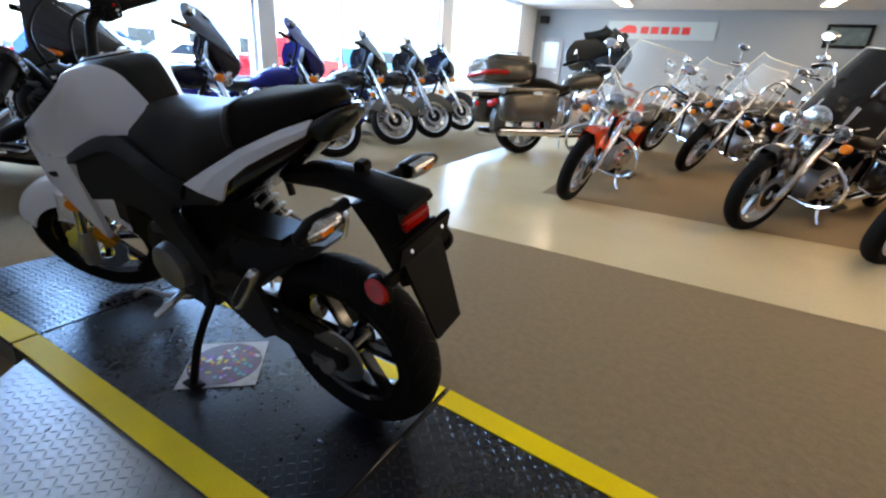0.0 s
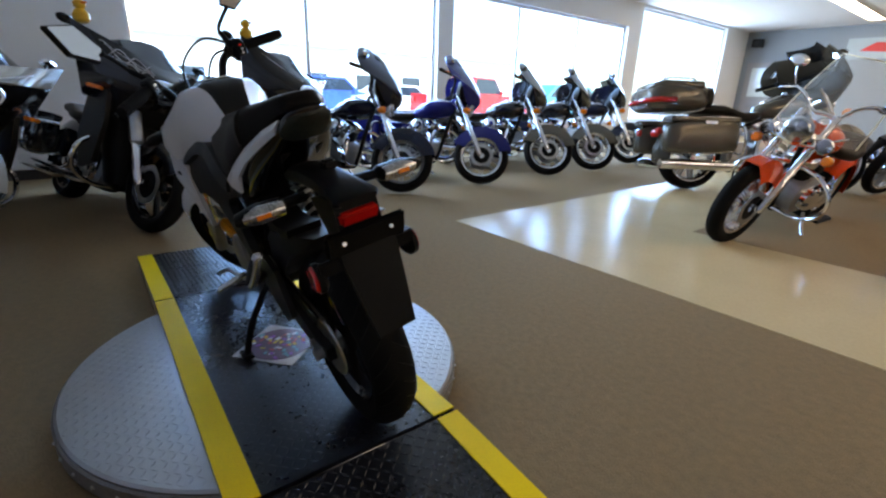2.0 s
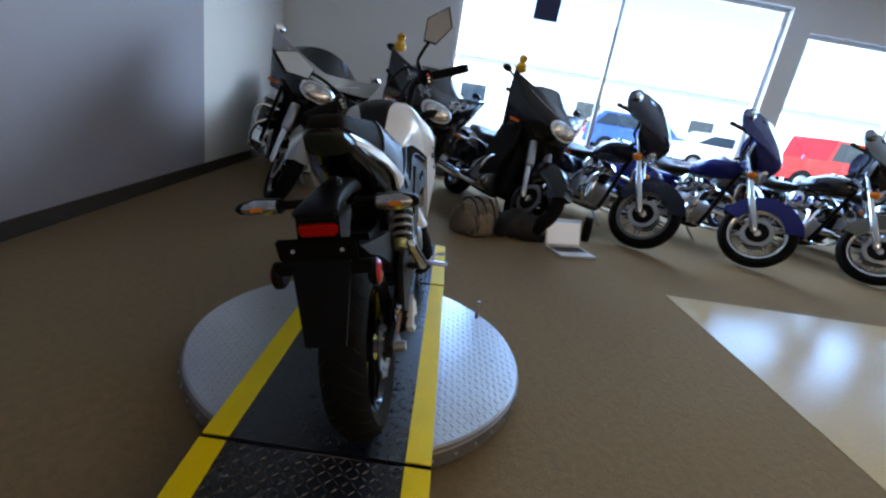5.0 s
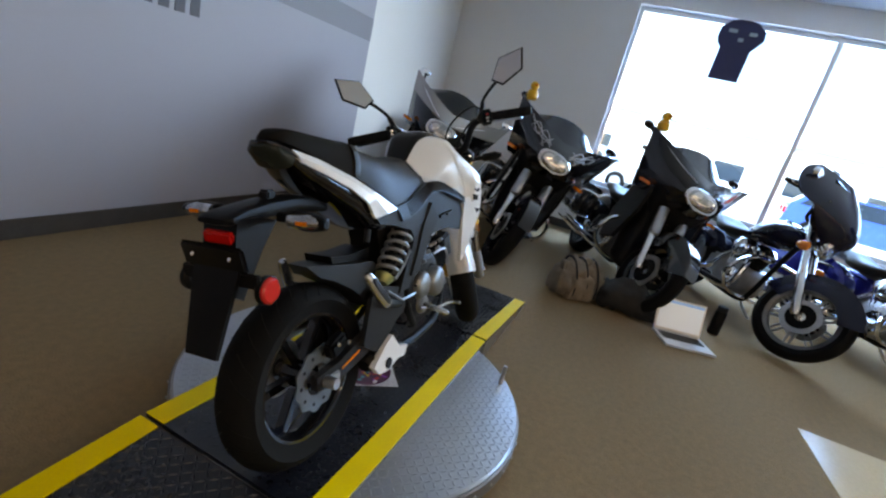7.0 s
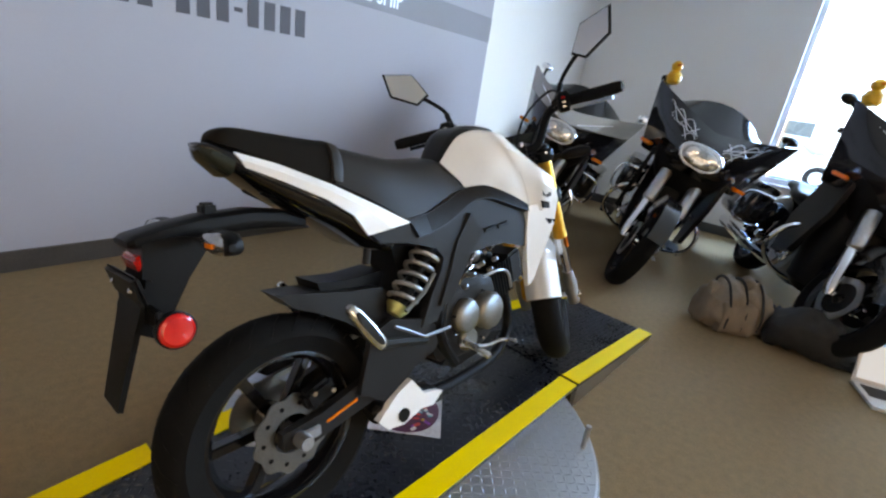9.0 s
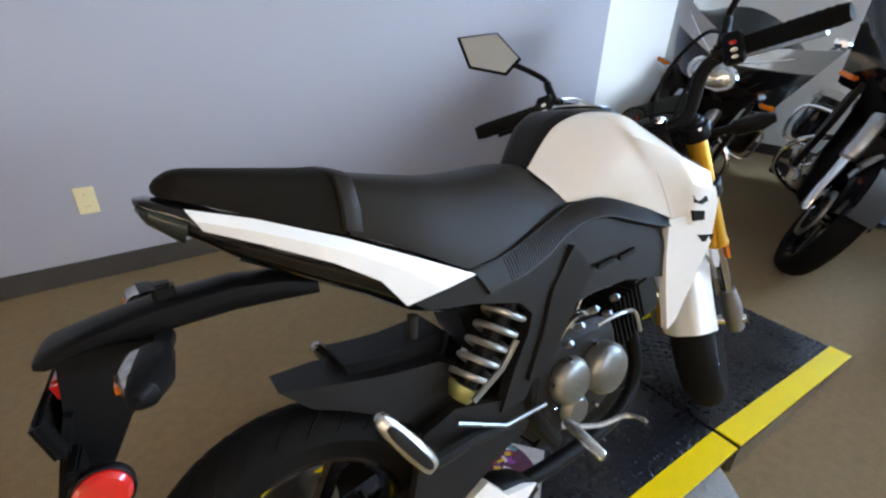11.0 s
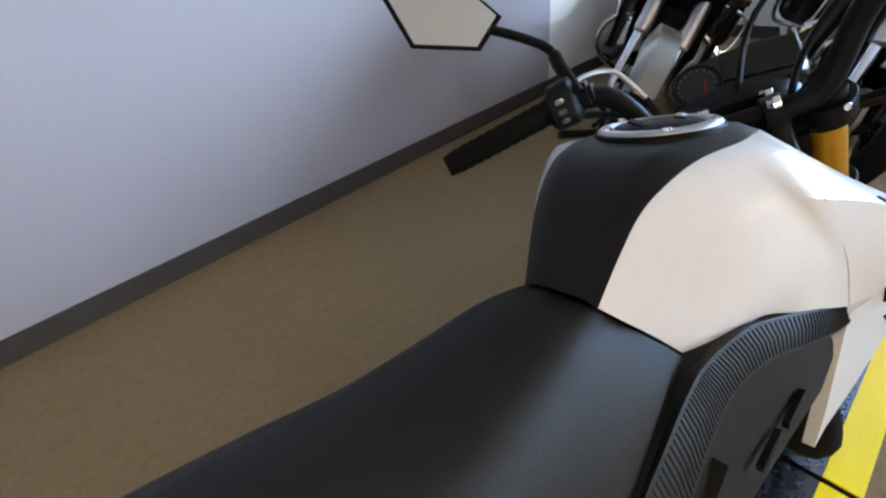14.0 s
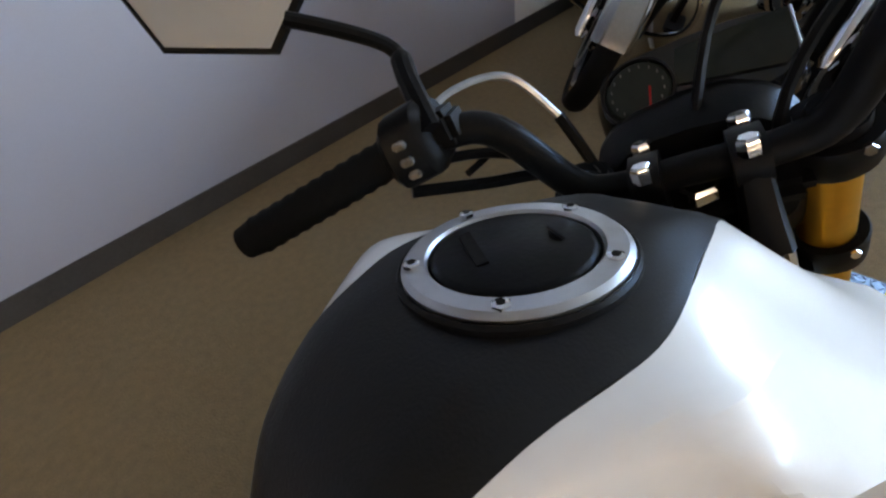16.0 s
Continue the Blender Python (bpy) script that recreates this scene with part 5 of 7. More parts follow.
def wheel_parts(P, c, R, half, rim_mat, style, xf, hidden=False):
    rim_r = R * (0.7 if style == "wire" else 0.735)
    w = part("wheel", add_lathe(B(), [(rim_r + 0.004, -half * 0.75), (rim_r + 0.004, half * 0.75), (rim_r - 0.008, half * 0.72), (rim_r - 0.028, half * 0.4), (rim_r - 0.028, -half * 0.4), (rim_r - 0.008, -half * 0.72)], c, (0, 1, 0), 40, closed_prof=True), rim_mat, P, xf=xf)
    part("tyre", tyre_bm(c, R, half, 44, rim_r), M_TYRE, w, "black rubber tyre", xf=xf)
    part("hub", add_lathe(B(), [(0, -half * 1.0), (0.03, -half), (0.045, -half * 0.7), (0.03, 0), (0.045, half * 0.7), (0.03, half), (0, half)], c, (0, 1, 0), 16), M_CHROME, w, xf=xf)
    bm = B()
    if style == "wire":
        for k in range(28):
            a = 2 * math.pi * k / 28
            for s in (-1, 1):
                b = a + s * 0.35
                add_tube(bm, [Vector(c) + Vector((0.035 * math.cos(b), s * half * 0.6, 0.035 * math.sin(b))), Vector(c) + Vector(((rim_r - 0.02) * math.cos(a), 0, (rim_r - 0.02) * math.sin(a)))], 0.0028, 4)
    else:
        n = 5 if style == "mag5" else 9
        for k in range(n):
            a = 2 * math.pi * k / n
            for off in ((-0.018, 0.018) if style == "split" else (0,)):
                m = Matrix.Rotation(-a, 3, "Y")
                ln = rim_r - 0.05
                wd = 0.04 if style == "mag5" else 0.011
                part("spoke", add_box(B(), Vector(c) + m @ Vector((0.03 + ln / 2, 0, off)), (ln, half * 0.55, wd), m), M_CAST if style == "split" else rim_mat, w, xf=xf, bevel=0.004)
    if style == "wire":
        tagged(part("wire_lacing", bm, rim_mat, w, xf=xf), kind="stuff")
    else:
        bm.free()
    return w


def fin_cylinder(base, d, bore, length, fins):
    bm = B()
    d = Vector(d).normalized()
    side = Vector((0, 1, 0))
    fwd = side.cross(d)
    rings = []
    for k in range(fins):
        for r, h in ((bore * 0.8, 0.0), (bore, 0.15), (bore, 0.6), (bore * 0.8, 0.75)):
            rings.append(oval(Vector(base) + d * (length * (k + h) / fins), side, fwd, r, r * 0.95, 14, 3))
    ring_link(bm, rings)
    return bm


TIPS = []


def on_nose(c, h, out=0.0):
    """A point of the winged fairing: c from -1 (its right tip) to 1, h from its lower edge to its upper."""
    q = abs(c)
    lo = Vector((-0.21 - 0.32 * q ** 1.5, 0.35 * c, 0.865 - 0.01 * q))
    hi = Vector((-0.25 - 0.27 * q ** 1.4, 0.49 * c, 1.14 + 0.17 * q ** 1.3))
    return lo.lerp(hi, h) + Vector((0.11 * (1 - q ** 2.5) * math.sin(math.pi * h ** 0.9) + 0.02 * (1 - q) * math.exp(-((h - 0.6) / 0.12) ** 2) + out, 0, out))


def cruiser(label, at, heading, body, lean=8, steer=12, fairing="batwing", fender=None, bags=True, tour=False, shield=False, wheel="split",
            rims=M_CHROME, crash=True, scale=1.0, flames=False, bars_up=0.0, group="parked motorcycles", lightbar=False, rear_first=False, lower=None, bag_mat=None, shield_mat=None):
    fender, bag_mat = fender or body, bag_mat or body
    L = -1.62
    root = Matrix.Translation((at[0], at[1], 0.002)) @ pose(0, 0, 0, 0, 0, heading) @ pose(0, 0, 0, -lean, 0, 0) @ Matrix.Scale(scale, 4)
    if rear_first:
        root = root @ Matrix.Translation((-L, 0, 0))
    P = thing("motorcycle", root, label, "motorcycle", group)
    A = Vector((-0.42, 0, 0.95))
    rk = radians(31)
    S = Matrix.Translation(A) @ Matrix.Rotation(radians(steer), 4, Vector((-math.sin(rk), 0, math.cos(rk)))) @ Matrix.Translation(-A)
    dn = Vector((math.sin(rk), 0, -math.cos(rk)))
    R1, R2 = 0.33, 0.32
    F = Vector((0, 0, R1))
    Rr = Vector((L, 0, R2))
    wheel_parts(P, F, R1, 0.058, rims, wheel, S)
    wheel_parts(P, Rr, R2, 0.08, rims, wheel, None)
    for s in (-1, 1):
        part("brake_disc", rotor_bm(F, 0.135, 0.098, s * 0.075, 6, 0.005), M_STEEL, P, "steel brake disc", xf=S)
        part("disc_carrier", rotor_bm(F, 0.1, 0.035, s * 0.073, 6, 0.003), M_BLACK, P, xf=S)
        top = F - dn * 0.80 + Vector((-0.02, s * 0.115, 0))
        low = F + Vector((-0.02, s * 0.115, -0.02))
        fk = part("fork_leg", add_tube(B(), [low, low - dn * 0.03, low - dn * 0.36, low - dn * 0.37, top], [0.02, 0.034, 0.032, 0.026, 0.026], 14), M_CHROME, P, "chrome fork leg", xf=S)
        if fairing != "shark":
            part("turn_signal", add_lathe(B(), [(0, 0.05), (0.028, 0.048), (0.036, 0.035), (0.036, 0.0), (0.02, -0.03), (0, -0.035)], low - dn * 0.52 + Vector((0.0, s * 0.14, 0)), (1, 0, 0.1), 16), [M_ORANGE], P, "amber turn signal", xf=S)
    part("triple_clamp", add_box(B(), F - dn * 0.62 + Vector((-0.02, 0, 0)), (0.07, 0.27, 0.05), Matrix.Rotation(-rk, 3, "Y")), M_CHROME if fairing is None else M_BLACK, P, xf=S, bevel=0.01)
    # front fender
    grid = []
    for a in range(22 if fairing else 64, 178, 12):
        row = []
        for t in (-1, -0.92, -0.6, 0, 0.6, 0.92, 1):
            rr = R1 + 0.035 - (0.11 * max(0, abs(t) - 0.6) / 0.4 if abs(t) < 0.95 else 0.15)
            row.append(Vector((F.x + rr * math.cos(radians(a)), t * 0.088, F.z + rr * math.sin(radians(a)))))
        grid.append(row)
    part("front_fender", add_sheet(B(), grid, 0.004), fender, P, "painted front mudguard", xf=S)
    # lamp and fairing
    lampx = F - dn * 0.66 + Vector((0.10, 0, 0))
    if fairing == "shark":
        # the nose is fixed to the frame: it does not turn with the bars
        cols = [-1 + k / 10 for k in range(21)]
        grid = [[on_nose(c, h) for c in cols] for h in (0, 0.12, 0.24, 0.36, 0.5, 0.65, 0.8, 0.92, 1)]
        cut = 5 if lower else 3
        fa = part("fairing", add_sheet(B(), grid[cut:], 0.02), body, P, "large painted winged fairing", smooth=38)
        part("fairing_lower", add_sheet(B(), grid[:cut + 1], 0.018), lower or body, P, smooth=38)
        TIPS.append(root @ Vector((-0.53, -0.42, 1.31)))
        low = [[p + Vector((-0.02, 0, -0.004)) for p in grid[0]], [Vector((-0.36 - 0.2 * abs(c) ** 1.2, 0.28 * c, 0.885)) for c in cols]]
        part("fairing_underside", add_sheet(B(), low, 0.01), M_GLOSS, P, smooth=60)
        part("fairing_inner", add_loft(B(), [oval((x, 0, z), (1, 0, 0), (0, 1, 0), a, b, 22, 2.6) for z, x, a, b in ((0.72, -0.40, 0.1, 0.16), (0.80, -0.40, 0.14, 0.22), (0.90, -0.40, 0.17, 0.27), (1.02, -0.43, 0.18, 0.32), (1.13, -0.48, 0.15, 0.34), (1.2, -0.52, 0.08, 0.27))]), M_BLACK, P)
        part("windscreen", add_sheet(B(), [[Vector((-0.25 - 0.24 * h - 0.20 * t * t, 0.36 * t * (1 - 0.16 * h), 1.135 + 0.09 * t * t * (1 - h) + 0.21 * h * (1 - 0.5 * t * t))) for t in (-1, -0.75, -0.5, -0.25, 0, 0.25, 0.5, 0.75, 1)] for h in (0, 0.25, 0.5, 0.75, 1)], 0.005), M_SCREEN, P, "low dark windscreen", smooth=60)
        # pale pinstripe along the edge between the nose and the screen
        for s in (-1, 1):
            part("pinstripe", add_tube(B(), [on_nose(s * c, 0.62 + 0.3 * c, 0.0165) for c in (0.2, 0.3, 0.4, 0.5, 0.6, 0.7, 0.8, 0.9, 0.97)], 0.0035, 6), M_FLAME, fa, "pale pinstripe")
            part("fairing_side", add_slab(B(), [(-0.34, 0.90), (-0.30, 0.70), (-0.40, 0.40), (-0.62, 0.34), (-0.74, 0.6), (-0.66, 0.95)], s * 0.25, s * 0.28), M_BLACK, P, bevel=0.01)
            part("mirror", add_loft(B(), [oval((-0.74 + x, s * 0.47, 1.33), (0, 1, 0), (0, 0, 1), w, w * 0.6, 14) for x, w in ((0, 0.05), (0.015, 0.055), (0.045, 0.03))]), M_CHROME if body is PT_SILVER else M_BLACK, P)
            part("mirror_arm", add_tube(B(), [(-0.56, s * 0.42, 1.25), (-0.71, s * 0.46, 1.32)], 0.012, 8), M_BLACK, P)
            part("fairing_signal", add_box(B(), (-0.37, s * 0.345, 0.905), (0.09, 0.05, 0.024), Matrix.Rotation(s * radians(-50), 3, "Z")), M_ORANGE, P, "amber turn signal", bevel=0.006)
        # black block added to fill in the dark under the fairing
        part("dark_filler", add_loft(B(), [oval((-0.44 - 0.1 * (z - 0.3), 0, z), (1, 0, 0), (0, 1, 0), a, b, 18, 3) for z, a, b in ((0.22, 0.08, 0.1), (0.27, 0.12, 0.16), (0.5, 0.13, 0.2), (0.75, 0.14, 0.22), (0.95, 0.12, 0.25))]), M_BLACK, P)
        for s in (-1, 1):
            part("fork_cover", add_tube(B(), [F - dn * 0.30 + Vector((-0.02, s * 0.115, 0)), F - dn * 0.32 + Vector((-0.02, s * 0.115, 0)), F - dn * 0.54 + Vector((-0.02, s * 0.115, 0))], [0.038, 0.043, 0.043], 14), M_STEEL, P, "grey steel fork cover", xf=S)
        if flames:
            for s in (-1, 1):
                for k in range(2):
                    for top in (0.06, 0.26):
                        pts = [on_nose(s * (0.22 + 0.031 * j), min(0.96, 0.5 + top + 0.11 * math.sin(j * 0.52 + math.pi * k + top * 9)), 0.0165) for j in range(25)]
                        part("flame_line", add_tube(B(), pts, 0.004, 6), M_FLAME, fa, "pale flame stripe")
        lampx = Vector((-0.105, 0, 0.985))
        lamp = part("headlamp", add_loft(B(), [oval(lampx + Vector((x, 0, 0)), (0, 1, 0), (-0.25, 0, 0.95), w, h, 24, 2.2) for x, w, h in ((-0.10, 0.12, 0.07), (0.0, 0.145, 0.088), (0.016, 0.135, 0.08))]), M_CHROME, P)
        part("lens", add_loft(B(), [oval(lampx + Vector((x, 0, 0)), (0, 1, 0), (-0.25, 0, 0.95), w, h, 24, 2.2) for x, w, h in ((0.012, 0.128, 0.074), (0.03, 0.1, 0.058), (0.04, 0.05, 0.028))]), M_LENS, lamp, "clear headlamp lens")
        for s in (-1, 1):
            part("bulb", add_lathe(B(), [(0, 0.008), (0.03, 0.006), (0.046, 0.0), (0.04, -0.004), (0, -0.004)], lampx + Vector((0.032, s * 0.055, 0)), (1, 0, 0.1), 18), M_CHROME, lamp)
    else:
        if fairing == "batwing":
            lev = [(0.84, 0.02, 0.12, 0.05), (0.90, 0.06, 0.24, 0.12), (0.99, 0.10, 0.37, 0.2), (1.08, 0.08, 0.45, 0.27), (1.19, 0.01, 0.45, 0.28), (1.30, -0.09, 0.39, 0.23), (1.385, -0.17, 0.29, 0.15)]
            grid = [[Vector((-0.24 + x - sweep * 1.3 * abs(t) ** 1.6, w * t, z + 0.04 * abs(t) * (1 if z < 1 else -0.4))) for t in (-1, -0.8, -0.55, -0.3, 0, 0.3, 0.55, 0.8, 1)] for z, x, w, sweep in lev]
            part("fairing", add_sheet(B(), [curve_pts(r, 3) for r in resample(grid, 3)], 0.015), body, P, "painted batwing fairing", xf=S, smooth=60)
            part("fairing_inner", add_loft(B(), [oval((-0.44 + 0.04 * k, 0, 1.05 + 0.01 * k), (0, 1, 0), (0, 0, 1), w, h, 18, 2.6) for k, (w, h) in enumerate(((0.2, 0.08), (0.32, 0.12), (0.3, 0.13), (0.2, 0.1)))]), M_BLACK, P, xf=S)
            part("windscreen", add_sheet(B(), [[Vector((-0.36 - 0.14 * h - 0.25 * abs(t) ** 2 * 0.4, 0.23 * t * (1 - 0.3 * h), 1.31 + 0.12 * h)) for t in (-1, -0.5, 0, 0.5, 1)] for h in (0, 0.5, 1)], 0.004), M_WSMOKE, P, "smoked windscreen", xf=S)
        lamp = part("headlamp", add_lathe(B(), [(0, -0.12), (0.05, -0.11), (0.085, -0.05), (0.098, 0.0), (0.1, 0.015), (0.088, 0.022), (0.0, 0.018)], lampx, (1, 0, -0.05), 24), M_CHROME, P, "chrome headlamp shell", xf=S)
        part("lens", add_lathe(B(), [(0.088, 0.018), (0.075, 0.034), (0.04, 0.043), (0, 0.045)], lampx, (1, 0, -0.05), 24), M_LENS, lamp, "clear headlamp lens", xf=S)
        if lightbar:
            part("light_bar", add_tube(B(), [lampx + Vector((-0.04, -0.24, -0.06)), lampx + Vector((-0.02, 0, -0.1)), lampx + Vector((-0.04, 0.24, -0.06))], 0.012, 8), M_CHROME, P, xf=S)
            for s in (-1, 1):
                part("spot_lamp", add_lathe(B(), [(0, -0.07), (0.04, -0.05), (0.058, 0.0), (0.05, 0.012), (0, 0.014)], lampx + Vector((0, s * 0.2, -0.05)), (1, 0, 0), 18), M_CHROME, P, xf=S)
    if shield:
        base = lampx + Vector((-0.03, 0, 0.02))
        grid = [[base + Vector((-0.34 * h - 0.22 * (abs(t) ** 2), 0.30 * t * (1 - 0.25 * h * h), -0.06 + 0.56 * h)) for t in (-1, -0.7, -0.35, 0, 0.35, 0.7, 1)] for h in (0, 0.3, 0.6, 0.85, 1)]
        ws = part("windscreen", add_sheet(B(), grid, 0.005), shield_mat or M_WSHIELD, P, "tall windscreen", xf=S)
        rim = [r[0] for r in grid] + grid[-1][1:-1] + [r[-1] for r in grid[::-1]]
        part("windscreen_edge", add_tube(B(), rim, 0.005, 6), mk("acrylic_edge", (0.8, 0.75, 0.6), 0.2), ws, xf=S)
        for s in (-1, 1):
            part("brace", add_tube(B(), [base + Vector((-0.15, s * 0.25, 0.0)), base + Vector((-0.08, s * 0.12, -0.08))], 0.008, 6), M_CHROME, ws, xf=S)
    # handlebar
    hb = Vector((-0.50, 0, 1.02))
    pts = [hb, hb + Vector((0, 0.09, 0)), hb + Vector((0.02, 0.18, 0.09 + bars_up)), hb + Vector((-0.02, 0.28, 0.12 + bars_up)), hb + Vector((-0.16, 0.43, 0.08 + bars_up))]
    full = curve_pts([Vector((p.x, -p.y, p.z)) for p in pts[::-1]] + pts[1:], 4)
    hbar = part("handlebar", add_tube(B(), full, 0.0135, 10), M_CHROME if fairing is None else M_BLACK, P, xf=S)
    for s in (-1, 1):
        g0, g1 = Vector((pts[3].x, s * pts[3].y, pts[3].z)), Vector((pts[4].x, s * pts[4].y, pts[4].z))
        part("grip", add_tube(B(), [g0.lerp(g1, 0.2), g0.lerp(g1, 0.25), g1, g1 + (g1 - g0) * 0.03], [0.018, 0.02, 0.02, 0.014], 12), M_TYRE, hbar, xf=S)
        part("lever", add_tube(B(), curve_pts([g0 + Vector((0.03, 0, 0)), g0.lerp(g1, 0.5) + Vector((0.07, 0, 0)), g1 + Vector((0.05, 0, 0))]), 0.007, 6), M_CHROME, hbar, xf=S)
        part("switch_box", add_box(B(), g0.lerp(g1, 0.1), (0.045, 0.05, 0.045)), M_BLACK, hbar, xf=S, bevel=0.01)
        if fairing != "shark":
            mb = g0.lerp(g1, 0.08)
            mt = mb + Vector((-0.02, s * 0.07, 0.16 if fairing is None else 0.1))
            part("mirror_stalk", add_tube(B(), curve_pts([mb, mb + Vector((0.02, s * 0.03, 0.08)), mt]), 0.006, 6), M_CHROME, hbar, xf=S)
            mr = part("mirror", add_loft(B(), [oval(mt + Vector((x, 0, 0.02)), (0, 1, 0), (0, 0, 1), w, w * 0.62, 14) for x, w in ((-0.006, 0.066), (0.004, 0.07), (0.03, 0.045))]), M_CHROME, P, "oval chrome mirror", xf=S)
            part("mirror_glass", add_loft(B(), [oval(mt + Vector((x, 0, 0.02)), (0, 1, 0), (0, 0, 1), 0.06, 0.036, 14) for x in (-0.008, -0.0065)]), M_MIRROR, mr, xf=S)
    # tank, seat, rear fender
    tk = part("fuel_tank", add_loft(B(), [oval((x, 0, z), (0, 1, 0), (0, 0, 1), w, h, 20, 2.3) for x, z, w, h in ((-0.44, 0.86, 0.03, 0.03), (-0.47, 0.86, 0.08, 0.07), (-0.56, 0.85, 0.145, 0.105), (-0.70, 0.84, 0.165, 0.115), (-0.86, 0.81, 0.14, 0.10), (-0.98, 0.78, 0.085, 0.07), (-1.02, 0.76, 0.04, 0.03))]), body, P, "painted teardrop fuel tank", smooth=60)
    part("tank_console", add_loft(B(), [oval((x, 0, z), (0, 1, 0), (0, 0, 1), w, 0.02, 12, 2.4) for x, z, w in ((-0.53, 0.945, 0.03), (-0.62, 0.958, 0.05), (-0.78, 0.94, 0.05), (-0.93, 0.875, 0.03))]), M_CHROME, tk)
    part("fuel_cap", add_lathe(B(), [(0, 0.03), (0.03, 0.028), (0.036, 0.012), (0.036, 0), (0, 0)], (-0.70, 0.0, 0.955), (0, 0, 1), 18), M_CHROME, tk)
    part("seat", add_loft(B(), [oval((x, 0, z), (0, 1, 0), (0, 0, 1), w, h, 18, 2.8) for x, z, w, h in ((-0.96, 0.755, 0.07, 0.035), (-1.05, 0.73, 0.13, 0.05), (-1.20, 0.715, 0.19, 0.055), (-1.33, 0.745, 0.19, 0.07), (-1.38, 0.775, 0.16, 0.06), (-1.55, 0.785, 0.15, 0.055), (-1.70, 0.79, 0.12, 0.045), (-1.76, 0.785, 0.05, 0.02))]), M_SEAT, P, "black leather seat", smooth=60)
    grid = []
    for a in range(-8, 150, 12):
        grid.append([Vector((Rr.x - (R2 + 0.055 - 0.1 * max(0, abs(t) - 0.7) / 0.3) * math.cos(radians(a)), t * 0.115, Rr.z + (R2 + 0.055 - 0.1 * max(0, abs(t) - 0.7) / 0.3) * math.sin(radians(a)))) for t in (-1, -0.85, -0.5, 0, 0.5, 0.85, 1)])
    part("rear_fender", add_sheet(B(), grid, 0.004), body, P)
    part("tail_lamp", add_loft(B(), [oval((Rr.x - 0.375 - x, 0, 0.55), (0, 1, 0), (0, 0, 1), w, w * 0.7, 14, 2.6) for x, w in ((0, 0.06), (0.03, 0.055), (0.045, 0.03))]), M_RED, P, "red tail lamp")
    # engine
    en = part("engine", add_loft(B(), [oval((-0.86, y, 0.36), (1, 0, 0), (0, 0, 1), a, b, 22, 2.6) for y, a, b in ((-0.13, 0.14, 0.11), (-0.11, 0.2, 0.15), (0.11, 0.22, 0.15), (0.13, 0.16, 0.12))]), M_CAST, P, "air-cooled v-twin engine with chrome covers")
    for d, base in (((0.36, 0, 0.93), (-0.80, 0, 0.46)), ((-0.36, 0, 0.93), (-0.92, 0, 0.46))):
        part("cylinder", fin_cylinder(base, d, 0.085, 0.17, 8), M_BLACK if body is not PT_GREY else M_CAST, en)
        dd = Vector(d).normalized()
        part("rocker_cover", add_loft(B(), [oval(Vector(base) + dd * h, (0, 1, 0), dd.cross(Vector((0, 1, 0))), w, w * 0.85, 16, 3) for h, w in ((0.17, 0.095), (0.19, 0.1), (0.23, 0.095), (0.25, 0.07))]), M_CHROME, en)
        for s in (-0.015, 0.02):
            part("pushrod_tube", add_tube(B(), [Vector((-0.86 + d[0] * 0.08 + s, -0.125, 0.44)), Vector(base) + dd * 0.18 + Vector((s, -0.095, 0))], 0.009, 8), M_CHROME, en)
    part("air_cleaner", add_lathe(B(), [(0, 0.06), (0.06, 0.058), (0.085, 0.045), (0.092, 0.02), (0.08, 0), (0, 0)], (-0.86, -0.115, 0.62), (0, -1, 0), 24), M_CHROME, en, "round chrome air cleaner")
    part("timing_cover", add_lathe(B(), [(0, 0.05), (0.06, 0.045), (0.075, 0.02), (0.08, 0), (0, 0)], (-0.80, -0.12, 0.37), (0, -1, 0), 20), M_CHROME, en)
    part("primary_cover", add_loft(B(), [oval((-0.98, y, 0.36), (1, 0, 0), (0, 0, 1), a, b, 22, 2.6) for y, a, b in ((0.13, 0.3, 0.11), (0.17, 0.3, 0.11), (0.19, 0.26, 0.085))]), M_CHROME, en)
    part("gearbox", add_box(B(), (-1.16, 0, 0.38), (0.22, 0.2, 0.2)), M_CAST, en, bevel=0.03)
    part("downtube", add_tube(B(), curve_pts([(-0.44, 0, 0.86), (-0.52, 0, 0.6), (-0.60, 0, 0.30), (-0.70, 0, 0.20), (-1.2, 0, 0.2)]), 0.022, 10), M_BLACK, P)
    for pts in ([(-0.76, -0.09, 0.56), (-0.66, -0.14, 0.50), (-0.66, -0.16, 0.34), (-0.76, -0.17, 0.24), (-1.2, -0.19, 0.23)], [(-0.96, -0.09, 0.56), (-1.02, -0.14, 0.46), (-1.06, -0.165, 0.34), (-1.2, -0.19, 0.27), (-1.3, -0.2, 0.25)]):
        part("exhaust_header", add_tube(B(), curve_pts(pts), 0.024, 10), M_CHROME, P, "chrome exhaust header")
    for s in ((-1, 1) if bags else (-1,)):
        part("muffler", add_tube(B(), [(-1.15, s * 0.2, 0.235), (-1.25, s * 0.22, 0.235), (-2.0, s * 0.24, 0.25), (-2.05, s * 0.24, 0.25)], [0.03, 0.046, 0.05, 0.044], 14), M_CHROME, P, "long chrome muffler")
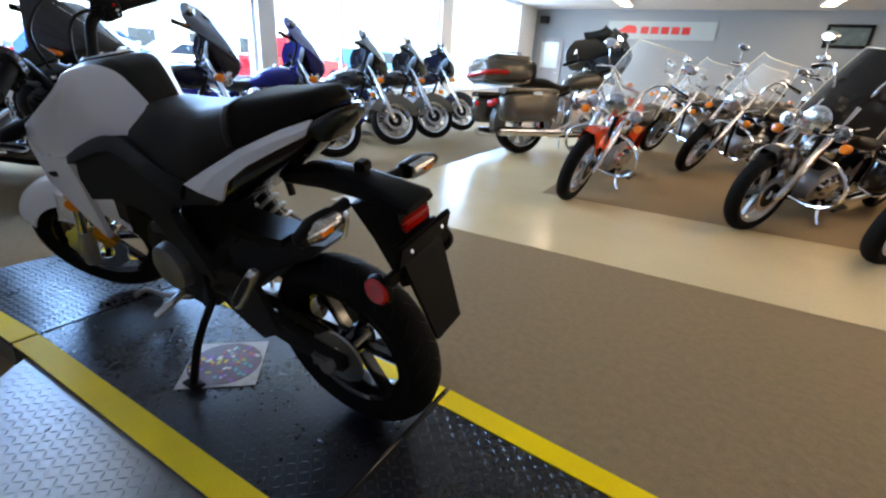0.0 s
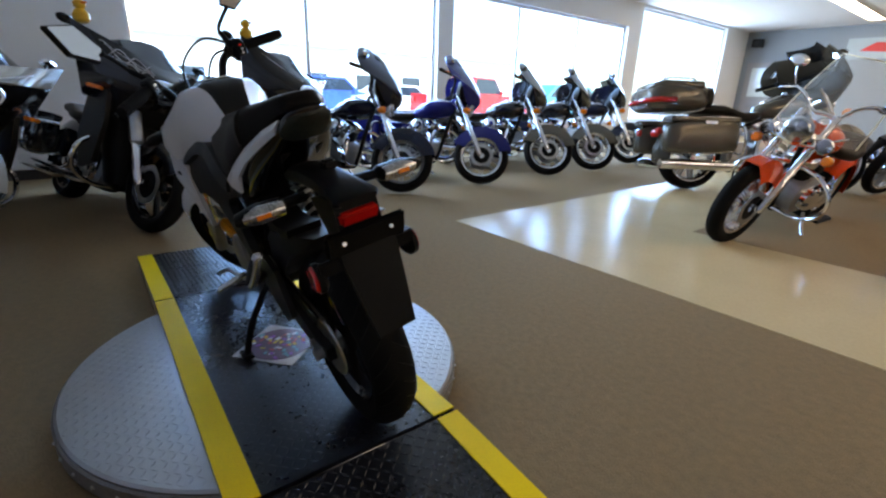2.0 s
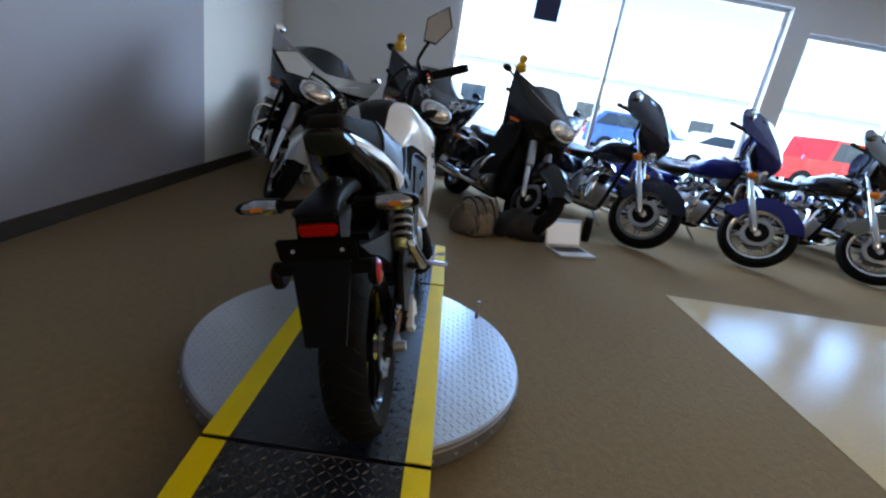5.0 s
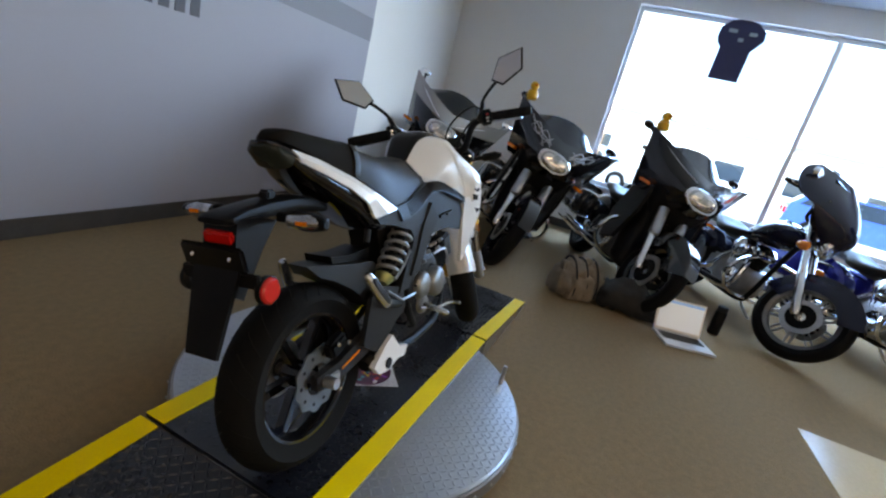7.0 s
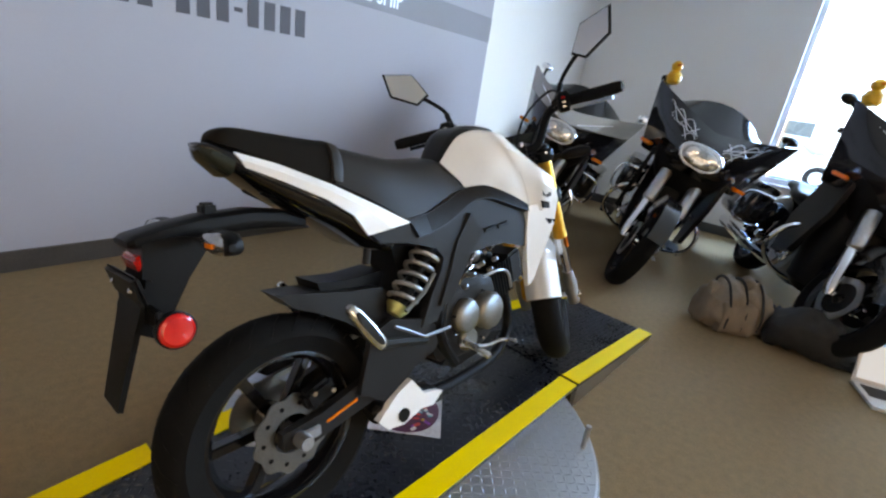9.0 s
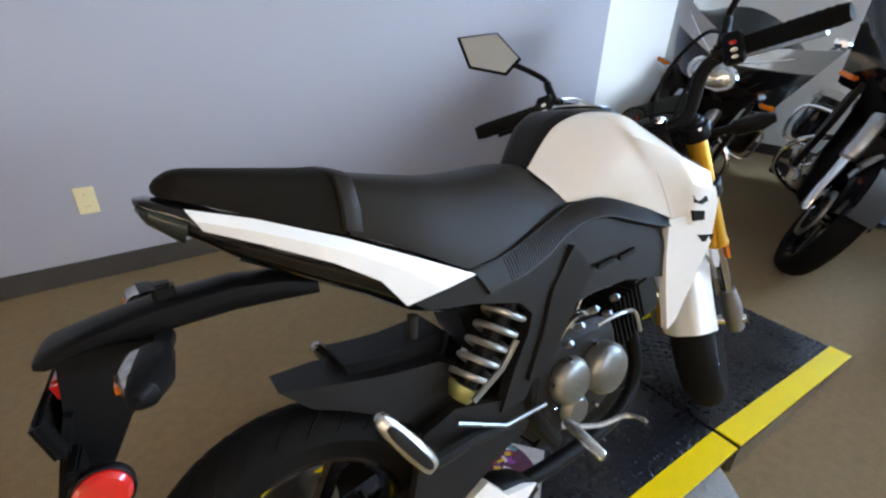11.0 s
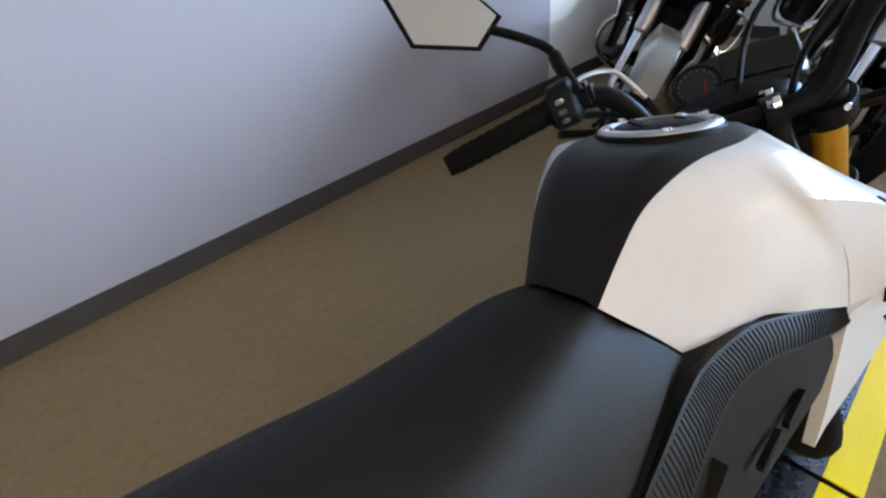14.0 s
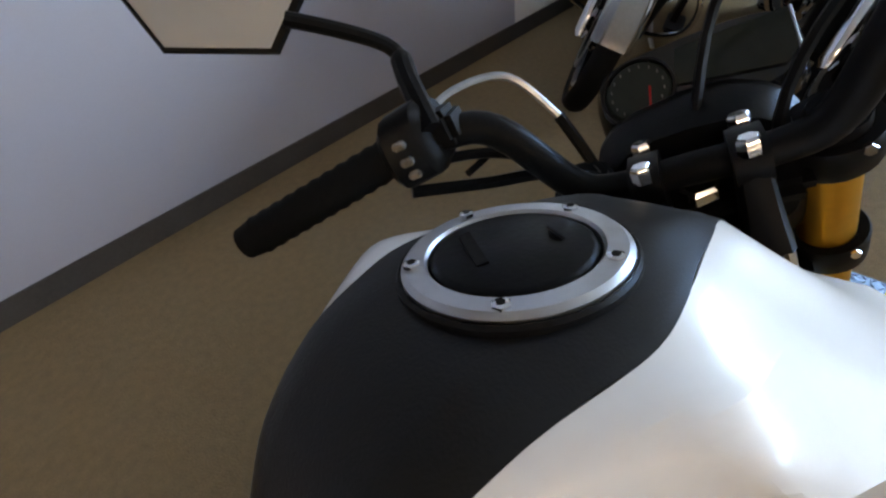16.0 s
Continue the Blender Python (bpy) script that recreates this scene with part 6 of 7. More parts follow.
    if bags:
        for s in (-1, 1):
            bg = part("saddlebag", add_loft(B(), [oval((x, s * 0.295, z), (0, 1, 0), (0, 0, 1), w, h, 20, 4) for x, z, w, h in ((-1.36, 0.52, 0.06, 0.12), (-1.40, 0.52, 0.095, 0.16), (-1.62, 0.515, 0.105, 0.17), (-1.92, 0.50, 0.105, 0.155), (-2.04, 0.49, 0.09, 0.13), (-2.07, 0.49, 0.05, 0.09))]), bag_mat, P, "painted hard saddlebag", smooth=50)
            part("bag_lid", add_loft(B(), [oval((x, s * 0.295, 0.665), (0, 1, 0), (0, 0, 1), w, 0.028, 20, 4) for x, w in ((-1.37, 0.07), (-1.41, 0.103), (-1.95, 0.11), (-2.05, 0.08))]), bag_mat, bg)
            part("bag_latch", add_box(B(), (-1.68, s * 0.405, 0.635), (0.12, 0.012, 0.03)), M_CHROME, bg, bevel=0.005)
            part("bag_guard", add_tube(B(), curve_pts([(-1.33, s * 0.2, 0.38), (-1.34, s * 0.40, 0.36), (-1.36, s * 0.42, 0.58), (-1.35, s * 0.22, 0.62)]), 0.012, 8), M_CHROME, P)
            part("bag_lamp", add_lathe(B(), [(0, 0.03), (0.03, 0.026), (0.036, 0), (0, 0)], (-2.065, s * 0.2, 0.56), (-1, 0, 0), 14), M_RED, P, "red rear lamp")
    if tour:
        D = Matrix.Translation((0, 0, -0.11))
        tp = part("top_case", add_loft(B(), [oval((x, 0, z), (0, 1, 0), (0, 0, 1), w, h, 22, 4) for x, z, w, h in ((-1.62, 0.98, 0.2, 0.09), (-1.66, 0.985, 0.26, 0.125), (-1.85, 0.985, 0.29, 0.135), (-2.12, 0.985, 0.27, 0.125), (-2.2, 0.98, 0.2, 0.09))]), bag_mat, P, "large painted top case", xf=D, smooth=50)
        part("case_lid", add_loft(B(), [oval((x, 0, 1.10), (0, 1, 0), (0, 0, 1), w, h, 22, 4) for x, w, h in ((-1.66, 0.2, 0.02), (-1.7, 0.26, 0.05), (-2.08, 0.25, 0.05), (-2.16, 0.18, 0.02))]), bag_mat, tp, xf=D, smooth=50)
        for y in (-0.15, 0.15):
            part("rack_rail", add_tube(B(), curve_pts([(-1.74, y, 1.13), (-1.76, y, 1.17), (-2.02, y, 1.17), (-2.05, y, 1.13)]), 0.009, 8), M_CHROME, tp, xf=D)
        part("case_lamp", add_tube(B(), curve_pts([(-1.98, -0.287, 0.955), (-2.14, -0.268, 0.955), (-2.205, -0.18, 0.955), (-2.215, 0, 0.955), (-2.205, 0.18, 0.955), (-2.14, 0.268, 0.955), (-1.98, 0.287, 0.955)]), 0.024, 8), M_RED, tp, "red wrap-round reflector", xf=D)
        part("backrest", add_loft(B(), [oval((x, 0, 1.0), (0, 1, 0), (0, 0, 1), 0.2, 0.11, 16, 3) for x in (-1.56, -1.61)]), M_SEAT, tp, xf=D)
    if crash:
        part("crash_bar", add_tube(B(), curve_pts([(-0.55, 0.03, 0.62), (-0.52, 0.2, 0.60), (-0.50, 0.34, 0.50), (-0.52, 0.35, 0.34), (-0.58, 0.2, 0.24), (-0.62, 0, 0.23), (-0.58, -0.2, 0.24), (-0.52, -0.35, 0.34), (-0.50, -0.34, 0.50), (-0.52, -0.2, 0.60), (-0.55, -0.03, 0.62)], 4), 0.016, 8), M_CHROME, P, "chrome engine guard")
    for s in (-1, 1):
        part("floorboard", add_box(B(), (-0.78, s * 0.30, 0.27), (0.3, 0.11, 0.025)), M_BLACK, P, bevel=0.01)
    part("side_stand", add_tube(B(), [(-0.92, 0.16, 0.22), (-0.86, 0.22, 0.12), (-0.80, 0.30, 0.045)], 0.013, 8), M_STEEL, P)
    return P


def toy(at, tilt):
    t = thing("toy_figure", Matrix.Translation(at) @ pose(0, 0, 0, 0, tilt, 40), "small yellow and orange plastic toy on the fairing", "toy", "toys on the fairings")
    my = mk("yellow_toy_plastic", (0.8, 0.42, 0.02), 0.4)
    part("body", add_loft(B(), [oval((0, 0, z), (1, 0, 0), (0, 1, 0), r, r, 14) for z, r in ((0, 0.03), (0.015, 0.045), (0.05, 0.05), (0.08, 0.03))]), my, t)
    part("head", add_loft(B(), [oval((0.015, 0, z), (1, 0, 0), (0, 1, 0), r, r, 14) for z, r in ((0.078, 0.015), (0.095, 0.034), (0.12, 0.036), (0.14, 0.016))]), my, t)
    part("beak", add_loft(B(), [oval((0.045 + x, 0, 0.11), (0, 1, 0), (0, 0, 1), w, w * 0.5, 10) for x, w in ((0, 0.018), (0.02, 0.014), (0.028, 0.004))]), M_ORANGE, t)
    return t


SC = 0.92
cruiser("silver touring motorcycle with large winged fairing, parked in the corner", (-2.03, -1.13), 18, PT_SILVER, 19, 10, "shark", PT_DARKSILVER, wheel="mag5", rims=M_GLOSS, lower=M_GLOSS, bag_mat=PT_BLACK, tour=True, scale=0.95)
cruiser("black touring motorcycle with pale flame stripes on its fairing", (-2.11, -0.19), 17, PT_BLACK, 19, 6, "shark", PT_BLACK, wheel="mag5", rims=M_GLOSS, flames=True, scale=0.95)
cruiser("black touring motorcycle with a winged fairing by the window", (-2.23, 0.895), 22, PT_BLACK, 19, 10, "shark", PT_BLACK, wheel="mag5", rims=M_GLOSS, scale=0.95)
cruiser("dark navy touring motorcycle with batwing fairing by the window", (-2.42, 1.95), 22, PT_NAVY, 11, 32, "batwing", PT_NAVY, rims=M_DARKRIM, scale=SC)
cruiser("blue touring motorcycle with batwing fairing by the window", (-2.39, 2.96), 22, PT_BLUE, 11, 32, "batwing", PT_BLUE, scale=SC)
cruiser("black touring motorcycle with grey front mudguard by the window", (-2.46, 4.14), 22, PT_BLACK, 11, 30, "batwing", PT_GREY, scale=SC)
cruiser("black touring motorcycle with bronze front mudguard by the window", (-2.47, 5.07), 22, PT_BLACK, 11, 30, "batwing", PT_GREY, scale=SC)
cruiser("dark touring motorcycle at the end of the window row", (-2.65, 6.2), 22, PT_NAVY, 11, 36, "batwing", PT_NAVY, scale=SC)
cruiser("bronze-grey touring motorcycle with top case and red rear lamps", (-1.07, 4.97), 56, PT_GREY, 8, 10, "batwing", PT_GREY, tour=True, rear_first=True, scale=1.1)
cruiser("orange-red cruiser with tall clear windscreen and chrome guards", (0.10, 3.14), 268, PT_RED, 17, -4, None, PT_RED, bags=False, shield=True, wheel="wire", lightbar=True, scale=SC)
cruiser("black cruiser with silver cast wheels and a clear windscreen", (1.38, 3.27), 245, PT_BLACK, 15, -10, None, PT_BLACK, bags=True, wheel="mag5", rims=M_STEEL, lightbar=True, shield=True, shield_mat=M_WSMOKE, bars_up=0.12, scale=SC)
cruiser("maroon cruiser with pale five-spoke wheels and amber signals", (2.13, 3.06), 236, PT_MAROON, 17, -4, None, PT_MAROON, bags=True, wheel="mag5", rims=mk("pale_wheel", (0.6, 0.6, 0.6), 0.3, 0.5), shield=False, scale=SC)
cruiser("chrome-forked cruiser with wire wheels and high bars", (0.84, 5.43), 236, PT_BLACK, 13, 14, None, PT_BLACK, bags=False, wheel="wire", bars_up=0.1, shield=True, scale=SC)
for k, (x, y, h, body, far, lab) in enumerate(((2.6, 5.6, 236, PT_YELLOW, None, "yellow and black cruiser in the second row"), (0.1, 7.6, 238, PT_GREY, None, "dark grey cruiser with windscreen in the second row"), (1.9, 7.4, 236, PT_BLACK, None, "black cruiser in the second row"),
                                         (3.9, 4.9, 234, PT_BLACK, "batwing", "black touring motorcycle in the second row"), (0.9, 9.2, 236, PT_MAROON, None, "maroon cruiser towards the far wall"), (3.3, 8.8, 236, PT_BLACK, None, "black cruiser towards the far wall"), (-0.4, 10.4, 238, PT_SILVER, None, "silver cruiser towards the far wall"), (2.0, 10.6, 236, PT_NAVY, None, "navy cruiser towards the far wall"), (4.2, 10.6, 236, PT_BLACK, None, "black cruiser by the far wall"), (1.62, 5.75, 238, PT_BLACK, None, "black cruiser with saddlebags in the second row"), (3.4, 6.7, 236, PT_MAROON, None, "dark maroon cruiser in the second row"), (-0.3, 9.0, 238, PT_BLACK, None, "black cruiser beside the walkway"))):
    cruiser(lab, (1.3 + 0.9 * (x - 1.3), -0.5 + 0.9 * (y + 0.5)), h, body, 13, 10, far, body, bags=True, wheel=("wire", "split", "mag5")[k % 3], shield=(k in (1, 4, 6)), group="second row of motorcycles", scale=SC)

# ---- wall fittings ----
def on_south(x, z, d=0.0):
    """A pose on the south wall's face at the world's x, facing into the room."""
    u = (x + 4.65) / math.cos(radians(1.85))
    return ROOM @ Matrix.Translation((u, d, z))


outlet = thing("wall_outlet", on_south(0.782, 0.375), "cream plastic wall outlet with two sockets", "outlet")
M_CREAM = mk("cream_plastic", (0.75, 0.66, 0.42), 0.4, var=0.04)
part("plate", add_box(B(), (0, 0.003, 0), (0.075, 0.006, 0.118)), M_CREAM, outlet, bevel=0.002)
for z in (-0.027, 0.027):
    sk = part("socket", add_loft(B(), [oval((0, y, z), (1, 0, 0), (0, 0, 1), 0.017, 0.015, 16, 3) for y in (0.005, 0.009)]), M_CREAM, outlet)
    for x in (-0.006, 0.006):
        part("slit", add_box(B(), (x, 0.0093, z + 0.002), (0.0016, 0.001, 0.008)), M_BLACK, sk)

band = thing("wall_band", on_south(-2.64, 1.587), "painted grey band with white lettering on the wall", "sign")
part("band", add_box(B(), (1.9, 0.002, 0.0), (3.8, 0.004, 0.195)), M_BAND, band)
txt = bpy.data.curves.new("lettering", "FONT")
txt.body, txt.size, txt.extrude, txt.align_x = "WE SHIP", 0.16, 0.001, "CENTER"
lettering = new("lettering", txt)
lettering.parent = band
lettering.matrix_basis = Matrix.Translation((1.32, 0.006, -0.055)) @ Matrix.Rotation(math.pi, 4, "Z") @ Matrix.Rotation(radians(90), 4, "X") @ Matrix.Diagonal((0.78, 1, 1, 1))
txt.materials.append(M_WHITE)
number = thing("wall_number", on_south(-0.25, 1.297), "row of dark blocks painted on the wall", "sign")
for k in range(10):
    x = -0.494 + 0.098 * k + (0.07 if k > 3 else 0) + (0.07 if k > 6 else 0)
    part("bar", add_box(B(), (x, 0.0015, 0), (0.064, 0.003, 0.145)), M_LETTER, number)
for k in (3, 6):
    part("dash", add_box(B(), (-0.494 + 0.098 * (k + 0.5) + 0.035 + (0.07 if k > 3 else 0), 0.0015, 0), (0.045, 0.003, 0.022)), M_LETTER, number)

# sign board, picture, door and cabinet at the far wall
M_BOARD = mk("sign_board", (0.31, 0.37, 0.40), 0.4, var=0.05)
M_SIGNRED = mk("sign_red", (0.5, 0.02, 0.02), 0.4, var=0.05)
board = thing("sign_board", ROOM @ Matrix.Translation((3.95, NORTH, 2.38)), "pale blue sign board with a red winged mark", "sign")
part("board", add_box(B(), (0, -0.02, 0), (3.05, 0.04, 0.5)), M_BOARD, board, bevel=0.005)
for k in range(5):
    part("mark", add_box(B(), (-0.42 + 0.29 * k, -0.045, 0.0), (0.22, 0.012, 0.2)), M_SIGNRED, board)
part("wing", add_slab(B(), [(-1.25, -0.06), (-0.65, -0.1), (-0.65, 0.02), (-0.72, 0.12), (-0.95, 0.14)], -0.05, -0.04), M_SIGNRED, board)
pic = thing("framed_picture", ROOM @ Matrix.Translation((8.55, NORTH, 2.33)), "dark framed picture on the far wall", "picture")
part("frame", add_box(B(), (0, -0.02, 0), (1.0, 0.04, 0.58)), M_BLACK, pic, bevel=0.008)
part("print", add_box(B(), (0, -0.042, 0), (0.84, 0.004, 0.42)), mk("dark_print", (0.08, 0.12, 0.13), 0.2, var=0.5, scale=5), pic)
door = tagged(new("door_1"), "grey metal door with a glazed panel in the far wall", "door", kind="structure")
door.matrix_world = ROOM @ Matrix.Translation((0.62, NORTH, 0))
part("leaf", add_box(B(), (0, -0.025, 1.05), (0.9, 0.05, 2.1)), mk("grey_door", (0.25, 0.25, 0.26), 0.5), door, bevel=0.005)
# pale opaque colour stands for the brightness behind the door's glass
part("glass", add_box(B(), (0, -0.055, 1.55), (0.6, 0.01, 0.8)), mk("lit_glass_pale", (0.55, 0.62, 0.62), 0.1), door)
part("door_handle", add_tube(B(), [(0.36, -0.05, 1.0), (0.36, -0.1, 1.0), (0.24, -0.1, 1.0)], 0.011, 8), M_STEEL, door)
cab = thing("cabinet", ROOM @ Matrix.Translation((10.2, NORTH - 0.32, 0)), "white cabinet against the far wall", "cabinet")
part("body", add_box(B(), (0, 0, 0.75), (1.1, 0.6, 1.5)), M_WHITE, cab, bevel=0.01)
for s in (-1, 1):
    cd = part("cabinet_door", add_box(B(), (s * 0.27, -0.31, 0.76), (0.52, 0.02, 1.42)), M_WHITE, cab, bevel=0.004)
    part("handle", add_box(B(), (s * 0.06, -0.33, 0.8), (0.015, 0.02, 0.14)), M_STEEL, cd)
vent = thing("ceiling_vent", ROOM @ Matrix.Translation((5.4, 13.6, CEIL)), "grey slatted ceiling vent", "vent")
part("frame", add_box(B(), (0, 0, -0.006), (0.62, 0.32, 0.012)), M_ALU, vent)
for k in range(7):
    part("slat", add_box(B(), (0, -0.12 + 0.04 * k, -0.014), (0.56, 0.012, 0.004)), M_BOARD, vent)
spk = thing("wall_speaker", ROOM @ Matrix.Translation((0.35, NORTH - 0.14, 2.62)), "small black loudspeaker near the ceiling", "speaker")
part("box", add_box(B(), (0, 0, 0), (0.24, 0.26, 0.22)), M_BLACK, spk, bevel=0.01)
part("cone", add_lathe(B(), [(0, 0.01), (0.03, 0.012), (0.08, 0.002), (0.085, 0), (0, 0)], (0, -0.132, 0), (0, -1, 0), 20), M_GREYP, spk)

# dark cut-out hanging in the window
M_CUT = mk("dark_blue_card", (0.012, 0.013, 0.06), 0.6, var=0.1)
cut = thing("window_hanger", ROOM @ Matrix.Translation((-0.03, 3.20, 2.485)), "dark blue cut-out card hanging in the window", "sign")
part("card", add_loft(B(), [[Vector((x, p[0], p[1])) for p in ((-0.21, 0.03), (-0.20, 0.13), (-0.12, 0.2), (0.0, 0.225), (0.14, 0.2), (0.23, 0.13), (0.24, 0.04), (0.19, -0.03), (0.15, -0.08), (0.14, -0.40), (-0.16, -0.40), (-0.15, -0.08), (-0.19, -0.03))] for x in (0.0, 0.006)]), M_CUT, cut)
for y, z, w in ((-0.08, 0.10, 0.085), (0.12, 0.09, 0.075), (0.02, 0.02, 0.05)):
    part("patch", add_box(B(), (0.008, y, z), (0.003, w, 0.035)), M_BOARD, cut)
part("cord", add_tube(B(), [(0.003, 0.01, 0.22), (0.003, 0.01, 0.30)], 0.003, 6), M_BLACK, cut)

# laptop, flask and bags on the carpet
lap = thing("laptop", Matrix.Translation((-1.93, 1.30, 0.0)) @ pose(0, 0, 0, 0, 0, 20), "open silver laptop with a bright white screen on the carpet", "laptop")
part("base", add_box(B(), (0, 0, 0.01), (0.24, 0.33, 0.016)), mk("laptop_silver", (0.6, 0.6, 0.62), 0.35, 0.3), lap, bevel=0.003)
part("keyboard", add_box(B(), (-0.035, 0, 0.0188), (0.11, 0.28, 0.002)), M_GREYP, lap)
part("touchpad", add_box(B(), (0.065, 0, 0.0188), (0.07, 0.1, 0.0015)), mk("touchpad", (0.5, 0.5, 0.52), 0.4), lap)
hinge = Matrix.Rotation(radians(-16), 3, "Y")
lid = part("lid", add_box(B(), Vector((-0.118, 0, 0.018)) + hinge @ Vector((0, 0, 0.113)), (0.008, 0.33, 0.226), hinge), mk("laptop_lid", (0.55, 0.55, 0.57), 0.35, 0.3), lap, bevel=0.002)
part("screen", add_box(B(), Vector((-0.118, 0, 0.018)) + hinge @ Vector((0.0055, 0, 0.116)), (0.002, 0.305, 0.195), hinge), mk_glow("lit_screen", (0.62, 0.72, 0.85), 0.05), lid, "lit white screen")
part("title_bar", add_box(B(), Vector((-0.118, 0, 0.018)) + hinge @ Vector((0.0068, 0, 0.203)), (0.001, 0.303, 0.018), hinge), mk_glow("lit_title_bar", (0.2, 0.45, 0.85), 0.06), lid, "lit blue title bar")
flask = thing("flask", Matrix.Translation((-2.40, 1.54, 0.0)), "black insulated flask standing on the carpet", "bottle")
part("body", add_lathe(B(), [(0, 0), (0.036, 0), (0.04, 0.006), (0.04, 0.17), (0.034, 0.18), (0, 0.18)], (0, 0, 0), (0, 0, 1), 20), M_BLACK, flask)
part("lid", add_lathe(B(), [(0.0, 0.18), (0.035, 0.18), (0.036, 0.186), (0.036, 0.212), (0.03, 0.218), (0, 0.218)], (0, 0, 0), (0, 0, 1), 20), M_GREYP, flask)
M_CANVAS = mk("tan_canvas", (0.2, 0.16, 0.125), 0.9, var=0.25, scale=14, fine=400, bump=0.002)
M_NYLON = mk("black_nylon", (0.02, 0.02, 0.022), 0.8, var=0.3, scale=14, fine=400, bump=0.002)


def lumpy(st, seed, amount):
    """A soft bag: smooth rings along its length, creased by two scales of noise."""
    cs = curve_pts([Vector((c[0], c[1], c[2])) for c, a, b, rx, ry in st], 4)
    rs = curve_pts([Vector((rx, ry, 0)) for c, a, b, rx, ry in st], 4)
    a, b = st[0][1], st[0][2]
    off = Vector((seed * 7.3, seed * 1.9, seed * 3.1))
    rings = []
    for c, r in zip(cs, rs):
        ring = []
        for p in oval(c, a, b, max(r.x, 0.01), max(r.y, 0.01), 30, 2.6):
            out = (p - c).normalized()
            crease = abs(noise.noise(p * 11 + off)) * 1.6 - 0.15 + 0.6 * noise.noise(p * 30 + off)
            q = p + out * (amount * crease)
            ring.append(Vector((q.x, q.y, max(q.z, 0.004))))
        rings.append(ring)
    return add_loft(B(), rings)


pack = thing("backpack", Matrix.Translation((-2.10, 0.52, 0.0)) @ pose(0, 0, 0, 0, 0, 128) @ Matrix.Diagonal((0.74, 0.8, 1.08, 1)), "grey-tan canvas backpack lying against the motorcycle", "backpack")
part("body", lumpy([((x, 0, z), (0, 1, 0), (0, 0, 1), a, b) for x, z, a, b in ((-0.24, 0.07, 0.06, 0.05), (-0.21, 0.09, 0.12, 0.085), (-0.1, 0.12, 0.15, 0.115), (0.02, 0.13, 0.15, 0.125), (0.14, 0.12, 0.14, 0.115), (0.22, 0.1, 0.11, 0.085), (0.25, 0.09, 0.05, 0.04))], 3, 0.05), M_CANVAS, pack, smooth=70)
part("pocket", lumpy([((x, -0.13, z), (0, 1, 0), (0, 0, 1), a, b) for x, z, a, b in ((-0.16, 0.08, 0.03, 0.05), (-0.13, 0.085, 0.06, 0.075), (0.06, 0.09, 0.065, 0.08), (0.1, 0.085, 0.03, 0.05))], 4, 0.025), M_CANVAS, pack, smooth=70)
for x in (-0.12, 0.0, 0.12):
    part("strap", add_tube(B(), curve_pts([(x, -0.18, 0.04), (x, -0.18, 0.14), (x, -0.065, 0.256), (x, 0.08, 0.25), (x, 0.16, 0.1)]), 0.009, 6), M_NYLON, pack, "dark webbing strap")
for x, z, r in ((-0.17, 0.2, 0.05), (0.06, 0.235, 0.055), (0.19, 0.18, 0.045)):
    part("fold", lumpy([((x + d, y, z - 1.4 * y * y), (0, 1, 0), (0, 0, 1), w, w * 0.6) for d, y, w in ((-0.05, -0.02, r * 0.4), (-0.03, 0.0, r), (0.02, 0.02, r * 1.1), (0.05, 0.03, r * 0.4))], int(100 * z), 0.025), M_CANVAS, pack, smooth=70)
part("handle", add_tube(B(), curve_pts([(0.24, -0.04, 0.12), (0.30, -0.02, 0.15), (0.30, 0.03, 0.15), (0.24, 0.05, 0.12)]), 0.01, 8), M_NYLON, pack)
bag = thing("black_bag", Matrix.Translation((-2.16, 0.90, 0.0)) @ pose(0, 0, 0, 0, 0, 95) @ Matrix.Diagonal((0.85, 0.8, 0.85, 1)), "soft black nylon bag lying on the carpet", "bag")
part("body", lumpy([((x, 0, z), (0, 1, 0), (0, 0, 1), a, b) for x, z, a, b in ((-0.25, 0.06, 0.06, 0.04), (-0.2, 0.1, 0.14, 0.09), (-0.06, 0.14, 0.17, 0.13), (0.08, 0.13, 0.16, 0.12), (0.2, 0.08, 0.12, 0.075), (0.26, 0.05, 0.05, 0.035))], 5, 0.045), M_NYLON, bag, smooth=70)
part("strap", add_tube(B(), curve_pts([(0.2, -0.1, 0.08), (0.34, -0.14, 0.03), (0.42, -0.02, 0.025), (0.36, 0.1, 0.03), (0.2, 0.08, 0.08)]), 0.012, 6), M_NYLON, bag)

# ---- outside: lot, street, parked cars and the building across ----
M_LOT = mk("lot_concrete", (0.46, 0.45, 0.43), 0.9, var=0.12, scale=0.6, fine=8, bump=0.003)
ground = tagged(part("ground", add_box(B(), (-300, 0, -0.35), (590.4, 900, 0.3)), M_LOT, None), "pale concrete lot outside the windows", "ground", kind="structure")
M_CARGLASS = mk("car_glass", (0.02, 0.03, 0.04), 0.05, var=0.1)


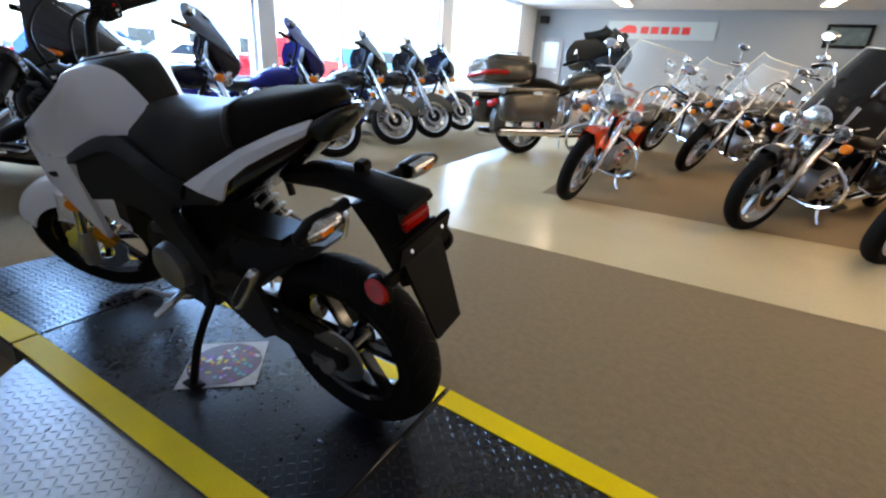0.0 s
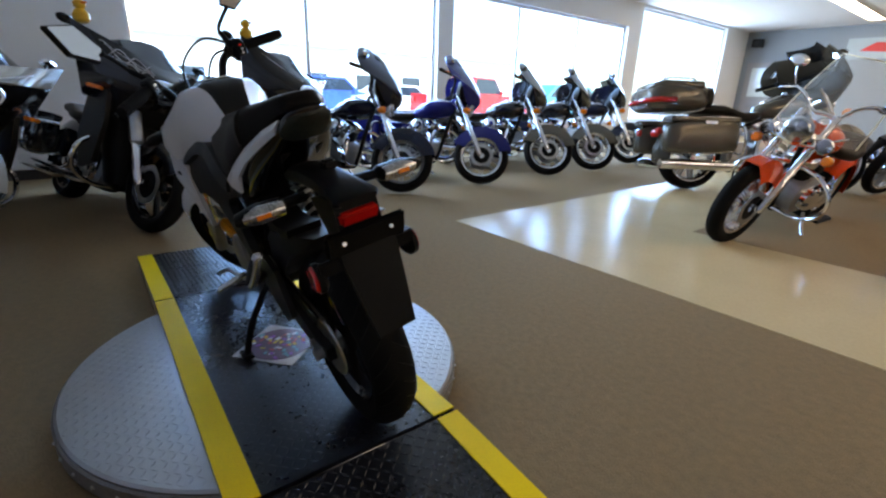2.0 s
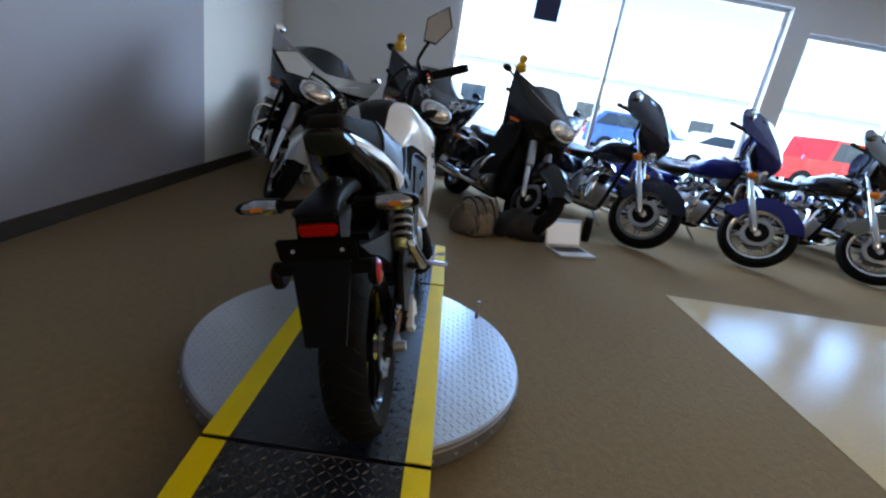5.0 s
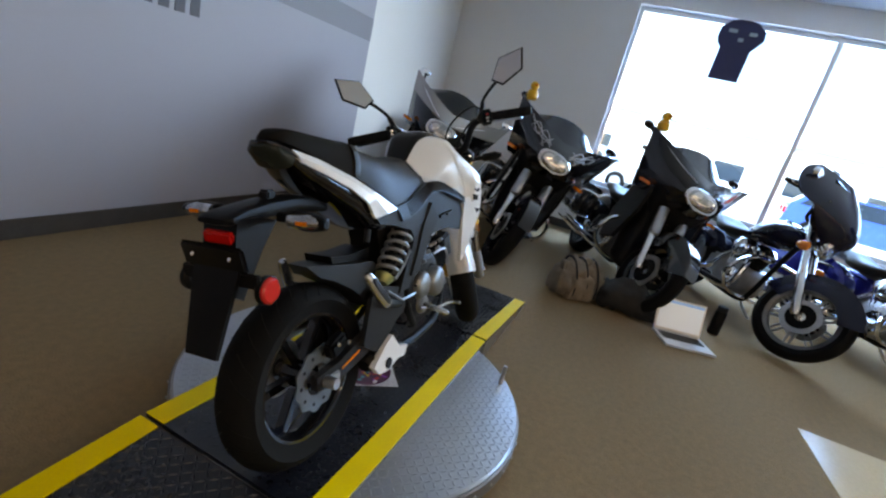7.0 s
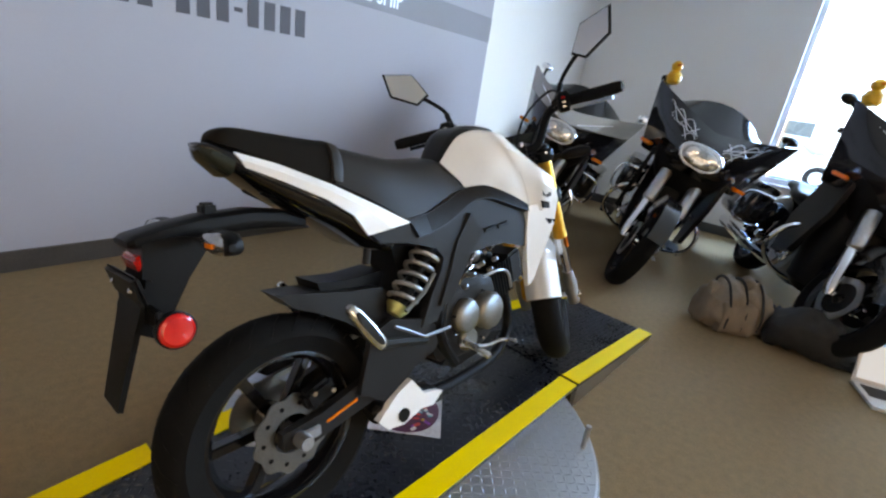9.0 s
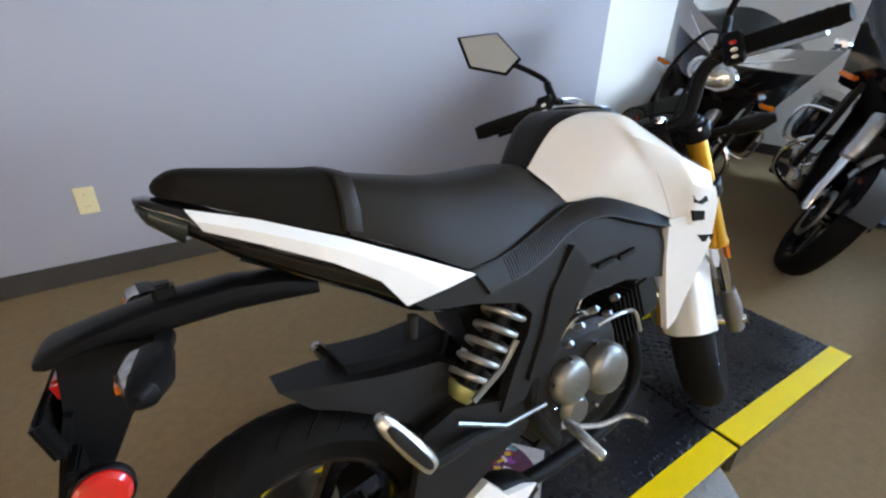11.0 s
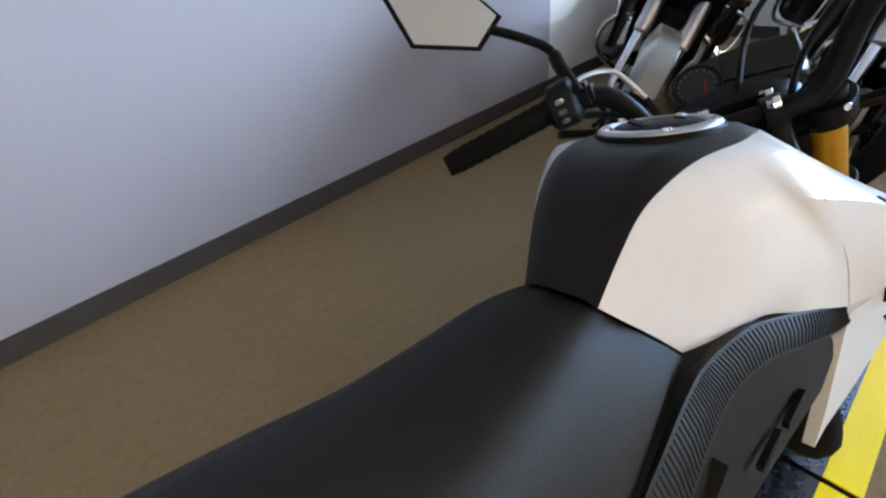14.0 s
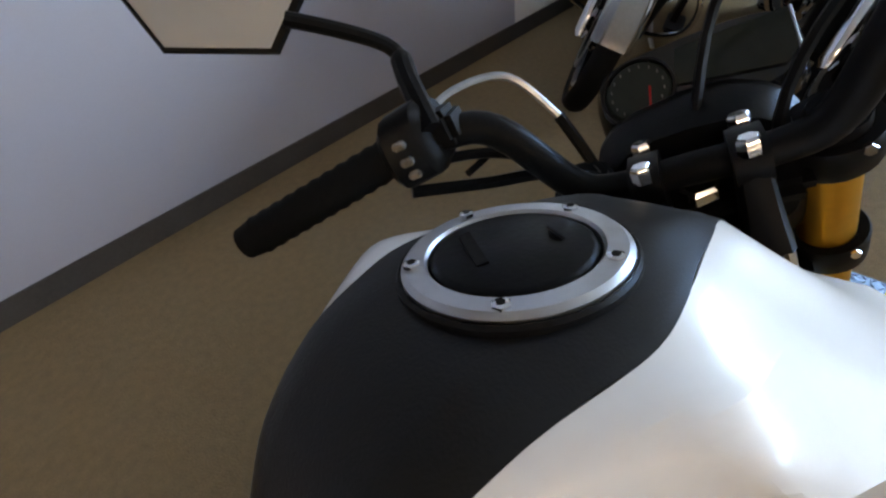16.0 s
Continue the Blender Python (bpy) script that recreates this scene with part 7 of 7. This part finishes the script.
def car(label, at, heading, mat, kind="sedan"):
    c = thing("parked_car", Matrix.Translation((at[0], at[1], -0.2)) @ pose(0, 0, 0, 0, 0, heading), label, "car", "parked cars")
    if kind == "pickup":
        prof = [(2.6, 0.45), (2.62, 0.85), (2.3, 1.05), (1.2, 1.12), (0.7, 1.12), (0.2, 1.75), (-0.9, 1.78), (-1.05, 1.15), (-2.6, 1.12), (-2.65, 0.5)]
        glass = [(0.62, 1.18), (0.2, 1.7), (-0.82, 1.72), (-0.92, 1.18)]
        R, axles = 0.40, (1.65, -1.65)
    elif kind == "suv":
        prof = [(2.25, 0.42), (2.3, 0.8), (2.1, 1.0), (1.1, 1.1), (0.55, 1.62), (-1.6, 1.66), (-2.15, 1.1), (-2.25, 0.45)]
        glass = [(0.95, 1.14), (0.5, 1.56), (-1.5, 1.58), (-1.9, 1.14)]
        R, axles = 0.37, (1.35, -1.35)
    else:
        prof = [(2.2, 0.38), (2.25, 0.65), (2.05, 0.82), (1.0, 0.95), (0.35, 1.4), (-0.95, 1.42), (-1.6, 1.02), (-2.2, 0.95), (-2.28, 0.42)]
        glass = [(0.85, 0.99), (0.3, 1.34), (-0.9, 1.35), (-1.4, 1.03)]
        R, axles = 0.33, (1.35, -1.35)
    part("body", add_slab(B(), prof, -0.88, 0.88), mat, c, bevel=0.07)
    for s in (-1, 1):
        part("side_window", add_slab(B(), glass, s * 0.868, s * 0.886), M_CARGLASS, c, bevel=0.01)
        part("door_mirror", add_box(B(), (glass[0][0] - 0.1, s * 0.98, glass[0][1] + 0.05), (0.12, 0.16, 0.12)), mat, c, bevel=0.03)
        part("headlight", add_box(B(), (prof[1][0] - 0.06, s * 0.68, prof[1][1] - 0.06), (0.14, 0.32, 0.14)), M_LENS, c, bevel=0.02)
        part("tail_light", add_box(B(), (prof[-1][0] + 0.03, s * 0.72, prof[-1][1] + 0.4), (0.1, 0.26, 0.2)), M_RED, c, bevel=0.02)
        for x in axles:
            w = part("wheel", add_lathe(B(), [(0, 0.10), (R * 0.55, 0.09), (R * 0.62, 0.06), (R * 0.62, -0.1), (0, -0.1)], (x, s * 0.82, R), (0, s, 0), 20), M_STEEL, c)
            part("tyre", add_lathe(B(), [(R * 0.62, -0.1), (R * 0.94, -0.11), (R, -0.08), (R, 0.08), (R * 0.94, 0.11), (R * 0.62, 0.1)], (x, s * 0.82, R), (0, s, 0), 28, closed_prof=True), M_TYRE, w)
    g = glass
    part("windscreen", add_slab(B(), [(g[0][0] + 0.16, g[0][1] - 0.02), (g[1][0] + 0.08, g[1][1] + 0.03), (g[1][0] + 0.04, g[1][1] + 0.03), (g[0][0] + 0.1, g[0][1] - 0.02)], -0.74, 0.74), M_CARGLASS, c)
    return c


car("blue sport-utility car parked in the lot outside", (-17.0, 7.5), 80, paint("car_blue", (0.03, 0.1, 0.35)), "suv")
car("white saloon car parked in the lot outside", (-16.0, 10.3), 85, paint("car_white", (0.7, 0.7, 0.7), 0.2, 0.0), "sedan")
car("red pickup truck parked in the lot outside", (-13.6, 12.4), 95, paint("car_red", (0.6, 0.03, 0.03), 0.2, 0.0), "pickup")
car("teal sport-utility car parked in the lot outside", (-13.5, 18.0), 85, paint("car_teal", (0.06, 0.28, 0.33)), "suv")
car("silver saloon car parked in the lot outside", (-17.0, -1.2), 80, paint("car_silver", (0.45, 0.46, 0.47), 0.25, 0.5), "sedan")
M_SIDING = mk("pale_siding", (0.6, 0.58, 0.54), 0.8, var=0.06, scale=0.5, fine=6)
shop = thing("shop_building", Matrix.Translation((-48, 12, -0.2)), "low pale building across the lot", "building")
part("wall", add_box(B(), (0, 0, 2.4), (12, 60, 4.8)), M_SIDING, shop)
part("roof", add_box(B(), (0, 0, 4.95), (12.8, 60.8, 0.3)), mk("roof_trim", (0.3, 0.29, 0.28), 0.7), shop)
for k in range(11):
    wn = part("window", add_box(B(), (6.03, -26 + 5.2 * k, 1.9), (0.1, 2.4, 1.6)), M_ALU, shop)
    part("pane", add_box(B(), (6.09, -26 + 5.2 * k, 1.9), (0.03, 2.2, 1.4)), M_CARGLASS, wn)

# ---- toys on two fairings ----
toy(TIPS[1], -10)
toy(TIPS[2], -10)
